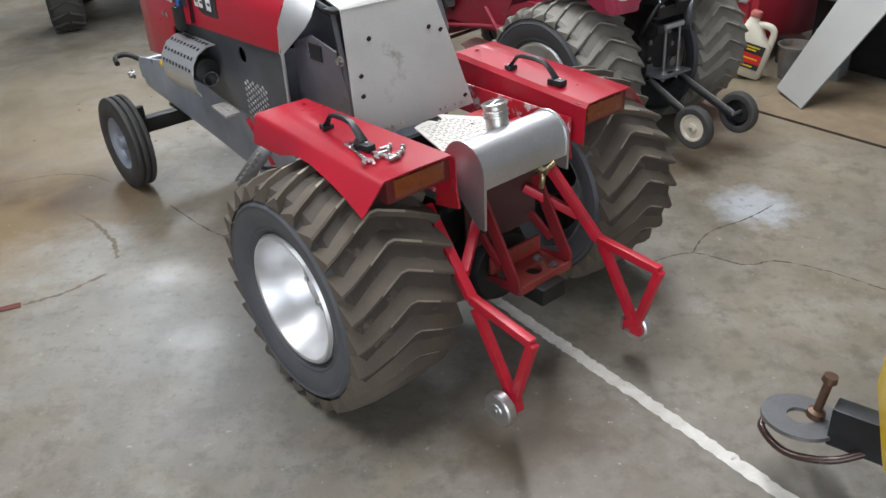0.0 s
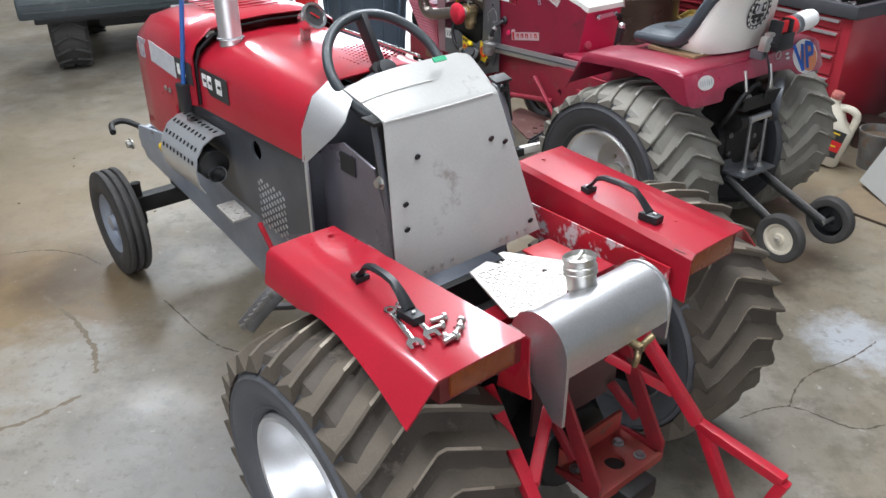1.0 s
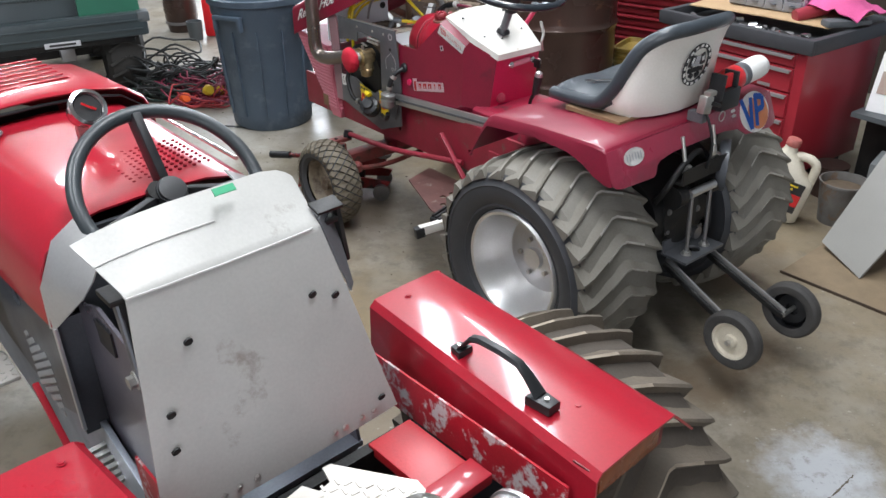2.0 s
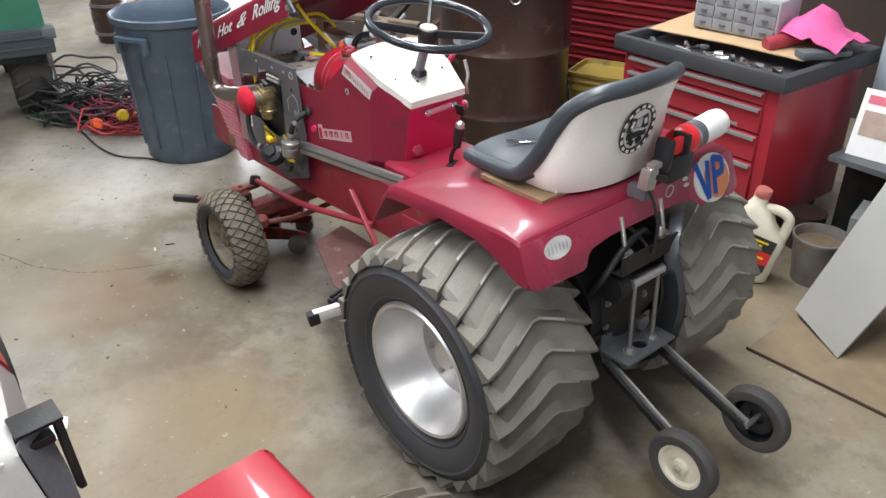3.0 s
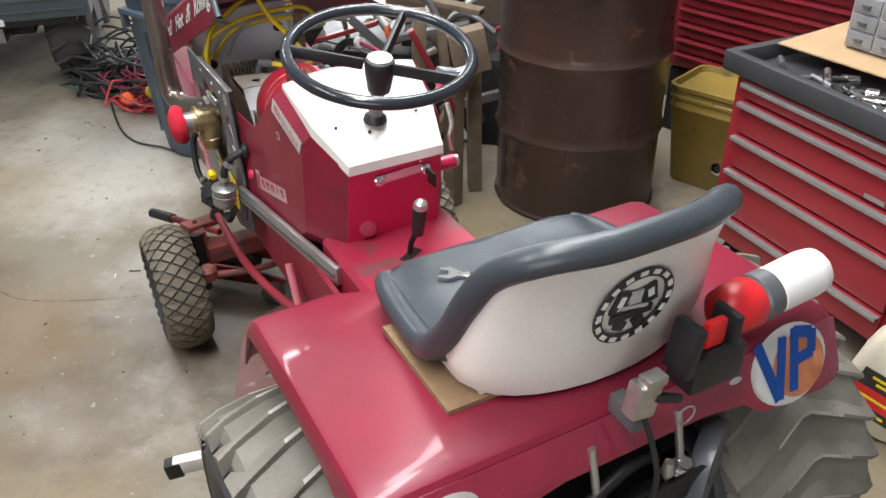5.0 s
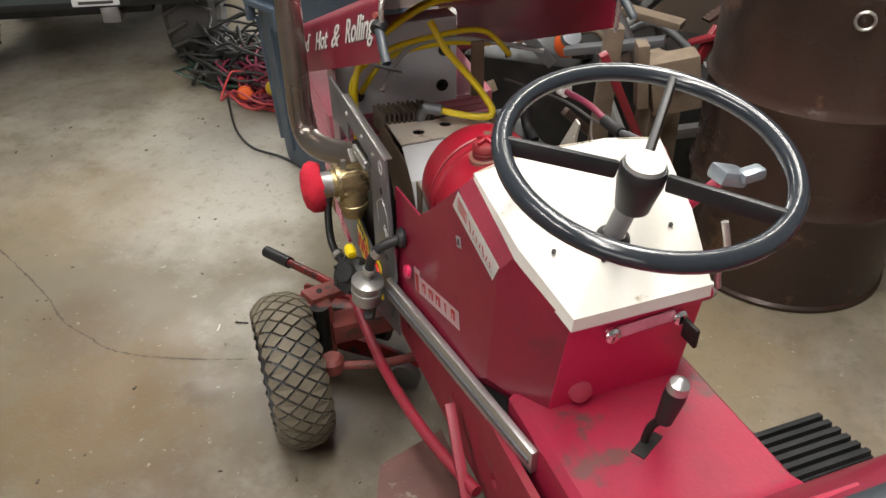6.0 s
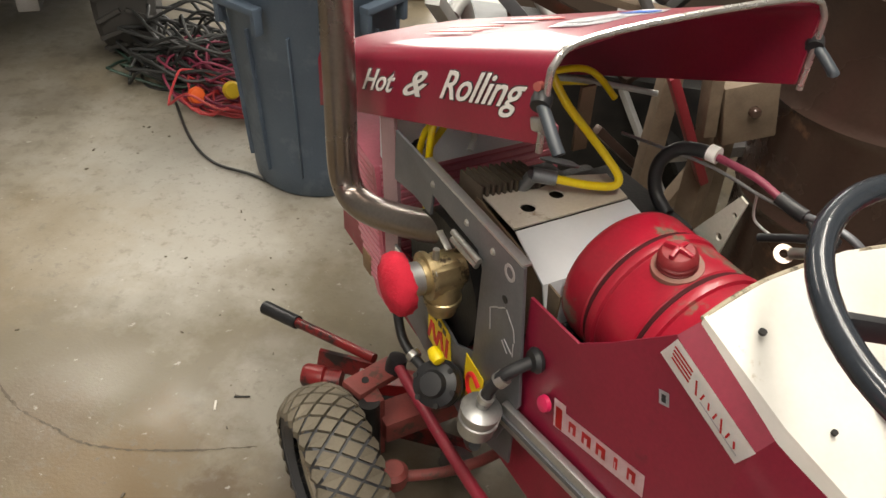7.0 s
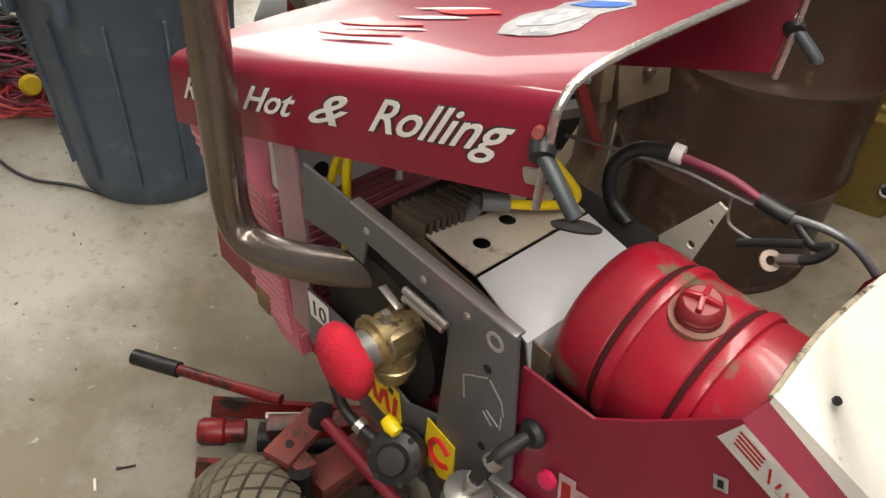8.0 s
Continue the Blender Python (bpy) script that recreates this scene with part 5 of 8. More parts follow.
# pedestal: crimson rear face, two-facet maroon sides, white sloped top
bm = B()
loft(bm, [[(-0.105, 0.755, 0.575), (-0.100, 0.722, 0.782), (0.100, 0.722, 0.782), (0.105, 0.755, 0.575)], [(-0.12, 0.83, 0.573), (-0.116, 0.82, 0.83), (0.116, 0.82, 0.83), (0.12, 0.83, 0.573)]])
bevelled(bm, 0.004)
ped_ob = part("pedestal", bm, CRIMSON, MT, "bright crimson dash pedestal")
for s in (-1, 1):
    # a narrow rear facet and one long flat facet that spreads towards the front
    P = {"a": (0.105, 0.756, 0.575), "b": (0.100, 0.722, 0.783)}
    for k, (y_, z_) in {"c": (0.935, 0.882), "d": (1.02, 0.792), "e": (1.062, 0.756), "f": (1.15, 0.762), "g": (1.145, 0.565), "h": (0.88, 0.568), "k": (0.83, 0.80), "m": (0.84, 0.60)}.items():
        P[k] = (0.168 + 0.13 * (y_ - 0.88) - 0.03 * (z_ - 0.568), y_, z_)
    P["c2"] = (0.166, 0.944, 0.866)
    P["c"], P["k2"] = (0.146, 0.936, 0.884), (0.130, 0.822, 0.826)
    if s > 0:
        for k, (y_, z_) in {"d": (0.975, 0.80), "e": (0.985, 0.72), "f": (1.0, 0.66), "g": (1.03, 0.565)}.items():
            P[k] = (P[k][0], y_, z_)
    P = {k: Vector((s * v[0], v[1], v[2])) for k, v in P.items()}
    bm = B()
    V = {k: bm.verts.new(v) for k, v in P.items()}
    for q in (("a", "b", "k2", "k", "m"), ("k2", "c", "c2", "k"), ("k", "c2", "d", "e", "f", "g", "h", "m"), ("a", "m", "h")):
        bm.faces.new([V[k] for k in q])
    bmesh.ops.recalc_face_normals(bm, faces=bm.faces[:])
    bmesh.ops.solidify(bm, geom=bm.faces[:], thickness=0.004)
    sp = part("side_panel", bm, MAROON, MT, "glossy maroon engine side panel", 20)
    if s < 0:
        tree = BVHTree.FromPolygons([v.co.copy() for v in sp.data.vertices], [tuple(p.vertices) for p in sp.data.polygons])

        def sticker(cy, cz, w, h, tilt, mat, name, lift=0.0, panel=sp, tree=tree):
            """A thin decal laid on the panel where a line along x meets it."""
            at, nrm, _, _ = tree.ray_cast(Vector((-1, cy, cz)), Vector((1, 0, 0)))
            if nrm.x > 0:
                nrm = -nrm
            c = at + nrm * (0.0016 + lift)
            du = Vector((-nrm.y / nrm.x, 1, 0)).normalized()
            dv = nrm.cross(du).normalized()
            if dv.z < 0:
                dv = -dv
            r = Matrix.Rotation(tilt, 3, nrm)
            du, dv = r @ du * w / 2, r @ dv * h / 2
            b2 = B()
            b2.faces.new([b2.verts.new(v) for v in (c - du - dv, c + du - dv, c + du + dv, c - du + dv)])
            bmesh.ops.solidify(b2, geom=b2.faces[:], thickness=0.0005)
            return part(name, b2, mat, panel, smooth=0)
        STK = sticker
part_w = [(-0.101, 0.716, 0.786), (0.101, 0.716, 0.786), (0.132, 0.82, 0.835), (0.146, 0.935, 0.886), (0.06, 0.945, 0.897), (-0.06, 0.945, 0.897), (-0.146, 0.935, 0.886), (-0.132, 0.82, 0.835)]
bm = B()
top = [bm.verts.new(Vector(p) + Vector((0, 0, 0.004))) for p in part_w]
mid = bm.verts.new((0, 0.84, 0.853))
low = [bm.verts.new(Vector((p[0] * 1.02, p[1], p[2] - 0.016))) for p in part_w]
for k in range(8):
    bm.faces.new([top[k], top[(k + 1) % 8], mid])
    bm.faces.new([top[k], low[k], low[(k + 1) % 8], top[(k + 1) % 8]])
bm.faces.new(low)
bevelled(bm, 0.006, 3, 0.7)
dash = part("dash_top", bm, WHITE_P, MT, "white painted dash cover with empty screw holes")
EDGE_D = surf("yellowed_chipped_edge", (0.42, 0.37, 0.28), (0.2, 0.165, 0.11), 0.5, scale=40, stain=(0.06, 0.048, 0.032), stain_at=0.52, stain_scale=50)
part("worn_edge", tube(B(), [(-0.146, 0.936, 0.887), (-0.10, 0.942, 0.8945), (-0.05, 0.9455, 0.8985), (0.02, 0.9455, 0.8985), (0.1, 0.941, 0.8935), (0.146, 0.935, 0.887)], 0.0032, 8, 4), EDGE_D, dash, "yellowed chipped front edge")
for x_, y_ in ((-0.09, 0.80), (0.085, 0.80), (-0.1, 0.90), (0.09, 0.9), (-0.03, 0.775)):
    zz = 0.79 + (y_ - 0.716) * 0.466 + 0.007
    part("screw_hole", cyl(B(), (x_, y_, zz - 0.002), (x_, y_ - 0.0008, zz + 0.0012), 0.0042 if y_ > 0.85 else 0.0032, seg=12), IRON, dash)
# dash front: light strip, key, knob
pr = Matrix.Rotation(radians(-9), 4, "X")
# the strip's pinkish reflection is put into its base colour
part("panel_strip", box(B(), 0.012, 0.7225, 0.745, 0.088, 0.004, 0.018, pr @ Matrix.Rotation(-0.05, 4, "Y"), bevel=0.003), surf("pink_reflection_strip", (0.55, 0.2, 0.26), (0.45, 0.12, 0.18), 0.3), ped_ob)
for x_ in (-0.04, 0.062):
    part("switch", lathe(B(), [(0, 0), (0.011, 0), (0.011, 0.007), (0.007, 0.010), (0, 0.010)], (x_, 0.722, 0.744), (0, -1, 0.15), 18), CHROME, ped_ob)
part("key", box(B(), 0.064, 0.695, 0.735, 0.006, 0.03, 0.03, bevel=0.002), IRON, ped_ob)
part("knob", lathe(B(), [(0, 0), (0.018, 0), (0.016, 0.012), (0.008, 0.014), (0, 0.014)], (-0.062, 0.748, 0.628), (0, -1, 0.15), 20), surf("dull_crimson_knob", (0.4, 0.05, 0.09), (0.3, 0.04, 0.07), 0.4), ped_ob)
for z_ in (0.77, 0.66):
    part("side_hole", cyl(B(), (-0.1145, 0.775, z_ + 0.005), (-0.1185, 0.773, z_ + 0.005), 0.007 if z_ > 0.7 else 0.004, seg=12), IRON, ped_ob)
PINKW = surf("pink_white_decal", (0.78, 0.62, 0.63), (0.7, 0.45, 0.48), 0.4, scale=70, bump=0.0)
STK(0.998, 0.634, 0.155, 0.034, 0.16, PINKW, "brand_decal")
STK(1.064, 0.629, 0.022, 0.046, 0.16, PINKW, "brand_decal")
for k, (w_, h_) in enumerate(((0.012, 0.034), (0.013, 0.018), (0.016, 0.018), (0.016, 0.018), (0.006, 0.018), (0.013, 0.018))):
    STK(1.064 - 0.0245 * k, 0.6245 + 0.0042 * k, w_, h_, 0.16, STICK_R, "decal_bar", 0.0006)
    if k:
        STK(1.064 - 0.0245 * k, 0.6215 + 0.0042 * k, w_ * 0.32, h_ * 0.6, 0.16, PINKW, "decal_bar", 0.0011)
STK(0.89, 0.822, 0.128, 0.034, -0.44, STICK_W, "sponsor_decal")
for dz in (-0.006, -0.001, 0.004, 0.009):
    STK(0.927, 0.839 + dz, 0.03, 0.0026, -0.44, STICK_R, "decal_bar", 0.0006)
for k in range(7):
    STK(0.904 - 0.0095 * k, 0.8275 - 0.0046 * k, 0.0024, 0.018 if k in (0, 4) else 0.009, 0.25 - 0.5 * (k % 2), STICK_R, "decal_bar", 0.0006)
STK(0.868, 0.803, 0.06, 0.0016, -0.44, STICK_G, "decal_bar", 0.0006)
STK(0.934, 0.784, 0.014, 0.018, 0.3, STICK_G, "small_decal")
STK(0.934, 0.784, 0.006, 0.010, 0.3, STICK_K, "decal_bar", 0.0006)
# steering
nrm_w = Vector((0, -0.2, 0.98)).normalized()
steering_wheel(MT, (-0.014, 0.740, 0.980), nrm_w, 0.168, 0.0120, (0.85, 2.75, 5.3), surf("glossy_black_rim", (0.016, 0.02, 0.026), (0.022, 0.026, 0.032), 0.18, bump=0.02), BLACK, surf("dull_hub_cap", (0.4, 0.4, 0.38), (0.3, 0.3, 0.28), 0.4, 0.6), 0.78, sink=0.014)
part("steering_column", cyl(B(), (-0.012, 0.744, 0.96), (-0.008, 0.80, 0.83), 0.014), GREY_PL, MT)
part("column_boot", lathe(B(), [(0.024, 0), (0.022, 0.008), (0.015, 0.014)], (-0.009, 0.793, 0.838), nrm_w, 20), BLACK, MT)

# chrome strip, frame channel
for s in (-1, 1):
    fr = [(0.50, 0.545), (1.15, 0.545), (1.62, 0.50), (1.90, 0.50), (1.90, 0.36), (1.30, 0.36), (0.70, 0.37), (0.52, 0.42)]
    part("frame_channel", plate(B(), fr, "x", s * 0.165, 0.012, holes=[(0.78, 0.44, 0.012), (0.95, 0.46, 0.008), (1.2, 0.42, 0.01)]), MAROON_DUSTY, MT, "dusty maroon frame channel")
st = part("chrome_strip", bar(B(), (-0.148, 0.70, 0.562), (-0.218, 1.15, 0.56), 0.012, 0.042, 0.003), ALU, MT, "bright trim strip")
part("strip_groove", bar(B(), (-0.156, 0.705, 0.562), (-0.2255, 1.145, 0.56), 0.003, 0.008, 0.0), GREY_PL, st)
part("belly", box(B(), 0, 1.1, 0.40, 0.31, 1.2, 0.05), IRON, MT)
part("battery_side", box(B(), -0.172, 0.62, 0.43, 0.012, 0.12, 0.10, bevel=0.004), MAROON_DUSTY, MT)

# fuel tank across the cowl
TANK_P = [(0, 0.006), (0.05, 0.004), (0.076, 0.0), (0.088, 0.003), (0.095, 0.010), (0.0985, 0.022), (0.0985, 0.058), (0.0962, 0.060), (0.0955, 0.063), (0.0962, 0.066), (0.1005, 0.069), (0.1015, 0.075), (0.1005, 0.081), (0.0965, 0.083), (0.0985, 0.087), (0.0985, 0.142), (0.0962, 0.144), (0.0955, 0.147), (0.0962, 0.150), (0.1005, 0.153), (0.1015, 0.159), (0.1005, 0.165), (0.0965, 0.167), (0.0985, 0.171), (0.0985, 0.235), (0.07, 0.25), (0, 0.255)]
bm = lathe(B(), TANK_P, (-0.057, 1.157, 0.757), (0, -1, 0.0), 56)
ft = part("fuel_tank", bm, TANK_RED, MT, "chipped red round fuel tank")
TANK_DIRT = surf("bead_dirt", (0.06, 0.005, 0.009), (0.03, 0.008, 0.008), 0.8, scale=30, spec=0.15)
part("tank_grime", lathe(B(), [(0.0964, 0.0598), (0.0975, 0.0615), (0.0975, 0.0645), (0.0964, 0.0662)], (-0.057, 1.157, 0.757), (0, -1, 0.0), 56), TANK_DIRT, ft, "dirt along the rolled bead")
part("tank_grime", lathe(B(), [(0.0964, 0.1438), (0.0975, 0.1455), (0.0975, 0.1485), (0.0964, 0.1502)], (-0.057, 1.157, 0.757), (0, -1, 0.0), 56), TANK_DIRT, ft)
cp = part("fuel_cap", lathe(B(), [(0.023, -0.012), (0.023, 0.002), (0.0212, 0.004), (0.0235, 0.006), (0.0235, 0.009), (0.0212, 0.011), (0.0235, 0.013), (0.022, 0.019), (0.018, 0.023), (0, 0.024)], (-0.078, 1.044, 0.853), (-0.2, 0, 1), 28), GRIMY_SHADED_RED, ft, "red screw cap with grip wings")
part("cap_ring", lathe(B(), [(0.031, -0.006), (0.030, 0.001), (0.024, 0.002)], (-0.078, 1.044, 0.853), (-0.2, 0, 1), 28), surf("fuel_dirt_ring", (0.16, 0.1, 0.07), (0.22, 0.06, 0.05), 0.6, scale=30), cp)
for a in (0.3, 1.9, 3.5, 5.0):
    bm = B()
    bar(bm, (-0.083, 1.044, 0.878), (-0.082 + 0.018 * math.cos(a), 1.044 + 0.018 * math.sin(a), 0.874), 0.006, 0.010, 0.002)
    part("cap_wing", bm, TANK_RED, cp)

# engine: tin covers, cylinder fins, plug
eng = part("engine_block", bevelled(box(box(box(B(), 0.0, 1.32, 0.52, 0.30, 0.36, 0.32), 0.02, 1.30, 0.70, 0.2, 0.2, 0.09), 0.12, 1.35, 0.5, 0.12, 0.3, 0.2), 0.012), IRON, MT, "oily black single-cylinder engine")
bm = skin(B(), [[(-0.155, 1.165, 0.68), (0.05, 1.165, 0.68)], [(-0.16, 1.178, 0.748), (0.05, 1.178, 0.748)], [(-0.145, 1.275, 0.765), (0.05, 1.275, 0.765)]], 0.003)
part("rear_tin", bm, ALU_SHEET, eng, "bare grey sheet-metal engine cover")
bm = plate(B(), [(-0.145, 1.28), (0.05, 1.28), (0.06, 1.345), (0.0, 1.365), (-0.06, 1.352), (-0.145, 1.385)], "z", 0.765, 0.003, holes=[(-0.10, 1.316, 0.0115), (-0.043, 1.329, 0.0115), (0.012, 1.335, 0.0115), (0.04, 1.318, 0.008)])
part("holed_tin", bm, surf("heat_tinted_tin", (0.68, 0.63, 0.56), (0.56, 0.48, 0.39), 0.45, 0.25, scale=7, stain=(0.25, 0.15, 0.08), stain_at=0.6, stain_scale=9), eng, "heat-tinted tin with a row of round holes")
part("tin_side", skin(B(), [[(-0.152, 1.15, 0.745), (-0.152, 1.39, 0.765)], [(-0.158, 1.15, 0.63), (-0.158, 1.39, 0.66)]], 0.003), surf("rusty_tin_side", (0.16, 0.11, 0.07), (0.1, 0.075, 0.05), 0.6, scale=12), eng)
bm = B()
for k in range(11):
    box(bm, -0.152 + 0.0092 * k, 1.392 - 0.0012 * k, 0.764 + (0.001 if k % 2 else -0.001), 0.0042, 0.055, 0.045, Matrix.Rotation(0.12, 4, "Z"), bevel=0.001)
tagged(part("cooling_fin", bm, surf("sooty_cast_iron", (0.075, 0.06, 0.047), (0.14, 0.108, 0.082), 0.6, 0.3), eng, "sooty cast cooling fins"), kind="stuff")
part("head", box(B(), -0.02, 1.46, 0.63, 0.2, 0.12, 0.12, bevel=0.01), IRON, eng)
part("spark_plug", cyl(cyl(B(), (-0.082, 1.365, 0.765), (-0.074, 1.35, 0.795), 0.010), (-0.078, 1.345, 0.800), (-0.050, 1.325, 0.797), 0.011), GREY_PL, eng)
part("plug_wire", tube(B(), [(-0.052, 1.326, 0.797), (-0.01, 1.303, 0.789), (0.024, 1.287, 0.788), (0.034, 1.29, 0.80), (0.022, 1.313, 0.826), (0.0, 1.332, 0.858), (-0.036, 1.345, 0.905), (-0.055, 1.37, 0.95)], 0.0064), YEL_W, MT, "bright yellow ignition lead")
part("yellow_lead", tube(B(), [(0.08, 1.5, 0.94), (0.0, 1.52, 0.93), (-0.10, 1.52, 0.88), (-0.16, 1.5, 0.83), (-0.175, 1.49, 0.72), (-0.17, 1.5, 0.58)], 0.0062), YEL_W, MT, "bright yellow ignition lead")
part("yellow_lead", tube(B(), [(0.06, 1.56, 0.92), (-0.02, 1.56, 0.91), (-0.12, 1.545, 0.85), (-0.155, 1.54, 0.8)], 0.0062), YEL_W, MT, "bright yellow ignition lead")
part("yellow_lead", tube(B(), [(-0.175, 1.53, 0.70), (-0.165, 1.52, 0.80), (-0.10, 1.5, 0.855), (0.0, 1.49, 0.875), (0.09, 1.47, 0.88), (0.14, 1.45, 0.83)], 0.0056), YEL_W, MT, "bright yellow ignition lead")
part("yellow_lead", tube(B(), [(-0.15, 1.535, 0.76), (-0.09, 1.525, 0.83), (0.02, 1.51, 0.85), (0.12, 1.5, 0.84)], 0.0056), YEL_W, MT, "bright yellow ignition lead")
part("fuel_hose", tube(B(), [(-0.13, 1.44, 0.80), (-0.06, 1.5, 0.85), (0.05, 1.5, 0.86), (0.2, 1.42, 0.84)], 0.005), surf("clear_hose", (0.4, 0.4, 0.38), (0.3, 0.3, 0.3), 0.3), MT)

# grey bracket plate with a big window, left of the engine
bm = plate(B(), [(1.529, 0.807), (1.152, 0.812), (1.125, 0.593), (1.173, 0.47), (1.256, 0.475), (1.247, 0.742), (1.262, 0.764), (1.399, 0.768), (1.405, 0.728), (1.46, 0.729), (1.534, 0.716)], "x", -0.21, 0.005, bevel=0.001)
plate(bm, [(1.546, 0.572), (1.44, 0.576), (1.385, 0.556), (1.312, 0.54), (1.262, 0.57), (1.215, 0.56), (1.14, 0.56), (1.14, 0.45), (1.278, 0.40), (1.41, 0.43), (1.546, 0.46)], "x", -0.2046, 0.0045, bevel=0.001)
bpl = part("bracket_plate", bm, GREY_PL, MT, "scratched grey steel mounting plate with a cut-out", 20)
part("plate_flange", bar(B(), (-0.2055, 1.155, 0.8125), (-0.2055, 1.43, 0.8095), 0.014, 0.004, 0.001), ALU, bpl)
part("front_upright", plate(B(), [(1.632, 0.80), (1.576, 0.80), (1.56, 0.66), (1.555, 0.45), (1.61, 0.45), (1.62, 0.632)], "x", -0.192, 0.006), surf("pink_grey_post", (0.36, 0.2, 0.22), (0.26, 0.17, 0.19), 0.42, 0.2, scale=8), bpl, "dull grey-pink upright")
SCR = surf("bright_scratch", (0.55, 0.55, 0.56), (0.4, 0.4, 0.42), 0.4, 0.6, bump=0.0)
for p0, p1 in (((1.217, 0.698), (1.212, 0.662)), ((1.215, 0.699), (1.20, 0.712)), ((1.178, 0.725), (1.157, 0.706)), ((1.157, 0.706), (1.152, 0.688)), ((1.154, 0.684), (1.153, 0.662)), ((1.156, 0.664), (1.176, 0.674)), ((1.181, 0.668), (1.166, 0.656)), ((1.198, 0.712), (1.182, 0.725))):
    part("scratch", bar(B(), (-0.2128, *p0), (-0.2128, *p1), 0.0012, 0.0017, 0.0), SCR, bpl, smooth=0)
part("worn_ring", lathe(B(), [(0.008, 0), (0.008, 0.0008), (0.0125, 0.0008), (0.0125, 0)], (-0.2126, 1.18, 0.785), (-1, 0, 0), 20), SCR, bpl)
for y_, z_ in ((1.184, 0.738), (1.175, 0.607), (1.2, 0.515)):
    part("plate_hole", cyl(B(), (-0.2122, y_, z_), (-0.2136, y_, z_), 0.006, seg=12), IRON, bpl)
for y_, z_ in ((1.223, 0.788), (1.294, 0.787), (1.397, 0.787)):
    bolt(bpl, (-0.2125, y_, z_), (-1, 0, 0), 0.0035, 0.003)
for k, z_ in enumerate((0.745, 0.733)):
    part("throttle_spring", tube(B(), [(-0.218, 1.245 + 0.006 * k, z_ + 0.012), (-0.222, 1.315, z_ + 0.016)], 0.0046), ZINC, bpl)
# plate number "10"
part("number_plate", plate(B(), [(1.54, 0.572), (1.492, 0.576), (1.49, 0.531), (1.536, 0.527)], "x", -0.2082, 0.0016), STICK_W, bpl, "small white plate")
lettering("10", 0.040, Matrix.Translation((-0.2096, 1.533, 0.536)) @ Matrix(((0, 0, -1, 0), (-1, 0, 0, 0), (0, 1, 0, 0), (0, 0, 0, 1))) @ Matrix.Rotation(0.08, 4, "Z"), STICK_K, bpl)
part("blower_housing", lathe(B(), [(0, 0), (0.10, 0), (0.115, 0.01), (0.115, 0.04), (0, 0.04)], (-0.15, 1.40, 0.60), (-1, 0, 0), 32), IRON, MT)
ys = part("yellow_sticker", plate(B(), [(1.405, 0.562), (1.33, 0.545), (1.318, 0.465), (1.402, 0.478)], "x", -0.2085, 0.0016), STICK_Y, bpl, "yellow sticker with red strokes")
yt = part("yellow_sticker", plate(B(), [(1.266, 0.566), (1.214, 0.558), (1.211, 0.484), (1.252, 0.46), (1.268, 0.50)], "x", -0.214, 0.0016), STICK_Y, bpl, "yellow sticker with a red curve")
for y_, z_, w_, h_, a_ in ((1.395, 0.505, 0.008, 0.040, 0.25), (1.381, 0.507, 0.008, 0.036, -0.25), (1.367, 0.505, 0.008, 0.036, 0.25), (1.353, 0.508, 0.008, 0.040, -0.25), (1.336, 0.51, 0.008, 0.04, 0.05)):
    part("sticker_stroke", box(B(), -0.2098, y_, z_, 0.0012, w_, h_, Matrix.Rotation(a_, 4, "X")), STICK_R, ys, smooth=0)
for k in range(4):
    part("sticker_bar", box(B(), -0.2098, 1.394 - 0.016 * k, 0.5465 - 0.003 * k, 0.0012, 0.010, 0.010), STICK_K, ys, smooth=0)
part("sticker_stroke", tube(B(), [(-0.2155, 1.222, 0.535), (-0.2155, 1.24, 0.545), (-0.2155, 1.254, 0.53), (-0.2155, 1.252, 0.508), (-0.2155, 1.236, 0.50), (-0.2155, 1.222, 0.508)], 0.0045, 6, 4), STICK_R, yt)
# carburettor and foam filter
cb = part("carburettor", cyl(cyl(box(B(), -0.232, 1.318, 0.690, 0.05, 0.052, 0.05, bevel=0.012), (-0.205, 1.318, 0.692), (-0.270, 1.318, 0.692), 0.027), (-0.232, 1.318, 0.675), (-0.232, 1.318, 0.635), 0.027), BRASS, MT, "tarnished brass carburettor")
part("float_bowl", lathe(B(), [(0.029, 0.0), (0.029, 0.006), (0.026, 0.008), (0.022, -0.022), (0.01, -0.028), (0, -0.028)], (-0.232, 1.318, 0.640), (0, 0, 1), 24), BRASS, cb)
part("carb_flange", lathe(B(), [(0.022, 0), (0.036, 0), (0.036, 0.007), (0.022, 0.007)], (-0.256, 1.318, 0.692), (-1, 0, 0), 24), BRASS, cb)
part("choke_shaft", cyl(B(), (-0.245, 1.318, 0.712), (-0.245, 1.318, 0.735), 0.005), ZINC, cb)
part("throttle_lever", bar(B(), (-0.225, 1.318, 0.728), (-0.222, 1.355, 0.735), 0.010, 0.003, 0.001), ZINC, cb)
for y_, z_ in ((1.342, 0.712), (1.294, 0.712), (1.345, 0.66)):
    bolt(cb, (-0.257, y_, z_), (-1, 0, 0), 0.004, 0.005)
part("intake_tube", lathe(B(), [(0.024, 0.0), (0.025, 0.028), (0.030, 0.042)], (-0.263, 1.318, 0.692), (-1, 0, 0), 24), ALU, cb)
foam = lathe(B(), [(0.026, -0.004), (0.034, -0.013), (0.041, -0.014), (0.046, -0.006), (0.047, 0.003), (0.044, 0.012), (0.034, 0.020), (0.018, 0.025), (0, 0.026)], (-0.300, 1.322, 0.688), (-1, 0.1, -0.05), 40)
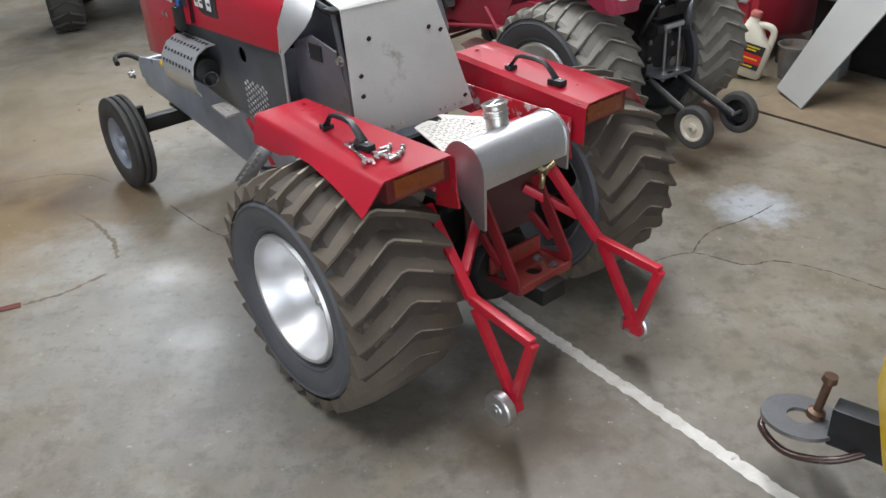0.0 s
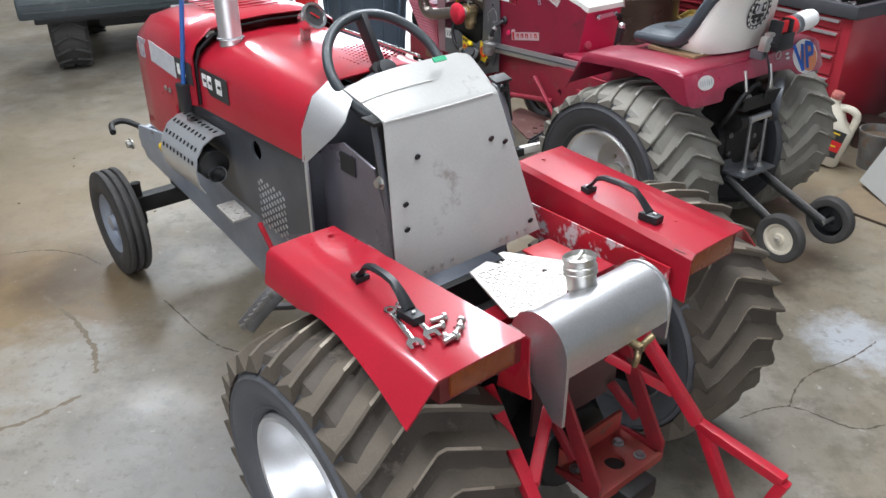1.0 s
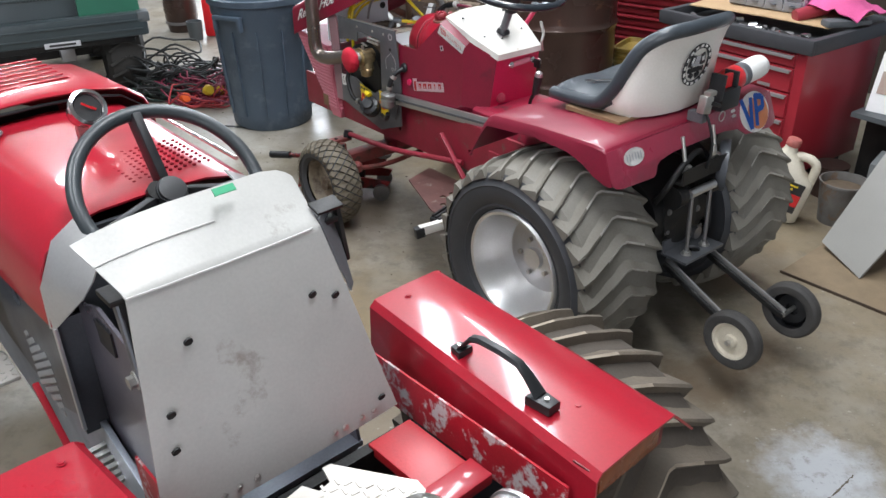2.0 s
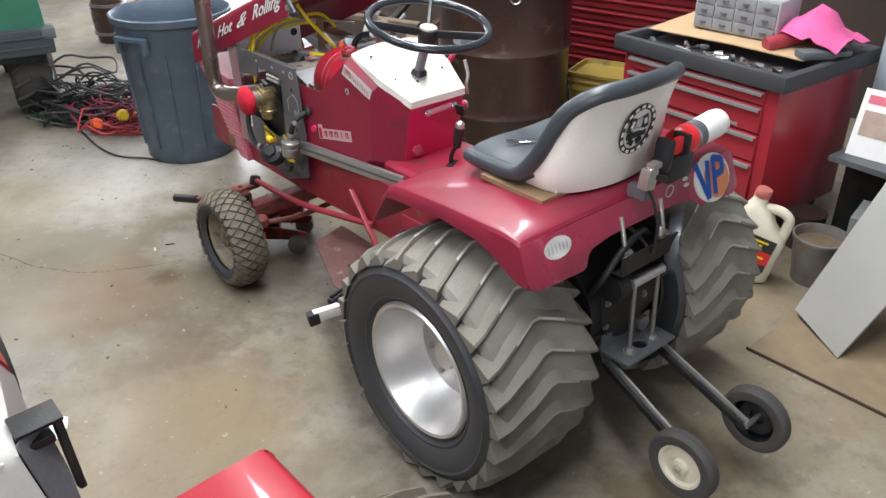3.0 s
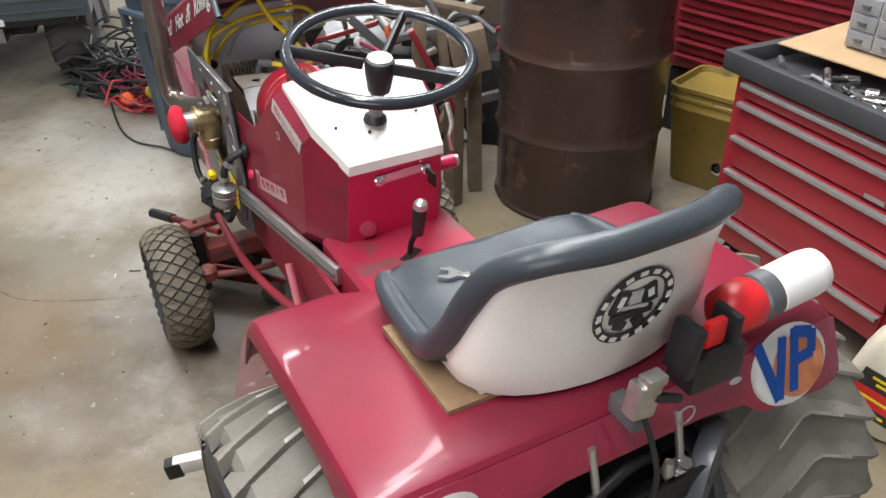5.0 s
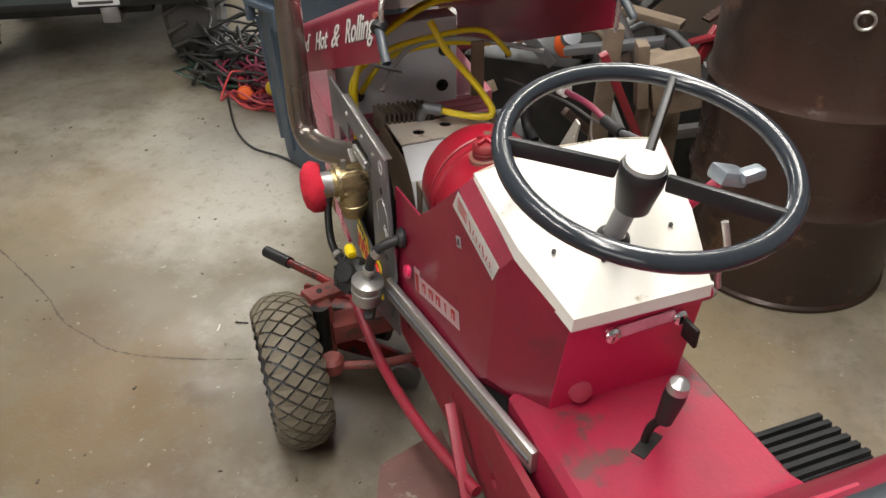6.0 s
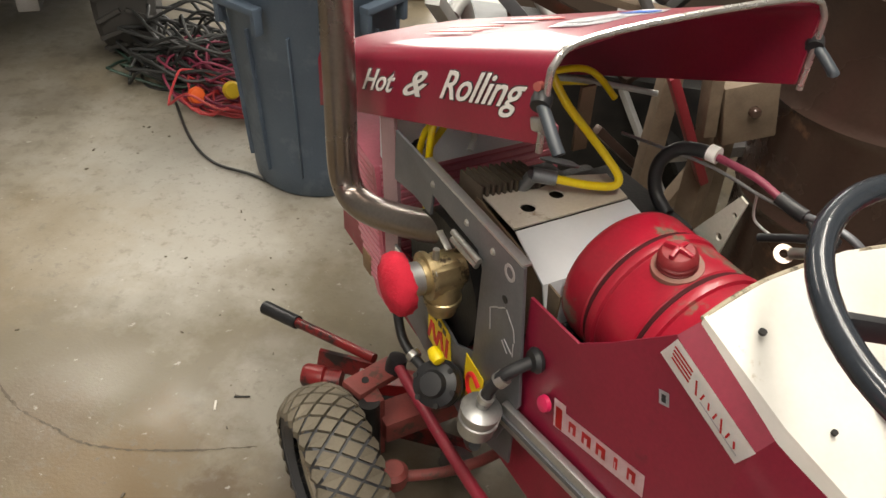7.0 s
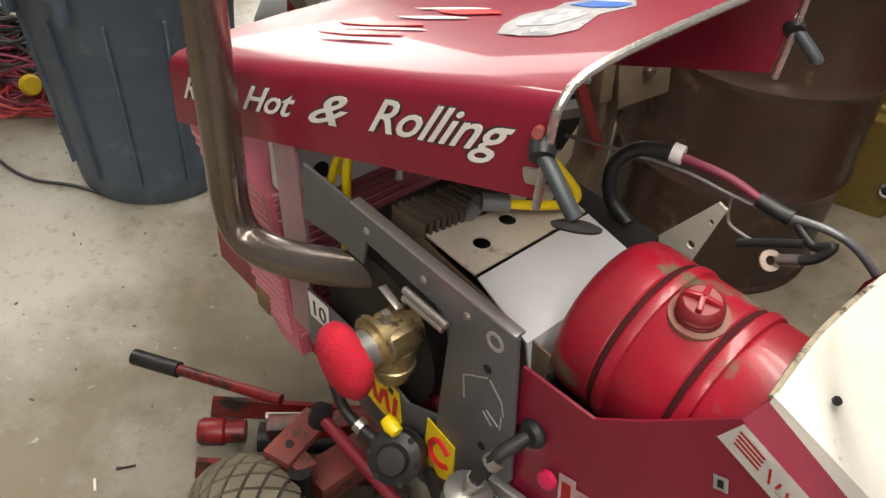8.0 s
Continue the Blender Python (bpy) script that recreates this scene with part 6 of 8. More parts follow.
rnd = random.Random(3)
for v in foam.verts:
    d_ = (v.co - Vector((-0.300, 1.322, 0.688))).length
    if d_ > 0.035:
        v.co += Vector((rnd.uniform(-1, 1), rnd.uniform(-1, 1), rnd.uniform(-1, 1))) * 0.0022
part("foam_filter", foam, FOAM, cb, "frayed red foam air filter sock", 60)
# coil, pump, filter in front of the plate
cl = part("fuel_pump", lathe(B(), [(0, -0.04), (0.022, -0.04), (0.024, -0.028), (0.036, -0.022), (0.038, -0.004), (0.034, 0), (0.038, 0.004), (0.036, 0.018), (0.022, 0.024), (0.018, 0.034), (0, 0.035)], (-0.252, 1.278, 0.505), (-0.5, -0.3, 0.5), 24), BLACK, MT, "black round fuel pump")
for k in range(6):
    a = k * 1.047
    m_ = frame_at((-0.252, 1.278, 0.505), (-0.5, -0.3, 0.5))
    part("pump_screw", cyl(B(), m_ @ Vector((0.033 * math.cos(a), 0.033 * math.sin(a), 0.010)), m_ @ Vector((0.033 * math.cos(a), 0.033 * math.sin(a), 0.022)), 0.0045, seg=8), IRON, cl)
part("pump_hose", tube(B(), [(-0.262, 1.31, 0.51), (-0.272, 1.37, 0.53), (-0.262, 1.41, 0.60), (-0.245, 1.37, 0.65)], 0.008), BLACK, cl)
part("hose_clip", cyl(B(), (-0.266, 1.333, 0.516), (-0.268, 1.343, 0.519), 0.0115), ZINC, cl)
part("yellow_boot", lathe(B(), [(0, -0.015), (0.009, -0.012), (0.0115, 0), (0.009, 0.012), (0, 0.015)], (-0.252, 1.292, 0.553), (0, 1, 0.2), 16), YEL_W, cl)
CAN = surf("dull_steel_can", (0.42, 0.42, 0.41), (0.28, 0.28, 0.27), 0.34, 0.75, scale=14)
fl = part("fuel_filter", lathe(B(), [(0, -0.032), (0.018, -0.031), (0.026, -0.022), (0.026, -0.004), (0.0285, -0.003), (0.0285, 0.003), (0.026, 0.004), (0.026, 0.014), (0.029, 0.016), (0.029, 0.022), (0.022, 0.026), (0.009, 0.028), (0.009, 0.042), (0, 0.043)], (-0.258, 1.150, 0.565), (0.1, -0.1, 1), 28), CAN, MT, "dull metal canister fuel filter")
part("filter_hose", tube(B(), [(-0.254, 1.146, 0.600), (-0.25, 1.14, 0.632), (-0.235, 1.13, 0.662), (-0.20, 1.12, 0.68)], 0.0088), BLACK, fl)
for p0, p1 in (((-0.2535, 1.1455, 0.606), (-0.252, 1.143, 0.616)), ((-0.243, 1.135, 0.646), (-0.236, 1.131, 0.656))):
    part("hose_collar", cyl(B(), p0, p1, 0.0115), ZINC, fl)
part("bulkhead_nut", lathe(B(), [(0.017, 0), (0.018, 0.005), (0.014, 0.011), (0, 0.012)], (-0.196, 1.118, 0.682), (-1, 0.1, 0.1), 18), BLACK, fl)
part("red_reflector", lathe(B(), [(0.012, 0), (0.011, 0.006), (0, 0.009)], (-0.2, 1.085, 0.635), (-1, 0, 0.2), 18), CRIMSON, MT)
part("hose_low", tube(B(), [(-0.26, 1.15, 0.51), (-0.25, 1.18, 0.48), (-0.22, 1.25, 0.47)], 0.009), BLACK, fl)

# exhaust
part("exhaust_pipe", tube(B(), [(-0.15, 1.40, 0.685), (-0.185, 1.46, 0.662), (-0.222, 1.54, 0.64), (-0.243, 1.597, 0.632), (-0.254, 1.632, 0.645), (-0.258, 1.648, 0.69), (-0.258, 1.647, 0.80), (-0.258, 1.647, 1.0), (-0.258, 1.647, 1.25), (-0.258, 1.647, 1.6)], 0.0268, 20, 6), EXH, MT, "heat-browned upright exhaust pipe")

# tilted hood
def hood_row(y, z, half, dep, cr=0.012):
    return [(-half, y + dep * 0.03, z - dep), (-half, y, z - 0.022), (-half + 0.006, y, z - 0.008), (-half + 0.02, y, z), (-half * 0.5, y, z + cr * 0.8), (0, y, z + cr), (half * 0.5, y, z + cr * 0.8), (half - 0.02, y, z), (half - 0.006, y, z - 0.008), (half, y, z - 0.022), (half, y + dep * 0.03, z - dep)]


bm = B()
rows = []
for k in range(9):
    t = k / 8
    rows.append(hood_row(1.172 + 0.732 * t, 1.080 - 0.291 * t, 0.198 + 0.008 * t, 0.112 + 0.01 * t))
skin(bm, rows, 0.004)
hood2 = part("tilted_hood", bm, surf("polished_maroon_paint", (0.24, 0.007, 0.031), (0.19, 0.006, 0.025), 0.42, scale=5, coat=0.3, bump=0.03, spec=0.35), MT, "glossy maroon hood tilted up, lettered in white")
tr = [(-0.2, 1.170, 0.962), (-0.2, 1.168, 1.045), (-0.194, 1.168, 1.068), (-0.17, 1.168, 1.086), (-0.08, 1.168, 1.093), (0.08, 1.168, 1.093), (0.17, 1.168, 1.086), (0.194, 1.168, 1.068), (0.2, 1.168, 1.045), (0.2, 1.170, 0.962)]
part("edge_trim", tube(B(), tr, 0.0042, 8, 3), surf("silver_trim", (0.6, 0.59, 0.57), (0.46, 0.44, 0.41), 0.28, 0.85, scale=30, bump=0.02), hood2, "silver trim along the hood edge")
# lettering on both hood sides
sl_a = math.atan2(-0.291, 0.732)
SLANT = Matrix(((0, 0, -1, 0), (-1, 0, 0, 0), (0, 1, 0, 0), (0, 0, 0, 1)))


SIDE_Y = [1.172 + 0.732 * k / 8 for k in range(9)]
SIDE_X = [min(v.co.x for v in hood2.data.vertices if abs(v.co.y - y_) < 0.012) for y_ in SIDE_Y]


def hood_word(text, y, z, width, cap, x=-0.2068):
    """One slanted word on the hood side: white strokes on a fine black outline."""
    for mat, lift, bold, label in ((STICK_K, 0.0, 0.0019, "black outline of a word"), (STICK_W, 0.0008, 0.0005, "white slanted word")):
        ob = lettering(text, cap / 0.73, Matrix(), mat, hood2, shear=0.85, label=label, bold=bold, name="hood_word")
        xs = [v.co.x for v in ob.data.vertices]
        k = (width + 2 * bold) / (max(xs) - min(xs))
        m = Matrix.Translation((x - lift, y, z)) @ SLANT @ Matrix.Rotation(-sl_a, 4, "Z") @ Matrix.Diagonal((k, 1, 1, 1)) @ Matrix.Translation((-min(xs) - bold, 0, 0))
        ob.data.transform(m)
        for v in ob.data.vertices:
            v.co.x += float(np.interp(v.co.y, SIDE_Y, SIDE_X)) - 0.0004 - x
        tagged(ob, kind="stuff")


hood_word("Red", 1.862, 0.735, 0.150, 0.036)
hood_word("Hot", 1.682, 0.806, 0.148, 0.036)
hood_word("&", 1.522, 0.869, 0.094, 0.040)
hood_word("Rolling", 1.408, 0.917, 0.226, 0.040)


def hood_shape(pts, mat, name, lift=0.0, label=""):
    """A cut decal on the hood's crown, its outline given as (u across, v along)."""
    b2 = B()
    b2.faces.new([b2.verts.new((u, 1.172 + v * math.cos(sl_a), 1.080 + v * math.sin(sl_a) + 0.0134 - 0.022 * abs(u) + lift)) for u, v in pts])
    bmesh.ops.triangulate(b2, faces=b2.faces[:])
    bmesh.ops.solidify(b2, geom=b2.faces[:], thickness=0.0006)
    return part(name, b2, mat, hood2, label, 0)


SILVER_D = surf("silver_decal_edge", (0.6, 0.6, 0.62), (0.28, 0.28, 0.31), 0.3, 0.3, scale=40, bump=0.0)
EAGLE = surf("silver_crest_decal", (0.62, 0.62, 0.64), (0.2, 0.2, 0.24), 0.35, scale=55, bump=0.0)
hood_shape([(-0.085, 0.115), (-0.062, 0.10), (-0.045, 0.128), (-0.005, 0.118), (0.03, 0.10), (0.062, 0.125), (0.075, 0.175), (0.05, 0.215), (0.02, 0.205), (-0.01, 0.225), (-0.05, 0.215), (-0.07, 0.185), (-0.055, 0.165), (-0.088, 0.155), (-0.06, 0.14)], SILVER_D, "crest_decal", 0.0, "silver cut-out crest decal")
hood_shape([(-0.05, 0.142), (-0.005, 0.13), (0.012, 0.16), (0.0, 0.195), (-0.045, 0.2), (-0.058, 0.185)], EAGLE, "crest_body", 0.0012)
hood_shape([(0.02, 0.115), (0.036, 0.11), (0.056, 0.165), (0.035, 0.195), (0.022, 0.16)], STICK_B, "crest_band", 0.0012)
hood_shape([(0.042, 0.125), (0.056, 0.135), (0.067, 0.172), (0.054, 0.19)], STICK_G, "crest_band", 0.0014)
for k, (u0, v0, v1, w_, mt) in enumerate(((-0.12, 0.32, 0.50, 0.008, STICK_W), (-0.1, 0.33, 0.54, 0.016, STICK_R), (-0.078, 0.31, 0.5, 0.007, STICK_W), (-0.06, 0.34, 0.55, 0.018, STICK_R), (-0.03, 0.29, 0.45, 0.012, STICK_G), (-0.008, 0.26, 0.40, 0.022, STICK_R), (0.014, 0.30, 0.46, 0.010, STICK_W))):
    hood_shape([(u0, v0), (u0 + w_ * 0.6, v0 + 0.02), (u0 + w_, (v0 + v1) / 2), (u0 + w_ * 0.8, v1), (u0 + 0.2 * w_, v1 - 0.03), (u0 - 0.2 * w_, (v0 + v1) / 2)], mt, "stripe_decal", 0.0002 * k)
# rubber hood latches
for s in (-1, 1):
    la = part("hood_latch", lathe(B(), [(0, -0.009), (0.011, -0.008), (0.012, 0.0), (0.011, 0.008), (0, 0.009)], (s * 0.203, 1.172, 1.024), (0.5, 0.5, 0.3), 16), BLACK, hood2, "black rubber hood latch")
    fy, fz = (1.122, 0.986) if s < 0 else (1.14, 1.0)
    part("latch_strap", tube(B(), [(s * 0.204, 1.170, 1.022), (s * 0.206, 1.152, 1.010), (s * 0.208, 1.136, 0.998), (s * 0.208, fy, fz)], 0.0072, 10), surf("grey_rubber_strap", (0.045, 0.055, 0.066), (0.03, 0.036, 0.043), 0.4, scale=20), la)
    if s > 0:
        continue
    part("latch_foot", lathe(B(), [(0, -0.003), (0.021, -0.002), (0.022, 0.0), (0.014, 0.003), (0, 0.004)], (s * 0.208, fy - 0.003, fz - 0.006), (0.35, 0.3, 0.9), 20), BLACK, la)
    part("latch_hook", bar(B(), (s * 0.201, 1.182, 1.0), (s * 0.201, 1.176, 0.985), 0.006, 0.02), ALU, la)
    part("latch_rivet", cyl(B(), (s * 0.200, 1.18, 1.038), (s * 0.208, 1.176, 1.04), 0.005), surf("rusty_rivet", (0.3, 0.06, 0.05), (0.2, 0.05, 0.04), 0.5), la)

# front grille housing in ribbed salmon pink, radiator box, lamp plates
gr = part("grille_housing", bevelled(loft(B(), [[(-0.19, 1.60, 0.36), (0.19, 1.60, 0.36), (0.19, 1.665, 0.36), (-0.19, 1.665, 0.36)], [(-0.195, 1.66, 0.66), (0.195, 1.66, 0.66), (0.195, 1.905, 0.69), (-0.195, 1.905, 0.69)]]), 0.01), PINK, MT, "salmon pink front housing")
PINK_R = surf("pale_pink_rib", (0.66, 0.24, 0.3), (0.56, 0.18, 0.24), 0.38, scale=8, bump=0.02)
for k in range(19):
    z_ = 0.40 + k * 0.0142
    part("grille_rib", bar(B(), (-0.194, 1.612 + (z_ - 0.36) * 0.21, z_), (-0.1965, 1.66 + (z_ - 0.36) * 0.74, z_ + 0.006), 0.003, 0.009, 0.001), PINK_R, gr)
    part("grille_rib", bar(B(), (-0.185, 1.601 + (z_ - 0.36) * 0.2, z_), (0.185, 1.601 + (z_ - 0.36) * 0.2, z_), 0.0075, 0.010, 0.0015), PINK_R, gr)
part("radiator_box", box(B(), -0.05, 1.63, 0.775, 0.27, 0.06, 0.19, bevel=0.005), surf("pale_blue_grey_box", (0.78, 0.79, 0.83), (0.7, 0.71, 0.75), 0.4, scale=6), MT, "pale grey box behind the grille")
for x_, z_ in ((0.055, 0.80), (-0.14, 0.725), (0.05, 0.72)):
    bolt(MT, (x_, 1.60, z_), (0, -1, 0), 0.009, 0.010, BLACK)
part("wiring_box", box(B(), 0.058, 1.42, 0.825, 0.026, 0.006, 0.11), surf("brown_board", (0.2, 0.13, 0.08), (0.14, 0.09, 0.06), 0.6), MT)
# seat
SEAT_PATH = [(0.402, 0.757, 0, 0.165), (0.398, 0.774, 0, 0.185), (0.365, 0.787, 0, 0.198), (0.28, 0.783, 0.004, 0.205), (0.18, 0.779, 0.014, 0.207), (0.128, 0.786, 0.04, 0.205), (0.100, 0.815, 0.066, 0.192), (0.08, 0.87, 0.064, 0.174), (0.064, 0.93, 0.05, 0.152), (0.048, 0.965, 0.03, 0.128), (0.03, 0.988, 0.012, 0.105)]
secs = []
for i, (y_, z_, lift, half) in enumerate(SEAT_PATH):
    a, b = SEAT_PATH[max(i - 1, 0)], SEAT_PATH[min(i + 1, len(SEAT_PATH) - 1)]
    d = Vector((0, b[0] - a[0], b[1] - a[1])).normalized()
    nr = Vector((0, d.z, -d.y))
    ring = []
    for k in range(-8, 9):
        u = k / 8
        pad = 0.008 * math.sin(abs(u) * math.pi) if 2 <= i <= 5 else 0.0
        edge = -0.014 * max(0, abs(u) - 0.8) / 0.2
        ring.append(Vector((half * u, y_, z_)) + nr * (lift * abs(u) ** 3.5 + pad + edge))
    for k in range(8, -9, -1):
        u = k / 8
        ring.append(Vector((half * u * 0.985, y_, z_)) + nr * (lift * abs(u) ** 3.5 - (0.03 if i < 6 else 0.018 if i < 7 else 0.008) - (0.004 if abs(u) > 0.7 and i < 6 else 0)))
    secs.append(ring)
seat = part("seat_cushion", loft(B(), secs), VINYL, MT, "slate grey vinyl bucket seat cushion", 60)
shell_rows = []
for z, g_ in ((0.750, 0.90), (0.765, 0.97), (0.80, 1.0), (0.85, 0.97), (0.90, 0.93), (0.945, 0.87), (0.975, 0.79), (0.992, 0.70)):
    row = []
    back = 0.045 - (z - 0.75) * 0.17
    fwd = float(np.interp(z, (0.75, 0.765, 0.795, 0.84, 0.90, 0.955, 0.99), (0.25, 0.23, 0.16, 0.126, 0.099, 0.073, 0.04)))
    for k in range(25):
        u = -1 + k / 12
        q = max(-1.0, min(1.0, u / 0.62))
        deep = 0.085 * min(1.0, max(0.25, 1 - (z - 0.92) / 0.09))
        x_, y_ = 0.205 * g_ * math.sin(q * 1.5708), back + deep * (1 - math.cos(q * 1.5708))
        if abs(u) > 0.62:
            y_ += (max(fwd, back + deep + 0.001) - back - deep) * (abs(u) - 0.62) / 0.38
        row.append((x_, y_, z))
    shell_rows.append(row)
shell = part("seat_shell", skin(B(), shell_rows, 0.006), SEAT_W, MT, "off-white moulded seat shell", 60)
roll = [(-0.178, 0.385, 0.757), (-0.193, 0.34, 0.764), (-0.203, 0.26, 0.77), (-0.208, 0.2, 0.777), (-0.21, 0.168, 0.795), (-0.203, 0.134, 0.84), (-0.192, 0.106, 0.90), (-0.174, 0.078, 0.95), (-0.138, 0.034, 0.986), (-0.07, 0.006, 0.997), (0, 0.0, 1.0)]
part("seat_roll", tube(B(), roll + [(-p[0], p[1], p[2]) for p in roll[-2::-1]], 0.0195, 12, 5), VINYL, MT, "rolled vinyl edge of the seat")
part("shell_base", box(B(), 0, 0.24, 0.756, 0.36, 0.29, 0.012, bevel=0.005), SEAT_W, MT)
part("seat_board", box(B(), -0.03, 0.19, 0.7455, 0.40, 0.20, 0.012), WOOD, MT, "bare plywood spacer under the seat")
# round emblem on the shell's back: ring, inner shapes
bm = B()
for r0, r1 in ((0.048, 0.061),):
    lathe(bm, [(r0, 0.0), (r0, 0.0022), (r1, 0.0022), (r1, 0.0)], (-0.008, 0.0195, 0.885), (0, -1, -0.17), 36)
part("emblem_ring", bm, STICK_K, shell, "black ring emblem")
for k in range(16):
    a = 2 * math.pi * k / 16
    part("emblem_letter", box(B(), -0.008 + 0.0545 * math.cos(a), 0.0172 - 0.0091 * math.sin(a), 0.885 + 0.0545 * math.sin(a), 0.011, 0.002, 0.007, Matrix.Rotation(0.15, 4, "X") @ Matrix.Rotation(-a + 1.57, 4, "Y")), STICK_W, shell, smooth=0)
for x_, z_, w_, h_, a_, mt in ((-0.034, 0.905, 0.02, 0.035, 0.3, STICK_K), (0.012, 0.905, 0.022, 0.032, -0.3, STICK_K), (-0.011, 0.908, 0.018, 0.02, 0, STICK_G), (-0.01, 0.878, 0.066, 0.013, 0, STICK_K), (-0.012, 0.892, 0.05, 0.006, 0.2, STICK_G), (-0.024, 0.862, 0.018, 0.014, 0.5, STICK_K), (0.004, 0.862, 0.018, 0.014, -0.5, STICK_K), (-0.033, 0.908, 0.008, 0.016, 0.3, STICK_W), (0.012, 0.908, 0.009, 0.014, -0.3, STICK_W)):
    part("emblem_shape", box(B(), x_ + 0.002, 0.0190 - (z_ - 0.892) * 0.17 - (0.001 if mt is not STICK_K else 0), z_ - 0.007, w_, 0.003, h_, Matrix.Rotation(0.15, 4, "X") @ Matrix.Rotation(a_, 4, "Y")), mt, shell, smooth=0)
# rear hitch and wheelie bars
fd = part("final_drive", bevelled(cyl(box(B(), 0, 0.16, 0.40, 0.22, 0.18, 0.26), (-0.13, 0.13, 0.42), (0.13, 0.13, 0.42), 0.13, seg=32), 0.008), IRON, MT, "oily black final drive housing")
part("rear_cover", lathe(B(), [(0, 0.012), (0.05, 0.012), (0.07, 0.006), (0.085, 0.004), (0.09, -0.01)], (-0.01, 0.0, 0.43), (0, -1, 0.1), 28), IRON, fd)
for k in range(7):
    a = 2 * math.pi * k / 7
    bolt(fd, (-0.01 + 0.077 * math.cos(a), -0.005, 0.43 + 0.077 * math.sin(a)), (0, -1, 0.1), 0.007, 0.006, STEEL)
part("hydraulic_pipe", tube(B(), [(-0.12, 0.02, 0.5), (-0.13, -0.02, 0.56), (-0.08, -0.03, 0.62), (0.0, -0.02, 0.64), (0.06, 0.0, 0.60)], 0.009), IRON, fd)
part("drain_boss", cyl(B(), (0.05, -0.005, 0.36), (0.05, -0.03, 0.36), 0.02), STEEL, fd)
part("lift_cover", lathe(B(), [(0, 0), (0.07, 0.0), (0.078, 0.012), (0.078, 0.03), (0, 0.03)], (0.13, -0.01, 0.56), (0.6, -1, 0), 28), DARK_PL, MT)
for x_ in (-0.08, 0.08):
    part("lift_arm", lathe(B(), [(0, -0.02), (0.035, -0.02), (0.035, 0.02), (0, 0.02)], (x_, -0.02, 0.52), (1, 0, 0), 20), IRON, MT)
hp = part("hitch_plate", plate(B(), [(-0.095, -0.095), (0.095, -0.095), (0.095, -0.01), (-0.095, -0.01)], "z", 0.33, 0.008, holes=[(0.0, -0.055, 0.02)]), GREY_PL, MT, "scuffed steel hitch plate with pin hole")
part("hitch_back", box(B(), 0, -0.008, 0.35, 0.19, 0.006, 0.045), GREY_PL, hp)
for x_ in (-0.045, 0.045):
    part("hitch_rod", cyl(B(), (x_, -0.06, 0.30), (x_, -0.05, 0.54), 0.0062), STEEL, hp)
    bolt(hp, (x_, -0.06, 0.334), (0, 0, 1), 0.011, 0.012)
part("hitch_top_bar", cyl(B(), (-0.06, -0.05, 0.53), (0.06, -0.05, 0.53), 0.013), ALU, hp)
part("angle_iron", box(box(B(), 0, -0.055, 0.595, 0.22, 0.006, 0.045), 0, -0.035, 0.575, 0.22, 0.045, 0.006), IRON, MT, "black angle iron across the hitch")
for x_ in (-0.07, 0.075):
    part("hanger_rod", cyl(B(), (x_, -0.04, 0.58), (x_ - 0.005, -0.012, 0.70), 0.006), ZINC, MT)
    bolt(MT, (x_, -0.035, 0.60), (0, -0.2, 1), 0.012, 0.02)
part("plumb_tip", lathe(B(), [(0, -0.02), (0.01, 0.0), (0.006, 0.02), (0, 0.02)], (0.03, -0.05, 0.635), (0, 0, 1), 12), ZINC, MT)
for s, yk in ((-1, -0.30), (1, -0.325)):
    x_ = s * 0.098
    wb = part("wheelie_bar", bar(B(), (s * 0.085, -0.02, 0.318), (x_, yk, 0.198), 0.008, 0.016), ALU, MT, "bare flat wheelie bar")
    part("bar_side", bar(B(), (s * 0.085, -0.02, 0.301), (x_, yk, 0.181), 0.026, 0.017), IRON, wb)
    xw = x_ + s * 0.035
    part("roller_tyre", lathe(B(), [(0.056, -0.016), (0.066, -0.02), (0.08, -0.019), (0.087, -0.012), (0.088, -0.004), (0.0865, 0), (0.088, 0.004), (0.087, 0.012), (0.08, 0.019), (0.066, 0.02), (0.056, 0.016)], (xw, yk, 0.19), (1, 0, 0), 40), RUB_F, wb, "hard black rubber roller tyre")
    part("roller_disc", lathe(B(), [(0.06, -0.016), (0.062, 0.016), (0.05, 0.014), (0.045, 0.006), (0.02, 0.008), (0.018, 0.018), (0, 0.018)], (xw, yk, 0.19), (s, 0, 0), 28), CREAM if s < 0 else BLACK, wb, "cream plastic wheel disc" if s < 0 else "black wheel disc")
    part("roller_axle", cyl(B(), (x_ - s * 0.01, yk, 0.19), (xw + s * 0.03, yk, 0.19), 0.007), ZINC, wb)
# latch and kill switch on the pan
lt = part("kill_switch", box(box(B(), -0.03, -0.04, 0.79, 0.036, 0.026, 0.05, Matrix.Rotation(0.2, 4, "Y"), bevel=0.005), -0.022, -0.046, 0.822, 0.03, 0.022, 0.014, bevel=0.003), ZINC, MT, "metal kill switch with pull ring")
part("switch_foot", box(B(), -0.03, -0.02, 0.752, 0.024, 0.05, 0.03, bevel=0.003), GREY_PL, lt)
part("switch_lever", bar(B(), (-0.02, -0.05, 0.795), (0.022, -0.055, 0.778), 0.010, 0.012), BLACK, lt)
part("pull_ring", tube(B(), [(0.034 + 0.014 * math.cos(a), -0.058, 0.746 + 0.014 * math.sin(a)) for a in [k * 0.785 for k in range(8)]], 0.0016, 6, 2, True), ZINC, lt)
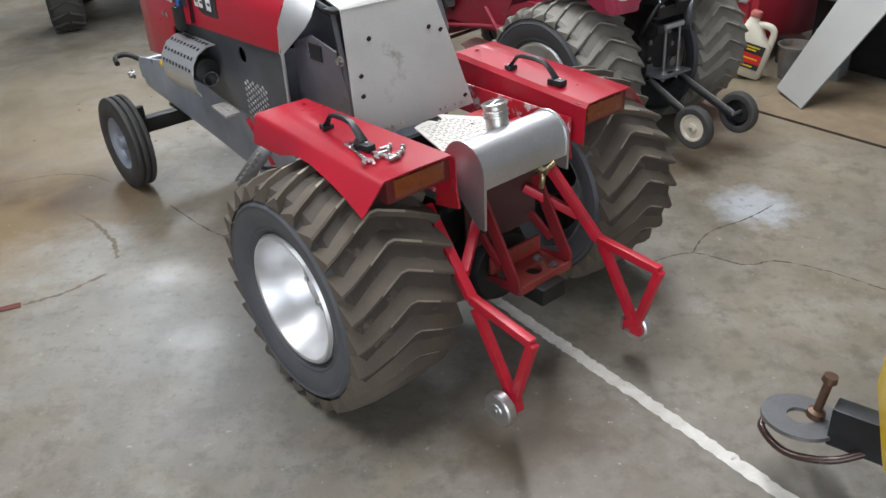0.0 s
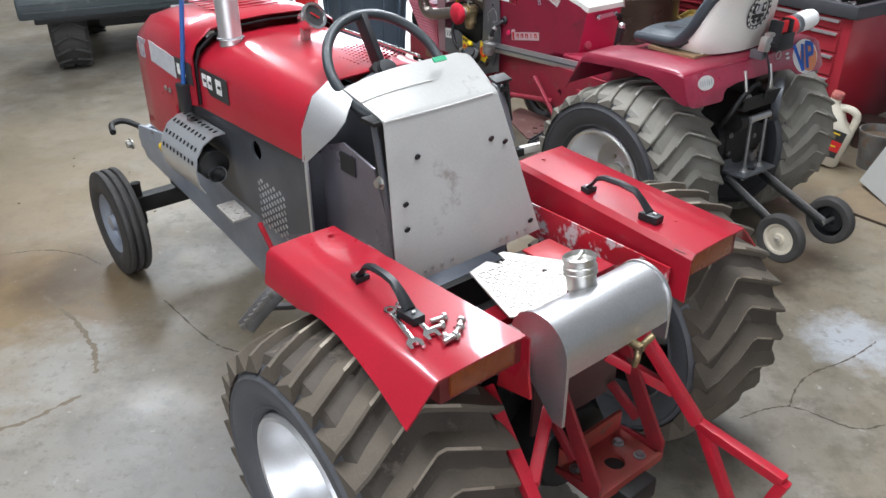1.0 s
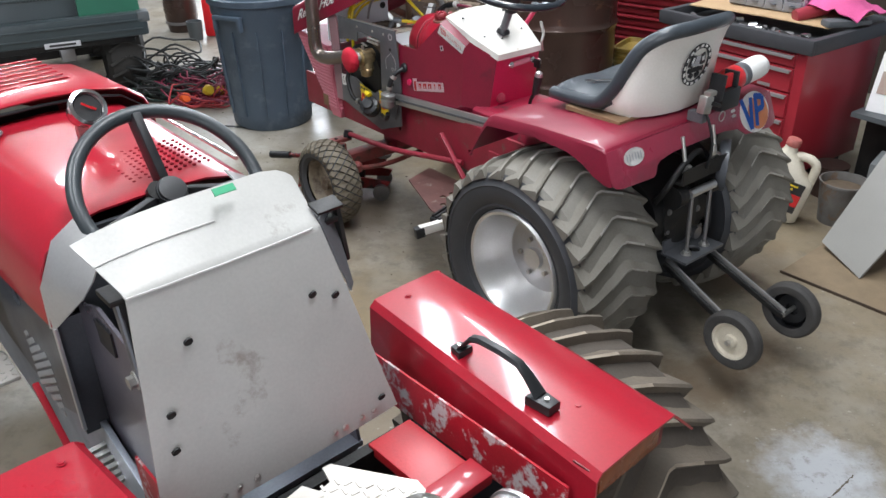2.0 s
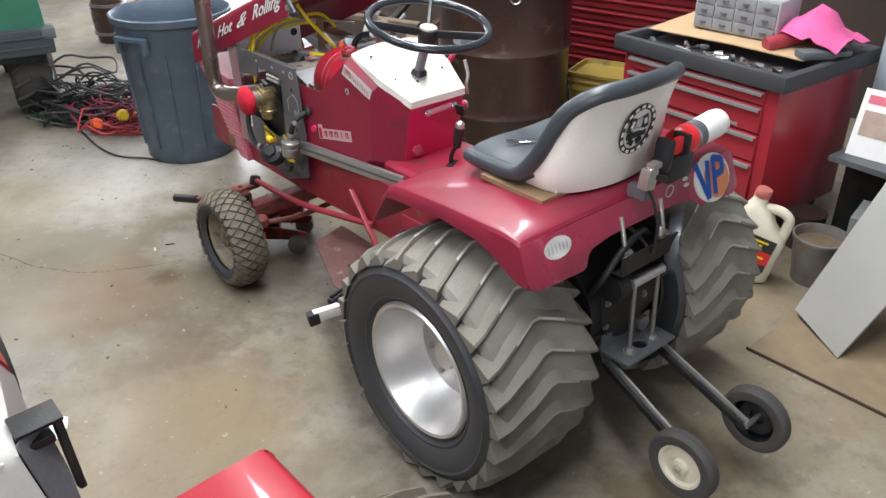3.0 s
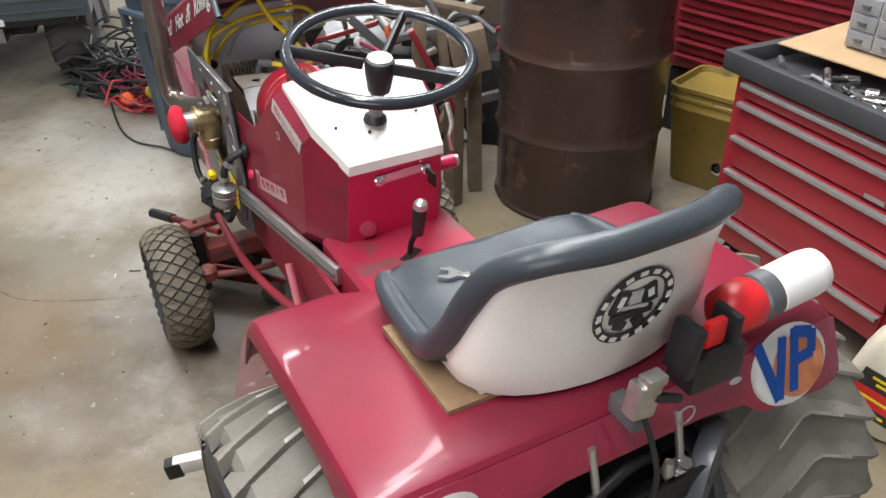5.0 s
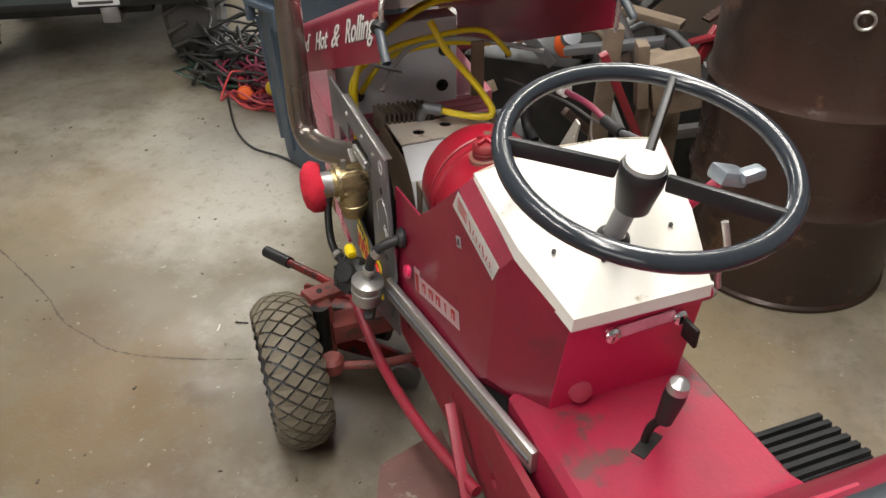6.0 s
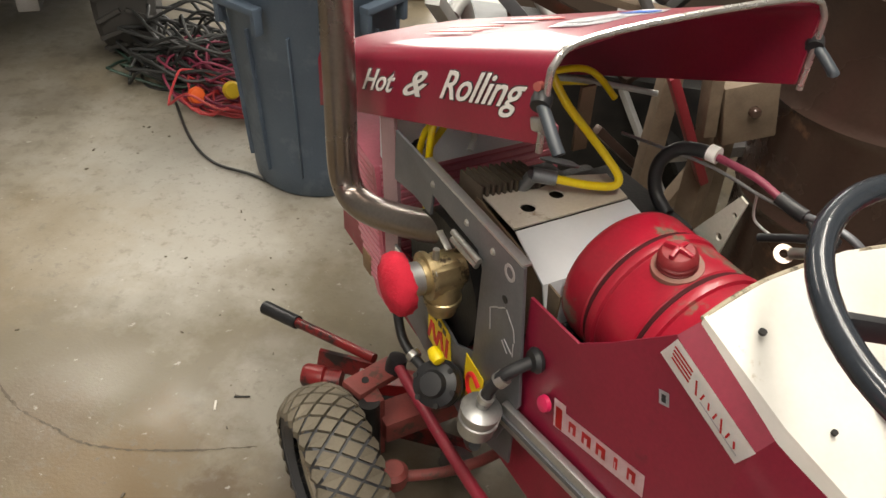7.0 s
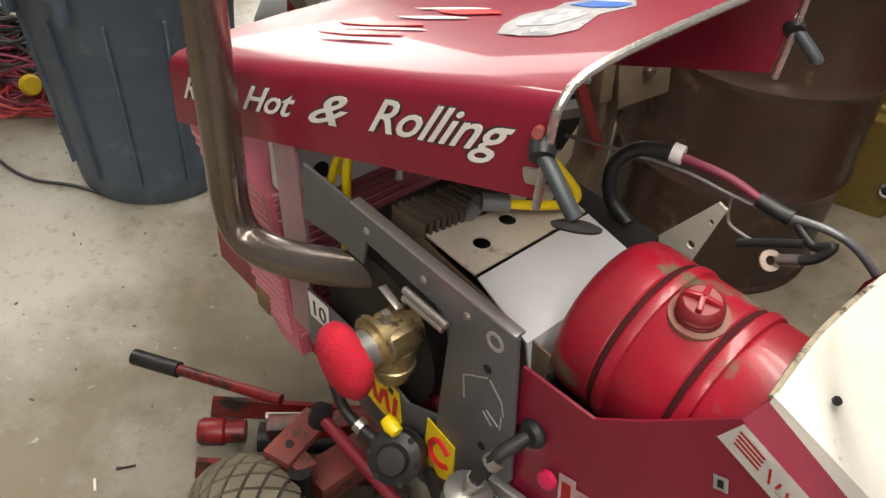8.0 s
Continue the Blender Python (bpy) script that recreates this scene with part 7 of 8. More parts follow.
part("trip_cable", tube(B(), [(-0.03, -0.045, 0.77), (-0.022, -0.06, 0.73), (-0.012, -0.07, 0.67), (-0.005, -0.06, 0.60)], 0.004), BLACK, lt)
# bottle in a clip on the pan
bt = part("bottle_clip", box(box(box(B(), 0.105, -0.012, 0.775, 0.09, 0.05, 0.06, bevel=0.006), 0.058, -0.014, 0.815, 0.016, 0.045, 0.075, Matrix.Rotation(0.15, 4, "Y"), bevel=0.004), 0.13, -0.012, 0.815, 0.012, 0.045, 0.07, bevel=0.004), BLACK, MT, "black clip holder")
part("red_body", lathe(B(), [(0, -0.045), (0.02, -0.043), (0.034, -0.03), (0.037, -0.01), (0.037, 0.02), (0.03, 0.03)], (0.20, 0.03, 0.80), (1, 0, 0.08), 28), REDP, bt, "red bottle end")
part("knurled_ring", lathe(B(), [(0.031, 0.026), (0.036, 0.03), (0.036, 0.055), (0.031, 0.058)], (0.20, 0.03, 0.80), (1, 0, 0.08), 28), GREY_PL, bt)
part("white_body", lathe(B(), [(0.03, 0.055), (0.035, 0.06), (0.036, 0.13), (0.033, 0.15), (0.018, 0.165), (0, 0.168)], (0.20, 0.03, 0.80), (1, 0, 0.08), 28), STICK_W, bt, "white bottle end")
part("red_flag", box(B(), 0.10, -0.02, 0.828, 0.032, 0.012, 0.04, bevel=0.003), REDP, bt)

# foot rests, linkage
for s in (-1, 1):
    bm = plate(B(), [(s * 0.17, 0.62), (s * 0.40, 0.60), (s * 0.40, 0.72), (s * 0.30, 0.98), (s * 0.17, 1.02)], "z", 0.305, 0.005, holes=[(s * (0.22 + 0.04 * i), 0.68 + 0.05 * j, 0.011) for i in range(4) for j in range(3) if i + j < 5])
    part("foot_rest", bm, surf("scuffed_pink_plate", (0.15, 0.075, 0.065), (0.1, 0.05, 0.045), 0.5, 0.3, scale=12, stain=(0.24, 0.2, 0.17), stain_at=0.6, stain_scale=20), MT, "scuffed tread foot rest with round holes")
pd = part("brake_pedal", box(B(), -0.43, 0.615, 0.335, 0.10, 0.05, 0.02, Matrix.Rotation(0.3, 4, "Z"), bevel=0.004), BLACK, MT, "black pedal pad")
for k in range(3):
    part("pedal_rib", box(B(), -0.43, 0.60 + 0.016 * k, 0.349, 0.095, 0.007, 0.008, Matrix.Rotation(0.3, 4, "Z")), BLACK, pd)
part("pedal_bar", bar(B(), (-0.545, 0.60, 0.325), (-0.40, 0.56, 0.335), 0.022, 0.032), WHITE_P, pd, "white bar with a black end")
part("bar_cap", bar(B(), (-0.56, 0.605, 0.318), (-0.53, 0.597, 0.322), 0.026, 0.036), BLACK, pd)
pdr = part("clutch_pedal", box(B(), 0.385, 0.715, 0.35, 0.17, 0.13, 0.016, Matrix.Rotation(-0.2, 4, "X"), bevel=0.004), BLACK, MT, "black ribbed pedal pad")
for k in range(6):
    part("pedal_rib", box(B(), 0.385, 0.663 + 0.021 * k, 0.373 - 0.0042 * k, 0.16, 0.011, 0.012, Matrix.Rotation(-0.2, 4, "X")), BLACK, pdr)
part("drag_link", tube(B(), [(-0.222, 1.50, 0.325), (-0.235, 1.18, 0.355), (-0.222, 0.95, 0.388), (-0.19, 0.80, 0.40)], 0.0105, 10, 3), MAROON_DUSTY, MT, "maroon drag link rod")
part("link_joint", lathe(B(), [(0, -0.02), (0.018, -0.016), (0.02, 0), (0.018, 0.016), (0, 0.02)], (-0.222, 1.505, 0.322), (0.3, 0, 1), 16), BLACK, MT)
part("steering_arm", bar(B(), (-0.322, 1.483, 0.316), (-0.215, 1.522, 0.300), 0.05, 0.016, 0.004), RUSTY_RED, MT, "dull red steering arm with a hole")
part("arm_hole", cyl(B(), (-0.29, 1.492, 0.320), (-0.29, 1.4915, 0.3225), 0.007, seg=12), IRON, MT)
part("tie_rod", tube(B(), [(-0.307, 1.326, 0.245), (-0.15, 1.295, 0.24), (0.2, 1.33, 0.25)], 0.010), RUSTY_RED, MT)
part("link_boss", lathe(B(), [(0, -0.02), (0.024, -0.016), (0.026, 0.012), (0.018, 0.02), (0, 0.021)], (-0.307, 1.326, 0.25), (0, 0, 1), 18), RUSTY_RED, MT)
part("spindle_post", cyl(B(), (-0.305, 1.44, 0.13), (-0.30, 1.45, 0.31), 0.02), IRON, MT)
part("foot_lever", bar(B(), (-0.19, 0.92, 0.48), (-0.215, 0.74, 0.33), 0.018, 0.012), MAROON_DUSTY, MT)
part("black_hose", tube(B(), [(-0.20, 0.60, 0.34), (-0.22, 0.64, 0.40), (-0.17, 0.68, 0.42), (-0.16, 0.62, 0.36)], 0.008), BLACK, MT)
# right side: bracket arm, cables
part("bracket_arm", plate(B(), [(1.26, 0.655), (1.15, 0.826), (1.137, 0.822), (1.158, 0.72), (1.20, 0.62)], "x", 0.13, 0.004, holes=[(1.165, 0.748, 0.006), (1.15, 0.795, 0.004)]), surf("dirty_white_sheet", (0.5, 0.48, 0.42), (0.4, 0.38, 0.33), 0.5, scale=14, stain=(0.2, 0.17, 0.12), stain_at=0.6), MT, "dirty white bracket arm")
part("dark_cowl", box(B(), 0.13, 1.1, 0.58, 0.09, 0.26, 0.2, bevel=0.01), surf("brown_black_sheet", (0.03, 0.018, 0.013), (0.02, 0.014, 0.011), 0.7, spec=0.25), MT)
vh = part("vacuum_hose", tube(B(), [(0.10, 1.243, 0.745), (0.10, 1.272, 0.760), (0.102, 1.287, 0.785), (0.112, 1.290, 0.812), (0.13, 1.272, 0.835), (0.146, 1.229, 0.845)], 0.0105, 12), BLACK, MT, "black looped hose")
part("hose_tie", cyl(B(), (0.144, 1.236, 0.845), (0.148, 1.222, 0.845), 0.0125), STICK_W, vh)
part("red_cable", tube(B(), [(0.146, 1.229, 0.843), (0.16, 1.162, 0.842), (0.17, 1.116, 0.829)], 0.0058), CORD_M, MT)
part("grey_wire", tube(B(), [(0.09, 1.363, 0.822), (0.14, 1.229, 0.828), (0.16, 1.148, 0.822), (0.172, 1.10, 0.822)], 0.0026, 8), STEEL, MT)
part("thin_wire", tube(B(), [(0.16, 1.15, 0.822), (0.16, 1.141, 0.784), (0.16, 1.096, 0.780)], 0.002, 6), ALU, MT)
sl2 = part("cable_sleeve", tube(B(), [(0.168, 1.122, 0.831), (0.173, 1.095, 0.826), (0.175, 1.078, 0.825)], 0.0105, 10), BLACK, MT)
part("black_cable", tube(B(), [(0.175, 1.078, 0.826), (0.18, 1.034, 0.833), (0.19, 1.0, 0.822), (0.2, 0.96, 0.79)], 0.0055), GREY_PL, sl2)
part("battery_lead", tube(B(), [(0.175, 1.07, 0.822), (0.168, 1.04, 0.812), (0.165, 1.02, 0.828), (0.158, 1.028, 0.808), (0.152, 1.043, 0.796)], 0.0062), BLACK, MT)
part("black_lever", tube(B(), [(0.15, 1.118, 0.772), (0.156, 1.085, 0.792), (0.162, 1.05, 0.812)], 0.006), BLACK, MT)
lg = part("cable_lug", lathe(B(), [(0.006, 0), (0.0135, 0), (0.0135, 0.004), (0.006, 0.004)], (0.15, 1.074, 0.775), (-0.5, -0.5, 0.7), 18, True), surf("copper_lug", (0.6, 0.5, 0.43), (0.5, 0.4, 0.33), 0.35, 0.8), MT, "copper cable lug")
part("lug_barrel", cyl(B(), (0.151, 1.064, 0.783), (0.1525, 1.043, 0.796), 0.0075), ZINC, lg)
part("choke_handle", tube(B(), [(0.14, 0.86, 0.80), (0.15, 0.83, 0.85), (0.152, 0.80, 0.89)], 0.008), CRIMSON, MT)
part("handle_grip", box(box(B(), 0.155, 0.79, 0.903, 0.045, 0.035, 0.022, Matrix.Rotation(0.3, 4, "Y"), bevel=0.007), 0.178, 0.775, 0.908, 0.035, 0.022, 0.016, Matrix.Rotation(-0.1, 4, "Y"), bevel=0.006), surf("blue_grey_grip", (0.3, 0.34, 0.38), (0.2, 0.23, 0.26), 0.3, 0.5), MT)
part("rear_peg", cyl(B(), (0.12, 0.80, 0.70), (0.172, 0.80, 0.70), 0.015), CRIMSON, MT)
part("peg_cap", cyl(B(), (0.172, 0.80, 0.70), (0.18, 0.80, 0.70), 0.013), ZINC, MT)
part("chain_pin", tube(B(), [(0.13, 0.75, 0.86), (0.135, 0.74, 0.82), (0.128, 0.74, 0.79), (0.134, 0.74, 0.76)], 0.005), ZINC, MT)
part("wood_packer", box(B(), -0.185, 1.70, 0.42, 0.03, 0.04, 0.05, bevel=0.004), WOOD, MT, "pale wooden packer at the nose")


# ---- loose tools on the tractors ----
def spanner(name, m, length, mat, label):
    t = thing(name, label, "wrench", m)
    h = length / 2
    bm = B()
    box(bm, 0, 0, 0.004, length - 0.02, 0.0105, 0.005, bevel=0.0015)
    part("shank", bm, mat, t)
    bm = B()
    op = [(h - 0.018, -0.007), (h - 0.006, -0.015), (h + 0.012, -0.013), (h + 0.010, -0.007), (h - 0.002, -0.006), (h - 0.004, 0.0), (h - 0.002, 0.006), (h + 0.010, 0.007), (h + 0.012, 0.013), (h - 0.006, 0.015), (h - 0.018, 0.007)]
    part("open_jaw", plate(bm, op, "z", 0.004, 0.006), mat, t)
    part("ring_end", lathe(B(), [(0.0065, -0.004), (0.0125, -0.004), (0.0125, 0.004), (0.0065, 0.004)], (-h, 0, 0.004), (0, 0, 1), 16, True), mat, t)
    return t


RTM, MTM = pose(0.40, 2.36, 0, 0, 0, 44), pose(1.082, 3.843, 0, 0, 0, 41)
spanner("combination_wrench", RTM @ pose(-0.38, 0.11, 0.692, 2.2, 0, -104), 0.115, CHROME, "chrome combination wrench lying on the red fender")
spanner("combination_wrench", RTM @ pose(-0.347, 0.112, 0.692, 2.2, 0, -98), 0.11, CHROME, "chrome combination wrench lying on the red fender")
rnd = random.Random(11)
for k, (x_, y_) in enumerate(((-0.301, 0.085), (-0.30, 0.045), (-0.345, 0.04), (-0.32, 0.068), (-0.322, 0.03), (-0.285, 0.06))):
    bo = thing("loose_bolt", "small zinc-plated bolt lying on the red fender", "bolt", RTM @ pose(x_, y_, 0.6905, 0, 0, rnd.uniform(0, 360)), "bolts on the fender")
    part("bolt_head", lathe(B(), [(0, 0), (0.0085, 0), (0.0085, 0.006), (0, 0.006)], (0, 0, 0.0075), (1, 0, 0), 6), ZINC, bo)
    part("bolt_shank", cyl(B(), (0.006, 0, 0.0075), (0.03, 0, 0.0055), 0.0045, seg=10), ZINC, bo)
spanner("combination_wrench", MTM @ pose(-0.052, 0.264, 0.7915, 0, 0, 146), 0.15, CHROME, "chrome combination wrench lying on the seat")
tape = thing("orange_clip", "orange plastic clip with a green tip on the seat", "clip", MTM @ pose(0.0, 0.208, 0.790, 0, 0, 20))
part("clip_body", tube(B(), [(-0.03, -0.015, 0.006), (-0.02, 0.01, 0.008), (0.0, 0.012, 0.008), (0.05, 0.0, 0.006)], 0.006), ORANGE, tape)
part("clip_tip", box(B(), -0.005, -0.008, 0.005, 0.014, 0.01, 0.008, bevel=0.002), surf("green_tip", (0.02, 0.3, 0.14), (0.02, 0.25, 0.1), 0.5), tape)

JACK_R = surf("greasy_jack_red", (0.24, 0.010, 0.012), (0.1, 0.010, 0.010), 0.4, scale=12, stain=(0.02, 0.012, 0.011), stain_at=0.52, stain_scale=12)
# ---- floor jack under the maroon tractor's front ----
jk = thing("floor_jack", "red trolley jack with black grip under the tractor", "jack", pose(-0.11, 4.95, 0, 0, 0, 0))
for s in (-1, 1):
    part("side_plate", plate(B(), [(-0.21, 0.06), (0.18, 0.05), (0.2, 0.08), (0.1, 0.10), (-0.20, 0.115)], "y", s * 0.07, 0.010), JACK_R, jk)
    for x_, r_ in ((-0.13, 0.03), (0.16, 0.036)):
        part("caster", lathe(B(), [(0, -0.012), (r_, -0.012), (r_, 0.012), (0, 0.012)], (x_ - (0.05 if x_ < 0 else 0), s * 0.085, r_), (0, 1, 0), 20), STEEL, jk)
part("ram", cyl(B(), (-0.1, 0, 0.09), (0.08, 0, 0.09), 0.028), IRON, jk)
part("lift_arm", bar(B(), (-0.08, 0, 0.12), (0.18, 0, 0.16), 0.04, 0.035), JACK_R, jk)
part("pump_cylinder", lathe(B(), [(0, 0), (0.022, 0.002), (0.027, 0.01), (0.027, 0.05), (0.022, 0.055), (0.022, 0.09), (0, 0.09)], (-0.215, 0, 0.10), (1, 0.05, 0.02), 20), JACK_R, jk)
part("return_spring", cyl(B(), (-0.09, 0.03, 0.115), (0.05, 0.03, 0.125), 0.008), ZINC, jk)
part("handle", cyl(B(), (-0.06, 0.04, 0.155), (-0.37, 0.16, 0.12), 0.0115), JACK_R, jk, "red tubular jack handle")
part("handle_grip", cyl(B(), (-0.275, 0.123, 0.131), (-0.375, 0.162, 0.1195), 0.0165), BLACK, jk)
part("saddle", lathe(B(), [(0, 0), (0.035, 0), (0.038, 0.015), (0.03, 0.012), (0, 0.012)], (0.17, 0, 0.175), (0, 0, 1), 18), STEEL, jk)

# ---- oil drum ----
dr_ = thing("oil_drum", "rust-brown steel oil drum with rolled hoops", "drum", pose(0.89, 5.79, 0) @ Matrix.Diagonal((1.035, 1.035, 1.0, 1)))
prof = [(0, 0.012), (0.27, 0.012), (0.28, 0.0), (0.29, 0.004), (0.29, 0.012), (0.283, 0.02)]
for z_ in (0.30, 0.58):
    prof += [(0.283, z_ - 0.03), (0.286, z_ - 0.015), (0.293, z_), (0.286, z_ + 0.015), (0.283, z_ + 0.03)]
prof += [(0.283, 0.85), (0.29, 0.862), (0.293, 0.872), (0.288, 0.88), (0.279, 0.872), (0.275, 0.86), (0, 0.86)]
part("drum_shell", lathe(B(), prof, seg=64), RUST, dr_)
part("bung", lathe(B(), [(0.03, 0), (0.03, 0.012), (0, 0.014)], (0.15, -0.12, 0.86), (0, 0, 1), 20), RUST, dr_)
part("lid_ring", tube(B(), [(0.02 + 0.02 * math.cos(a), -0.294, 0.826 + 0.02 * math.sin(a)) for a in [k * 0.785 for k in range(8)]], 0.004, 6, 2, True), ZINC, dr_)

# ---- dustbin ----
bn = thing("dustbin", "slate blue plastic dustbin with moulded handles", "bin", pose(-0.665, 5.95, 0))
prof = [(0, 0.01), (0.19, 0.01), (0.205, 0.0), (0.215, 0.012), (0.222, 0.10), (0.252, 0.60), (0.258, 0.61), (0.262, 0.66), (0.275, 0.665), (0.278, 0.695), (0.27, 0.70), (0.262, 0.69), (0.25, 0.62), (0.21, 0.05), (0, 0.03)]
bm = lathe(B(), prof, seg=72)
part("bin_body", bm, BIN, bn)
for a in (-2.0, 1.15, -0.4):
    c = Vector((0.262 * math.cos(a), 0.262 * math.sin(a), 0.585))
    mm = Matrix.Translation(c) @ Matrix.Rotation(a, 4, "Z")
    bm = B()
    box(bm, 0.012, 0, 0.03, 0.035, 0.17, 0.022, bevel=0.006)
    for y_ in (-0.075, 0.075):
        box(bm, 0.012, y_, 0.0, 0.03, 0.02, 0.07, bevel=0.006)
    bmesh.ops.transform(bm, matrix=mm, verts=bm.verts)
    part("bin_handle", bm, BIN, bn)
for k in range(12):
    a = k * math.pi / 6 + 0.1
    bm = B()
    bar(bm, (0.222 * math.cos(a), 0.222 * math.sin(a), 0.08), (0.250 * math.cos(a), 0.250 * math.sin(a), 0.54), 0.007, 0.02, 0.002)
    part("bin_rib", bm, BIN, bn)

# ---- heap of extension cords ----
def cord_heap(name, label, cx, cy, rad, n, mat, seed, r=0.006, flat=0.6, plug=None):
    rnd = random.Random(seed)
    t = thing(name, label, "cord", pose(cx, cy, 0), "cords in the heap")
    for k in range(n):
        R_ = rad * rnd.uniform(0.35, 1.0)
        ox, oy = rnd.uniform(-0.3, 0.3) * rad, rnd.uniform(-0.25, 0.25) * rad
        z0 = r + 0.012 * k * rnd.uniform(0.3, 1.0)
        ex = rnd.uniform(0.55, 1.0)
        rot = rnd.uniform(0, 3.14)
        pts = []
        for j in range(10):
            a = j * 2 * math.pi / 10
            q = R_ * (1 + rnd.uniform(-0.3, 0.3))
            x_, y_ = q * math.cos(a), q * math.sin(a) * ex
            pts.append((ox + x_ * math.cos(rot) - y_ * math.sin(rot), oy + (x_ * math.sin(rot) + y_ * math.cos(rot)) * flat, max(r, z0 * 0.8 + rnd.uniform(-0.06, 0.06))))
        part("coil", tube(B(), pts, r, 6, 3, True), mat, t)
    if plug:
        for k, (x_, y_, z_) in enumerate(plug):
            part("plug", lathe(B(), [(0, -0.045), (0.016, -0.042), (0.026, -0.015), (0.033, 0.015), (0.026, 0.035), (0, 0.04)], (x_, y_, z_), (0.6, -0.6, 0.3), 14), YEL if k % 2 == 0 else ORANGE, t, "yellow plug" if k % 2 == 0 else "orange plug")
    return t


CORD_G = surf("dark_green_cord", (0.02, 0.05, 0.035), (0.03, 0.06, 0.045), 0.5, bump=0.05)
CORD_R = surf("faded_red_cord", (0.5, 0.05, 0.05), (0.36, 0.04, 0.05), 0.5, bump=0.05)
cord_heap("extension_cord", "black extension cords coiled in a loose heap", -1.36, 6.40, 0.33, 30, CORD_K, 1, 0.0062)
cord_heap("extension_cord", "dark green cord wound through the heap", -1.42, 6.44, 0.30, 8, CORD_G, 6, 0.0055)
cord_heap("extension_cord", "maroon extension cord tangled on the heap", -1.17, 6.33, 0.25, 20, CORD_M, 2, 0.0048)
cord_heap("extension_cord", "red cord with yellow and orange plug ends", -1.12, 6.2, 0.16, 8, CORD_R, 3, 0.0048, plug=[(0.03, -0.04, 0.10), (-0.12, -0.03, 0.05), (0.05, 0.1, 0.06)])
ct = thing("trailing_cord", "single black cord trailing over the floor", "cord", pose(-1.35, 6.2, 0))
part("cord_run", tube(B(), [(0, 0, 0.008), (0.2, -0.25, 0.008), (0.35, -0.37, 0.008), (0.5, -0.40, 0.008), (0.63, -0.45, 0.008)], 0.005, 8), CORD_K, ct)
part("cord_arch", tube(B(), [(-0.6, 0.55, 0.008), (-0.45, 0.6, 0.16), (-0.2, 0.5, 0.2), (-0.05, 0.4, 0.12), (0, 0.3, 0.05)], 0.007, 8), CORD_K, ct)

# ---- tool chest ----
TC = thing("tool_chest", "red steel roller tool chest with black tray top", "tool chest", pose(1.572, 5.121, 0, 0, 0, -52.5))
W, D, HT_ = 0.70, 0.56, 0.64
part("chest_body", box(B(), 0, D / 2, 0.10 + (HT_ - 0.10) / 2, W, D, HT_ - 0.10, bevel=0.006), CHEST_R, TC)
for k, (z0, z1) in enumerate(((0.582, 0.637), (0.476, 0.578), (0.367, 0.472), (0.21, 0.363), (0.115, 0.206))):
    dw = part("drawer", box(B(), 0, -0.008, (z0 + z1) / 2, W - 0.09, 0.02, z1 - z0 - 0.006, bevel=0.003), CHEST_R, TC, "red drawer with a full-width pull")
    part("drawer_pull", box(box(B(), 0, -0.026, z1 - 0.010, W - 0.095, 0.018, 0.005), 0, -0.034, z1 - 0.014, W - 0.095, 0.004, 0.012, bevel=0.0015), TRIM_G, dw)
part("name_badge", box(B(), 0.19, -0.021, 0.49, 0.06, 0.003, 0.012), TRIM_G, TC)
for s in (-1, 1):
    for y_ in (0.06, D - 0.06):
        part("caster", lathe(B(), [(0, -0.014), (0.045, -0.014), (0.05, 0), (0.045, 0.014), (0, 0.014)], (s * (W / 2 - 0.07), y_, 0.05), (1, 0, 0), 20), BLACK, TC)
        part("caster_fork", box(B(), s * (W / 2 - 0.07), y_, 0.085, 0.045, 0.05, 0.03), STEEL, TC)
tray = [(-0.37, 0.64, 0.70)]
TRAY_K = surf("black_tray", (0.03, 0.032, 0.036), (0.05, 0.05, 0.055), 0.5, scale=8)
tt = part("top_tray", box(B(), 0, D / 2, 0.65, W + 0.06, D + 0.05, 0.02, bevel=0.008), TRAY_K, TC, "black plastic tray top")
for y_ in (-0.02, D + 0.02):
    part("tray_rim", box(B(), 0, y_, 0.675, W + 0.07, 0.035, 0.06, bevel=0.01), TRAY_K, tt)
for s in (-1, 1):
    part("tray_rim", box(B(), s * (W / 2 + 0.02), D / 2, 0.675, 0.035, D + 0.04, 0.06, bevel=0.01), TRAY_K, tt)
CH = pose(1.562, 5.134, 0, 0, 0, -52.5)
rnd = random.Random(5)
for k in range(26):
    L_ = rnd.uniform(0.05, 0.15)
    so = thing("hand_tool", "steel hand tool lying in the chest tray", "tool", CH @ pose(rnd.uniform(-0.28, 0.30), rnd.uniform(0.03, 0.11), 0.672 + 0.006 * (k % 3), 0, rnd.uniform(-5, 5), rnd.uniform(-70, 70)), "tools in the tray")
    part("tool_shaft", cyl(B(), (-L_ / 2, 0, 0), (L_ / 2, 0, 0), rnd.uniform(0.005, 0.011), seg=10), rnd.choice((STEEL, CHROME, IRON)), so)
    part("tool_head", cyl(B(), (L_ / 2 - 0.02, 0, 0), (L_ / 2 + 0.012, 0, 0), rnd.uniform(0.008, 0.016), seg=12), rnd.choice((STEEL, CHROME, IRON)), so)
cardb = thing("cardboard_sheet", "tan cardboard sheet lying over the tray", "cardboard", CH @ pose(0.02, 0.28, 0.712, 3, 0, 4))
part("sheet", skin(B(), [[(-0.36, -0.13, 0.0), (0.0, -0.125, 0.006), (0.3, -0.12, 0.0)], [(-0.34, 0.18, 0.01), (0.0, 0.18, 0.0), (0.34, 0.18, 0.005)]], 0.004), CARD, cardb)
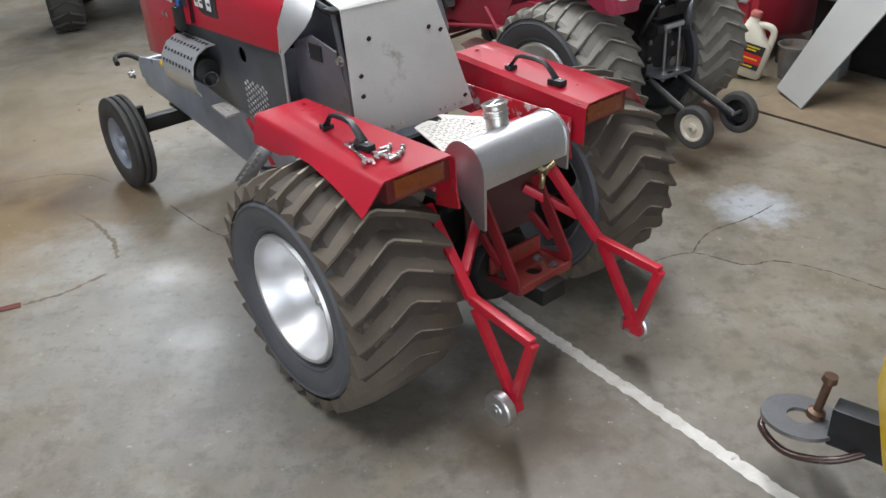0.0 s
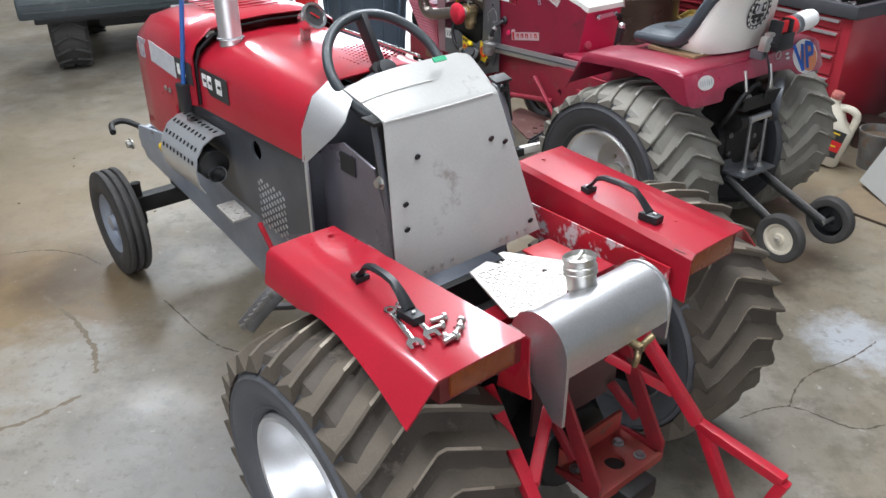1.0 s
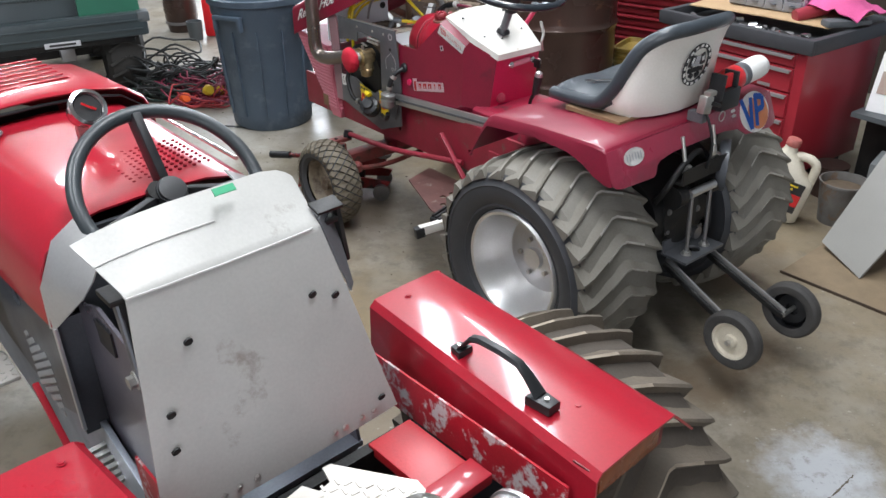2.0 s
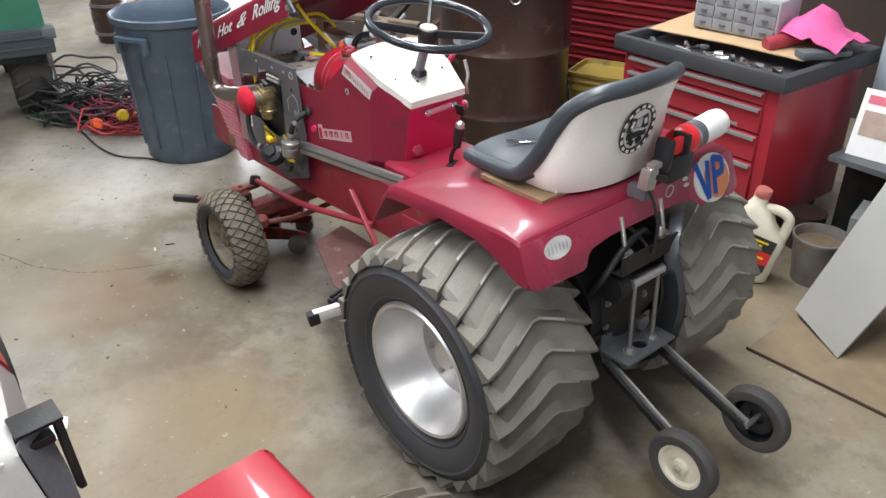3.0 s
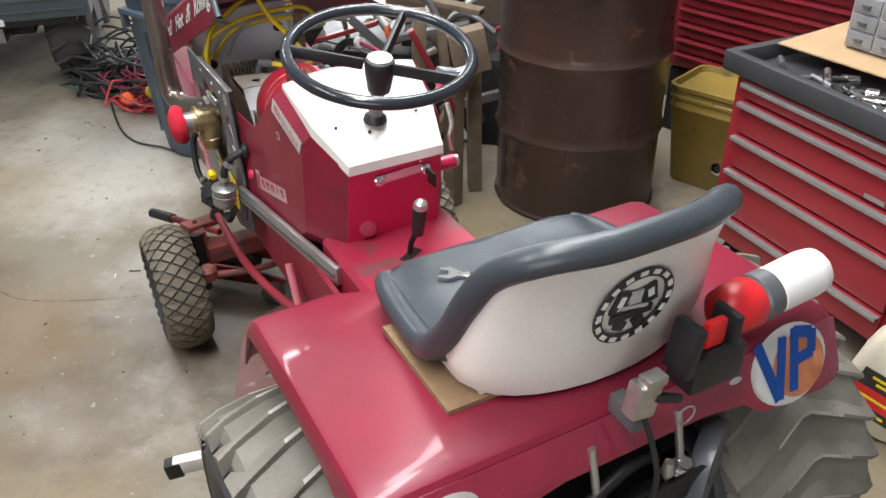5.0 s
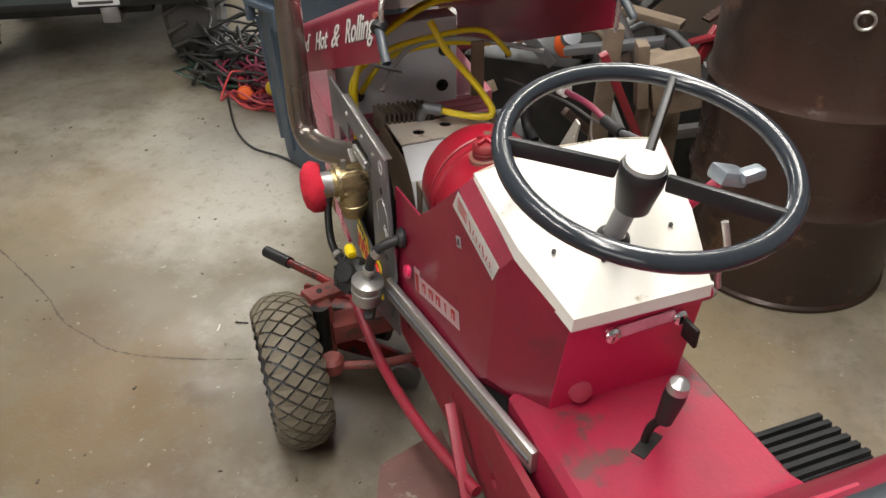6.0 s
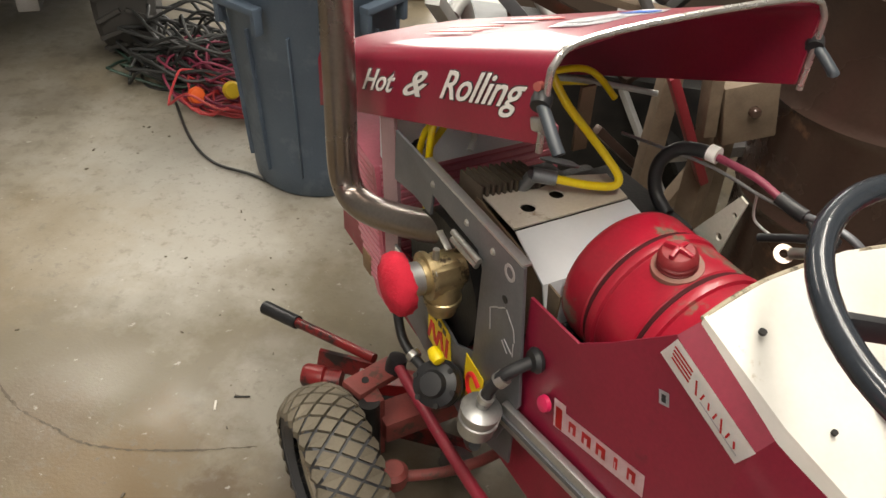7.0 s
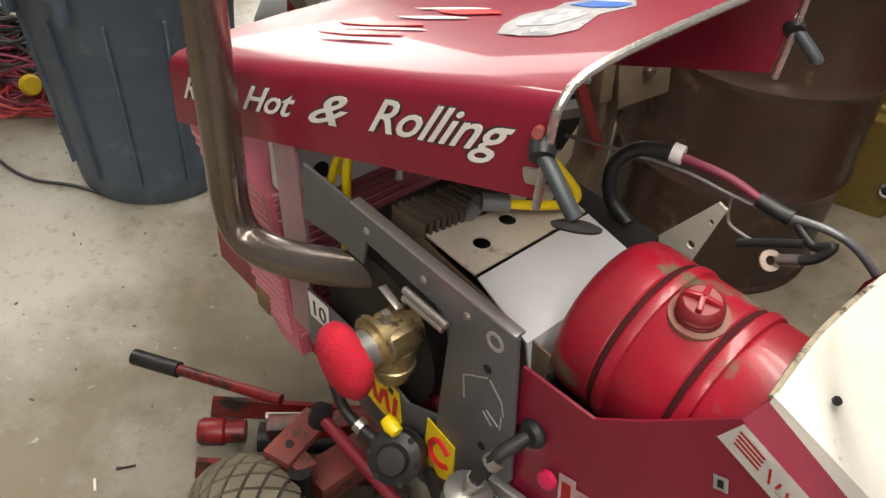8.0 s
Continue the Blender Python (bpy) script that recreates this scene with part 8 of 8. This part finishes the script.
org = thing("parts_organiser", "grey parts organiser with small clear drawers", "organiser", CH @ pose(-0.03, 0.33, 0.722, 0, 0, 3))
part("case", box(B(), 0, 0, 0.075, 0.36, 0.15, 0.15, bevel=0.004), surf("grey_case", (0.34, 0.35, 0.36), (0.28, 0.29, 0.3), 0.5), org)
for i in range(4):
    for j in range(3):
        dd = part("small_drawer", box(B(), -0.132 + i * 0.088, -0.078, 0.027 + j * 0.047, 0.08, 0.008, 0.041, bevel=0.002), surf("smoky_drawer", (0.24, 0.245, 0.25), (0.18, 0.18, 0.19), 0.2), org)
        part("drawer_tab", box(B(), -0.132 + i * 0.088, -0.086, 0.027 + j * 0.047, 0.025, 0.01, 0.006), GREY_PL, dd)
rag = thing("pink_rag", "crumpled pink shop rag on the chest", "rag", CH @ pose(0.26, 0.34, 0.715))
rnd = random.Random(9)
part("cloth", skin(B(), [[(x * 0.035 - 0.1 + rnd.uniform(-0.01, 0.01), y * 0.035 - 0.1, 0.03 + 0.11 * math.exp(-((x - 3) ** 2 + (y - 3) ** 2) / 7) + rnd.uniform(-0.018, 0.018)) for x in range(8)] for y in range(8)], 0.004), PINK_C, rag, "", 60)
rbt = thing("red_bottle", "red spray bottle lying on the chest top", "bottle", CH @ pose(0.20, 0.27, 0.745, 0, 80, 65))
part("bottle_body", lathe(B(), [(0, -0.09), (0.026, -0.088), (0.028, -0.08), (0.028, 0.05), (0.012, 0.075), (0.012, 0.10), (0, 0.10)], seg=24), surf("maroon_bottle", (0.32, 0.03, 0.05), (0.25, 0.03, 0.04), 0.4), rbt)
part("bottle_cap", lathe(B(), [(0.014, 0.095), (0.014, 0.12), (0, 0.122)], seg=18), ORANGE, rbt)
glv = thing("work_glove", "dark grey work glove lying on the tray edge", "glove", CH @ pose(0.335, 0.24, 0.725, 0, 0, 60))
part("glove_body", box(box(box(B(), 0, 0, 0, 0.13, 0.07, 0.03, bevel=0.012), 0.09, 0.02, 0, 0.07, 0.022, 0.022, bevel=0.009), 0.09, -0.012, 0, 0.08, 0.022, 0.022, bevel=0.009), GREYP, glv)

# older drawer cabinet behind, between drum and chest
OC = thing("drawer_cabinet", "old dark red ribbed drawer cabinet", "cabinet", pose(1.62, 6.12, 0, 0, 0, -38) @ pose(-0.1, 0, 0))
part("cabinet_body", box(B(), 0, 0.2, 0.65, 0.82, 0.40, 0.72, bevel=0.006), CHEST_D, OC)
for k in range(11):
    dw = part("drawer", box(B(), 0, -0.006, 0.33 + k * 0.062, 0.76, 0.016, 0.05, bevel=0.003), CHEST_D, OC, "dark red drawer front")
    part("drawer_lip", box(B(), 0, -0.02, 0.348 + k * 0.062, 0.75, 0.02, 0.008, bevel=0.002), CHEST_D, dw)
part("cabinet_stand", box(B(), 0, 0.2, 0.14, 0.8, 0.38, 0.28), IRON, OC)
cr = thing("yellow_pail", "dirty yellow square plastic pail with a ribbed rim", "pail", pose(1.40, 5.98, 0, 0, 0, -30))
secs = []
for z_, hx_, r_ in ((0.0, 0.112, 0.03), (0.01, 0.118, 0.035), (0.30, 0.145, 0.04), (0.305, 0.150, 0.04), (0.315, 0.150, 0.04), (0.32, 0.146, 0.04), (0.335, 0.146, 0.04), (0.34, 0.152, 0.04), (0.35, 0.152, 0.04), (0.355, 0.147, 0.04), (0.37, 0.147, 0.04), (0.375, 0.155, 0.04), (0.39, 0.155, 0.04), (0.392, 0.142, 0.04), (0.37, 0.136, 0.04)):
    ring = []
    for qx, qy, a0 in ((1, 1, 0), (-1, 1, 90), (-1, -1, 180), (1, -1, 270)):
        for k in range(5):
            a = radians(a0 + k * 22.5)
            ring.append((qx * (hx_ - r_) + r_ * math.cos(a), qy * (hx_ * 0.9 - r_) + r_ * math.sin(a), z_))
    secs.append(ring)
part("pail_wall", loft(B(), secs), YEL_D, cr)
part("pail_ring", lathe(B(), [(0.016, 0), (0.024, 0.002), (0.024, 0.008), (0.016, 0.010)], (0.085, -0.118, 0.11), (0, -1, 0.1), 20, True), CHROME, cr, "bright metal ring")
part("pail_boss", lathe(B(), [(0.016, 0), (0.012, 0.006), (0, 0.006)], (0.085, -0.118, 0.11), (0, -1, 0.1), 18), BLACK, cr)

# ---- jug, bucket, leaning panel, plywood sheet ----
jg = thing("oil_jug", "cream plastic oil jug with red cap, leaning beside a bucket", "jug", pose(1.762, 4.60, 0, 0, 13, -27) @ pose(-0.09, 0.056, 0))
sec = []
for z_, hx, hy, ox in ((0.0, 0.085, 0.05, 0), (0.01, 0.092, 0.056, 0), (0.165, 0.092, 0.056, 0), (0.185, 0.086, 0.054, -0.006), (0.205, 0.066, 0.05, -0.024), (0.24, 0.052, 0.045, -0.034), (0.268, 0.036, 0.034, -0.044), (0.282, 0.026, 0.026, -0.048), (0.30, 0.024, 0.024, -0.048)):
    ring = []
    for k in range(24):
        a = 2 * math.pi * k / 24
        c_, s_ = math.cos(a), math.sin(a)
        ex = 0.45 if z_ < 0.25 else 1.0
        ring.append((ox + hx * math.copysign(abs(c_) ** ex, c_), hy * math.copysign(abs(s_) ** ex, s_), z_))
    sec.append(ring)
part("jug_body", loft(B(), sec), CREAM, jg)
part("jug_handle", tube(B(), [(-0.03, 0, 0.262), (0.02, 0, 0.27), (0.052, 0, 0.264), (0.071, 0, 0.24), (0.073, 0, 0.16)], 0.018, 12), CREAM, jg)
part("jug_cap", lathe(B(), [(0.027, 0.298), (0.028, 0.30), (0.028, 0.322), (0.024, 0.328), (0, 0.328)], (-0.048, 0, 0), (0, 0, 1), 24), surf("faded_red_cap", (0.4, 0.12, 0.1), (0.3, 0.09, 0.075), 0.5), jg)
lb = part("jug_label", box(B(), 0, -0.0592, 0.115, 0.13, 0.002, 0.13), STICK_K, jg, "black and red label")
part("label_band", box(B(), 0, -0.061, 0.105, 0.128, 0.002, 0.05), STICK_R, lb)
for z_, w_ in ((0.165, 0.08), (0.15, 0.05), (0.105, 0.09), (0.065, 0.07)):
    part("label_bar", box(B(), 0, -0.0625, z_, w_, 0.0015, 0.007), STICK_Y, lb)
bk = thing("bucket", "dirty grey plastic bucket with murky contents", "bucket", pose(1.955, 4.655, 0) @ Matrix.Diagonal((0.8, 0.8, 0.88, 1)))
part("bucket_body", lathe(B(), [(0, 0.004), (0.085, 0.004), (0.09, 0), (0.115, 0.19), (0.121, 0.192), (0.121, 0.204), (0.113, 0.205), (0.11, 0.19), (0.088, 0.02), (0, 0.02)], seg=40), surf("grey_bucket", (0.17, 0.165, 0.155), (0.1, 0.09, 0.08), 0.55, scale=12, stain=(0.15, 0.1, 0.065), stain_at=0.52, stain_scale=16), bk)
part("muck", lathe(B(), [(0.106, 0.165), (0.05, 0.172), (0, 0.17)], seg=32), surf("brown_muck", (0.15, 0.11, 0.07), (0.1, 0.075, 0.05), 0.7, scale=20), bk)
pn = thing("leaning_panel", "pale grey sheet panel leaning by the wall", "panel", Matrix())
part("panel_sheet", skin(B(), [[(1.80, 4.405, 0.03), (1.845, 4.165, 0.008)], [(2.08, 4.58, 0.40), (2.22, 4.33, 0.42)], [(2.46, 4.83, 0.95), (2.64, 4.58, 0.95)]], 0.008), BOARD, pn)
mt_ = thing("plywood_sheet", "thin brown plywood sheet lying on the floor", "plywood", pose(1.587, 4.225, 0, 0, 0, -48.3))
part("sheet", box(B(), 0.62, 0.36, 0.005, 1.24, 0.72, 0.01), PLY, mt_)
part("edge_band", box(B(), 0.62, -0.002, 0.005, 1.25, 0.004, 0.0105), surf("dark_ply_edge", (0.06, 0.04, 0.025), (0.04, 0.028, 0.018), 0.8), mt_, "dark worn edge")
sc = thing("steel_cabinet", "grey blue steel cabinet with shelf", "cabinet", CH @ pose(0.40, 0.50, 0))
part("cabinet_body", box(B(), 0.62, 0.25, 0.55, 1.2, 0.4, 1.1, bevel=0.006), surf("grey_blue_cabinet", (0.27, 0.30, 0.34), (0.23, 0.26, 0.3), 0.5, scale=3), sc)
part("cabinet_shelf", box(B(), 0.42, -0.14, 0.385, 0.66, 0.32, 0.02), GREYP, sc)
part("cabinet_foot", box(B(), 0.42, -0.08, 0.19, 0.64, 0.18, 0.37), IRON, sc)
pp = thing("pamphlet", "printed white and pink sheet propped on the shelf", "paper", CH @ pose(0.61, 0.27, 0.396, -14, 0, 6))
pb = part("paper_sheet", box(B(), 0, 0, 0.12, 0.19, 0.004, 0.24), PAPER, pp)
part("picture_bar", box(B(), 0, -0.003, 0.12, 0.15, 0.002, 0.09), surf("brown_print", (0.3, 0.22, 0.18), (0.4, 0.3, 0.26), 0.5, scale=20), pb)
part("title_bar", box(B(), 0, -0.003, 0.205, 0.15, 0.002, 0.03), surf("pink_print", (0.6, 0.15, 0.2), (0.5, 0.1, 0.15), 0.5), pb)
bx = thing("grey_box", "small grey carton standing beside the bucket", "box", pose(2.14, 4.66, 0, 0, 0, -38))
part("carton", box(B(), 0, 0, 0.13, 0.15, 0.18, 0.26, bevel=0.004), surf("grey_carton", (0.17, 0.18, 0.18), (0.12, 0.13, 0.13), 0.6, scale=8), bx)
pt = thing("paint_tin", "dark paint tin on the floor", "tin", pose(2.02, 4.92, 0))
part("tin_body", lathe(B(), [(0, 0), (0.07, 0), (0.07, 0.005), (0.068, 0.13), (0.071, 0.135), (0.071, 0.14), (0.06, 0.138), (0, 0.136)], seg=32), surf("brown_tin", (0.08, 0.05, 0.04), (0.06, 0.04, 0.035), 0.4, 0.4), pt)

# ---- things behind the maroon tractor ----
OLDWOOD = surf("dark_old_timber", (0.17, 0.125, 0.086), (0.1, 0.073, 0.05), 0.7, scale=20, bump=0.15)
ps = thing("wooden_stand", "rough timber stand with a bolted block and a red bracket", "stand", pose(0.47, 5.56, 0, 0, 0, 20))
for p0, p1, w_, h_ in (((0.0, 0.02, 0), (0.015, 0.03, 0.66), 0.055, 0.05), ((-0.13, 0.06, 0), (-0.10, 0.06, 0.72), 0.05, 0.045), ((0.10, 0.12, 0), (0.09, 0.12, 0.62), 0.05, 0.05)):
    part("post", bar(B(), p0, p1, w_, h_), OLDWOOD, ps)
part("cross_block", box(B(), 0.05, -0.02, 0.60, 0.125, 0.07, 0.145, Matrix.Rotation(-0.2, 4, "Y"), bevel=0.006), OLDWOOD, ps)
part("side_board", box(B(), -0.035, -0.02, 0.62, 0.03, 0.055, 0.17, Matrix.Rotation(-0.1, 4, "Y"), bevel=0.004), OLDWOOD, ps)
part("brace", bar(B(), (-0.11, 0.03, 0.2), (0.09, 0.08, 0.5), 0.035, 0.03), OLDWOOD, ps)
part("iron_boss", lathe(B(), [(0.013, 0), (0.013, 0.012), (0.009, 0.016), (0, 0.016)], (0.055, -0.055, 0.605), (0, -1, 0), 18), RUST, ps)
part("red_bracket", bar(B(), (-0.14, -0.03, 0.68), (0.0, -0.02, 0.40), 0.03, 0.022), CHEST_D, ps)
pile = thing("scrap_heap", "scrap metal tubes and timber heaped against the stand", "scrap", pose(0.05, 6.25, 0))
rnd = random.Random(21)
PALE_T = surf("pale_scuffed_metal", (0.45, 0.45, 0.44), (0.3, 0.3, 0.29), 0.45, 0.3, scale=9)
for k in range(44):
    a = rnd.uniform(0, 6.28)
    L_ = rnd.uniform(0.15, 0.55)
    p0 = Vector((rnd.uniform(-0.45, 0.5), rnd.uniform(-0.35, 0.2), rnd.uniform(0.03, 0.62)))
    p1 = p0 + Vector((math.cos(a) * L_, math.sin(a) * L_ * 0.6, rnd.uniform(-0.02, 0.35)))
    mat = rnd.choice((STEEL, RUST, IRON, GREY_PL, PALE_T, OLDWOOD, CHEST_D, PALE_T))
    if k % 3:
        part("scrap_bar", bar(B(), p0, p1, rnd.uniform(0.02, 0.06), rnd.uniform(0.012, 0.04), 0.003), mat, pile)
    else:
        part("scrap_tube", tube(B(), [p0, (p0 + p1) / 2 + Vector((0, 0, rnd.uniform(0, 0.08))), p1], rnd.uniform(0.008, 0.022), 10), mat, pile)
part("scrap_base", box(B(), 0.05, 0.1, 0.19, 1.0, 0.5, 0.38, bevel=0.03), IRON, pile)
oc = thing("orange_lamp", "small orange lamp housing lying in the scrap", "lamp housing", pose(0.15, 6.0, 0.50))
part("lamp_body", lathe(B(), [(0, -0.04), (0.035, -0.035), (0.045, 0), (0.03, 0.035), (0, 0.04)], (0, 0, 0), (0.3, -0.5, 0.6), 20), ORANGE, oc)
part("lamp_collar", lathe(B(), [(0.03, 0.03), (0.034, 0.034), (0.03, 0.05), (0, 0.052)], (0, 0, 0), (0.3, -0.5, 0.6), 20), GREY_PL, oc)

# ---- far side: green utility machine, fuel can, chock ----
gm = thing("green_mower", "green and dark grey utility machine on worn black tyres", "mower", pose(-2.12, 6.83, 0, 0, 0, 29))
TEAL = surf("dark_teal_grey_plastic", (0.042, 0.056, 0.06), (0.028, 0.037, 0.041), 0.34, scale=4, bump=0.03, stain=(0.12, 0.135, 0.14), stain_at=0.6, stain_scale=5)
part("body_shell", bevelled(loft(B(), [[(-0.75, -0.4, 0.5), (0.3, -0.4, 0.5), (0.3, 0.6, 0.42), (-0.75, 0.6, 0.42)], [(-0.7, -0.36, 1.0), (0.25, -0.36, 1.0), (0.25, 0.55, 0.98), (-0.7, 0.55, 0.98)]]), 0.05, 3), GREEN, gm, "green moulded bodywork")
part("rear_panel", bevelled(loft(B(), [[(-0.76, -0.62, 0.5), (0.02, -0.62, 0.5), (0.02, -0.42, 0.5), (-0.76, -0.42, 0.5)], [(-0.76, -0.57, 0.92), (0.02, -0.57, 0.92), (0.02, -0.42, 0.92), (-0.76, -0.42, 0.92)]]), 0.02, 2), TEAL, gm, "dark teal-grey recessed panel")
part("panel_ridge", box(B(), -0.37, -0.612, 0.62, 0.74, 0.012, 0.012, bevel=0.003), TEAL, gm)
for x0, x1 in ((0.0, 0.335), (-1.1, -0.74)):
    part("corner_fender", bevelled(loft(B(), [[(x0, -0.69, 0.515), (x1, -0.69, 0.515), (x1, -0.1, 0.515), (x0, -0.1, 0.515)], [(x0 + 0.01, -0.64, 1.0), (x1 - 0.02, -0.64, 1.0), (x1 - 0.02, -0.1, 1.0), (x0 + 0.01, -0.1, 1.0)]]), 0.035, 3), GREEN, gm, "green rounded corner fender")
bmp = part("bumper", box(B(), -0.37, -0.70, 0.45, 1.46, 0.10, 0.135, bevel=0.02), TEAL, gm, "dark grey ribbed bumper bar")
for z_ in (0.425, 0.475):
    part("bumper_rib", box(B(), -0.37, -0.752, z_, 1.40, 0.008, 0.010, bevel=0.003), TEAL, bmp)
part("bumper_cap", box(B(), 0.34, -0.70, 0.49, 0.07, 0.11, 0.06, bevel=0.012), GREYP, bmp)
pl_ = part("label_plate", box(B(), -0.12, -0.752, 0.385, 0.19, 0.004, 0.03, bevel=0.002), STICK_G, gm, "small pale plate on the bumper")
part("plate_bar", box(B(), -0.12, -0.7545, 0.385, 0.14, 0.002, 0.012), STICK_K, pl_)
part("lower_skirt", box(B(), -0.37, -0.66, 0.365, 1.3, 0.06, 0.05, bevel=0.01), BLACK, gm)
part("underframe", box(B(), -0.3, 0.0, 0.3, 0.7, 1.0, 0.1, bevel=0.02), IRON, gm)
part("drawbar_clevis", box(B(), -0.1, -0.55, 0.3, 0.08, 0.2, 0.08, bevel=0.01), STEEL, gm)
MOW_T = surf("black_mower_tyre", (0.03, 0.028, 0.026), (0.045, 0.042, 0.038), 0.8, scale=12)
for x_, y_ in ((-0.84, -0.4), (0.22, -0.4), (-0.7, 0.5), (0.18, 0.5)):
    wh = part("wheel", lathe(B(), [(0.09, -0.08), (0.1, -0.1), (0.2, -0.115), (0.235, -0.09), (0.245, -0.04), (0.245, 0.04), (0.235, 0.09), (0.2, 0.115), (0.1, 0.1), (0.09, 0.08)], (x_, y_, 0.25), (1, 0, 0), 40), MOW_T, gm, "worn black tyre")
    for k in range(18):
        a = k * 2 * math.pi / 18
        for sx in (-1, 1):
            part("tread_lug", bar(B(), (x_ + sx * 0.01, y_ + 0.246 * math.cos(a), 0.25 + 0.246 * math.sin(a)), (x_ + sx * 0.10, y_ + 0.238 * math.cos(a + 0.2), 0.25 + 0.238 * math.sin(a + 0.2)), 0.024, 0.014, 0.0), MOW_T, wh, smooth=0)
    part("wheel_disc", lathe(B(), [(0.095, -0.06), (0.095, 0.06), (0.06, 0.05), (0.03, 0.07), (0, 0.07)], (x_, y_, 0.25), (1 if x_ > 0 else -1, 0, 0), 24), GREYP, wh)
gc = thing("fuel_can", "red plastic fuel can standing on the floor", "fuel can", pose(-1.52, 7.92, 0))
part("can_body", box(B(), 0, 0, 0.15, 0.18, 0.15, 0.30, bevel=0.03), REDP, gc)
part("can_handle", tube(B(), [(-0.06, 0, 0.29), (-0.04, 0, 0.35), (0.04, 0, 0.35), (0.06, 0, 0.29)], 0.014), REDP, gc)
part("can_spout", cyl(B(), (0.07, 0, 0.29), (0.11, 0, 0.36), 0.022), BLACK, gc)
gb = thing("grey_pot", "small grey pot beside the fuel can", "pot", pose(-1.66, 7.78, 0))
part("pot", lathe(B(), [(0, 0), (0.05, 0), (0.06, 0.14), (0.055, 0.14), (0.046, 0.02), (0, 0.02)], seg=28), GREYP, gb)
rb = thing("rusty_keg", "small rust-brown keg standing behind the pot", "keg", pose(-1.86, 8.1, 0))
part("keg_body", lathe(B(), [(0, 0), (0.11, 0), (0.125, 0.1), (0.13, 0.17), (0.125, 0.25), (0.11, 0.34), (0.1, 0.34), (0.1, 0.32), (0, 0.32)], seg=32), RUST, rb)
for z_ in (0.07, 0.27):
    part("keg_hoop", lathe(B(), [(0.121, -0.012), (0.129, -0.01), (0.129, 0.01), (0.121, 0.012)], (0, 0, z_), (0, 0, 1), 32), STEEL, rb)
logs = thing("wood_stack", "short stack of old sawn timber", "timber", pose(-0.95, 7.5, 0, 0, 0, 15))
for k in range(5):
    part("plank", box(B(), 0.01 * k, 0, 0.03 + 0.055 * k, 0.5 - 0.03 * k, 0.14, 0.05, bevel=0.004), WOOD, logs)

# ---- yellow machine corner near the start, with a rusty tow plate ----
ym = thing("yellow_machine", "yellow and black machine corner with a rusty tow plate", "machine", pose(1.195, 1.745, 0, 0, 0, -20))
part("black_beam", bar(B(), (-0.11, 0.03, 0.20), (0.5, -0.15, 0.22), 0.05, 0.10), BLACK, ym)
part("yellow_body", box(B(), 0.195, 0.0, 0.355, 0.45, 0.3, 0.26, bevel=0.03), YEL, ym)
part("tow_plate", lathe(B(), [(0.03, 0), (0.085, 0), (0.085, 0.01), (0.03, 0.01)], (-0.17, 0.06, 0.16), (0, 0.1, 1), 28, True), STEEL, ym, "rusty round tow plate")
part("tow_pin", lathe(B(), [(0, 0), (0.02, 0), (0.02, 0.015), (0.01, 0.02), (0.01, 0.10), (0.017, 0.105), (0.015, 0.12), (0, 0.12)], (-0.14, 0.07, 0.17), (0.1, 0, 1), 18), surf("rusty_pin", (0.14, 0.08, 0.05), (0.1, 0.06, 0.04), 0.5, 0.5), ym)
part("tow_hook", tube(B(), [(-0.23, 0.1, 0.13), (-0.245, 0.05, 0.12), (-0.19, -0.015, 0.12), (-0.1, -0.03, 0.14), (-0.02, 0.0, 0.17)], 0.009), RUST, ym)
part("machine_leg", box(B(), 0.3, -0.05, 0.1, 0.3, 0.2, 0.2, bevel=0.01), IRON, ym)
floor_scrap = thing("paper_scrap", "crumpled scrap of white paper on the floor", "paper", pose(-0.50, 3.86, 0))
part("scrap", skin(B(), [[(-0.06, -0.05, 0.002), (0, -0.055, 0.012), (0.06, -0.04, 0.002)], [(-0.07, 0.0, 0.01), (0, 0.0, 0.02), (0.07, 0.0, 0.008)], [(-0.05, 0.06, 0.002), (0, 0.055, 0.008), (0.05, 0.05, 0.002)]], 0.001), PAPER, floor_scrap)
rg = thing("red_bar", "short red steel bar lying on the floor", "bar", pose(-1.95, 2.33, 0, 0, 0, 30))
part("bar", box(B(), 0, 0, 0.015, 0.3, 0.05, 0.03, bevel=0.004), surf("rust_red_bar", (0.25, 0.05, 0.03), (0.18, 0.04, 0.03), 0.6), rg)
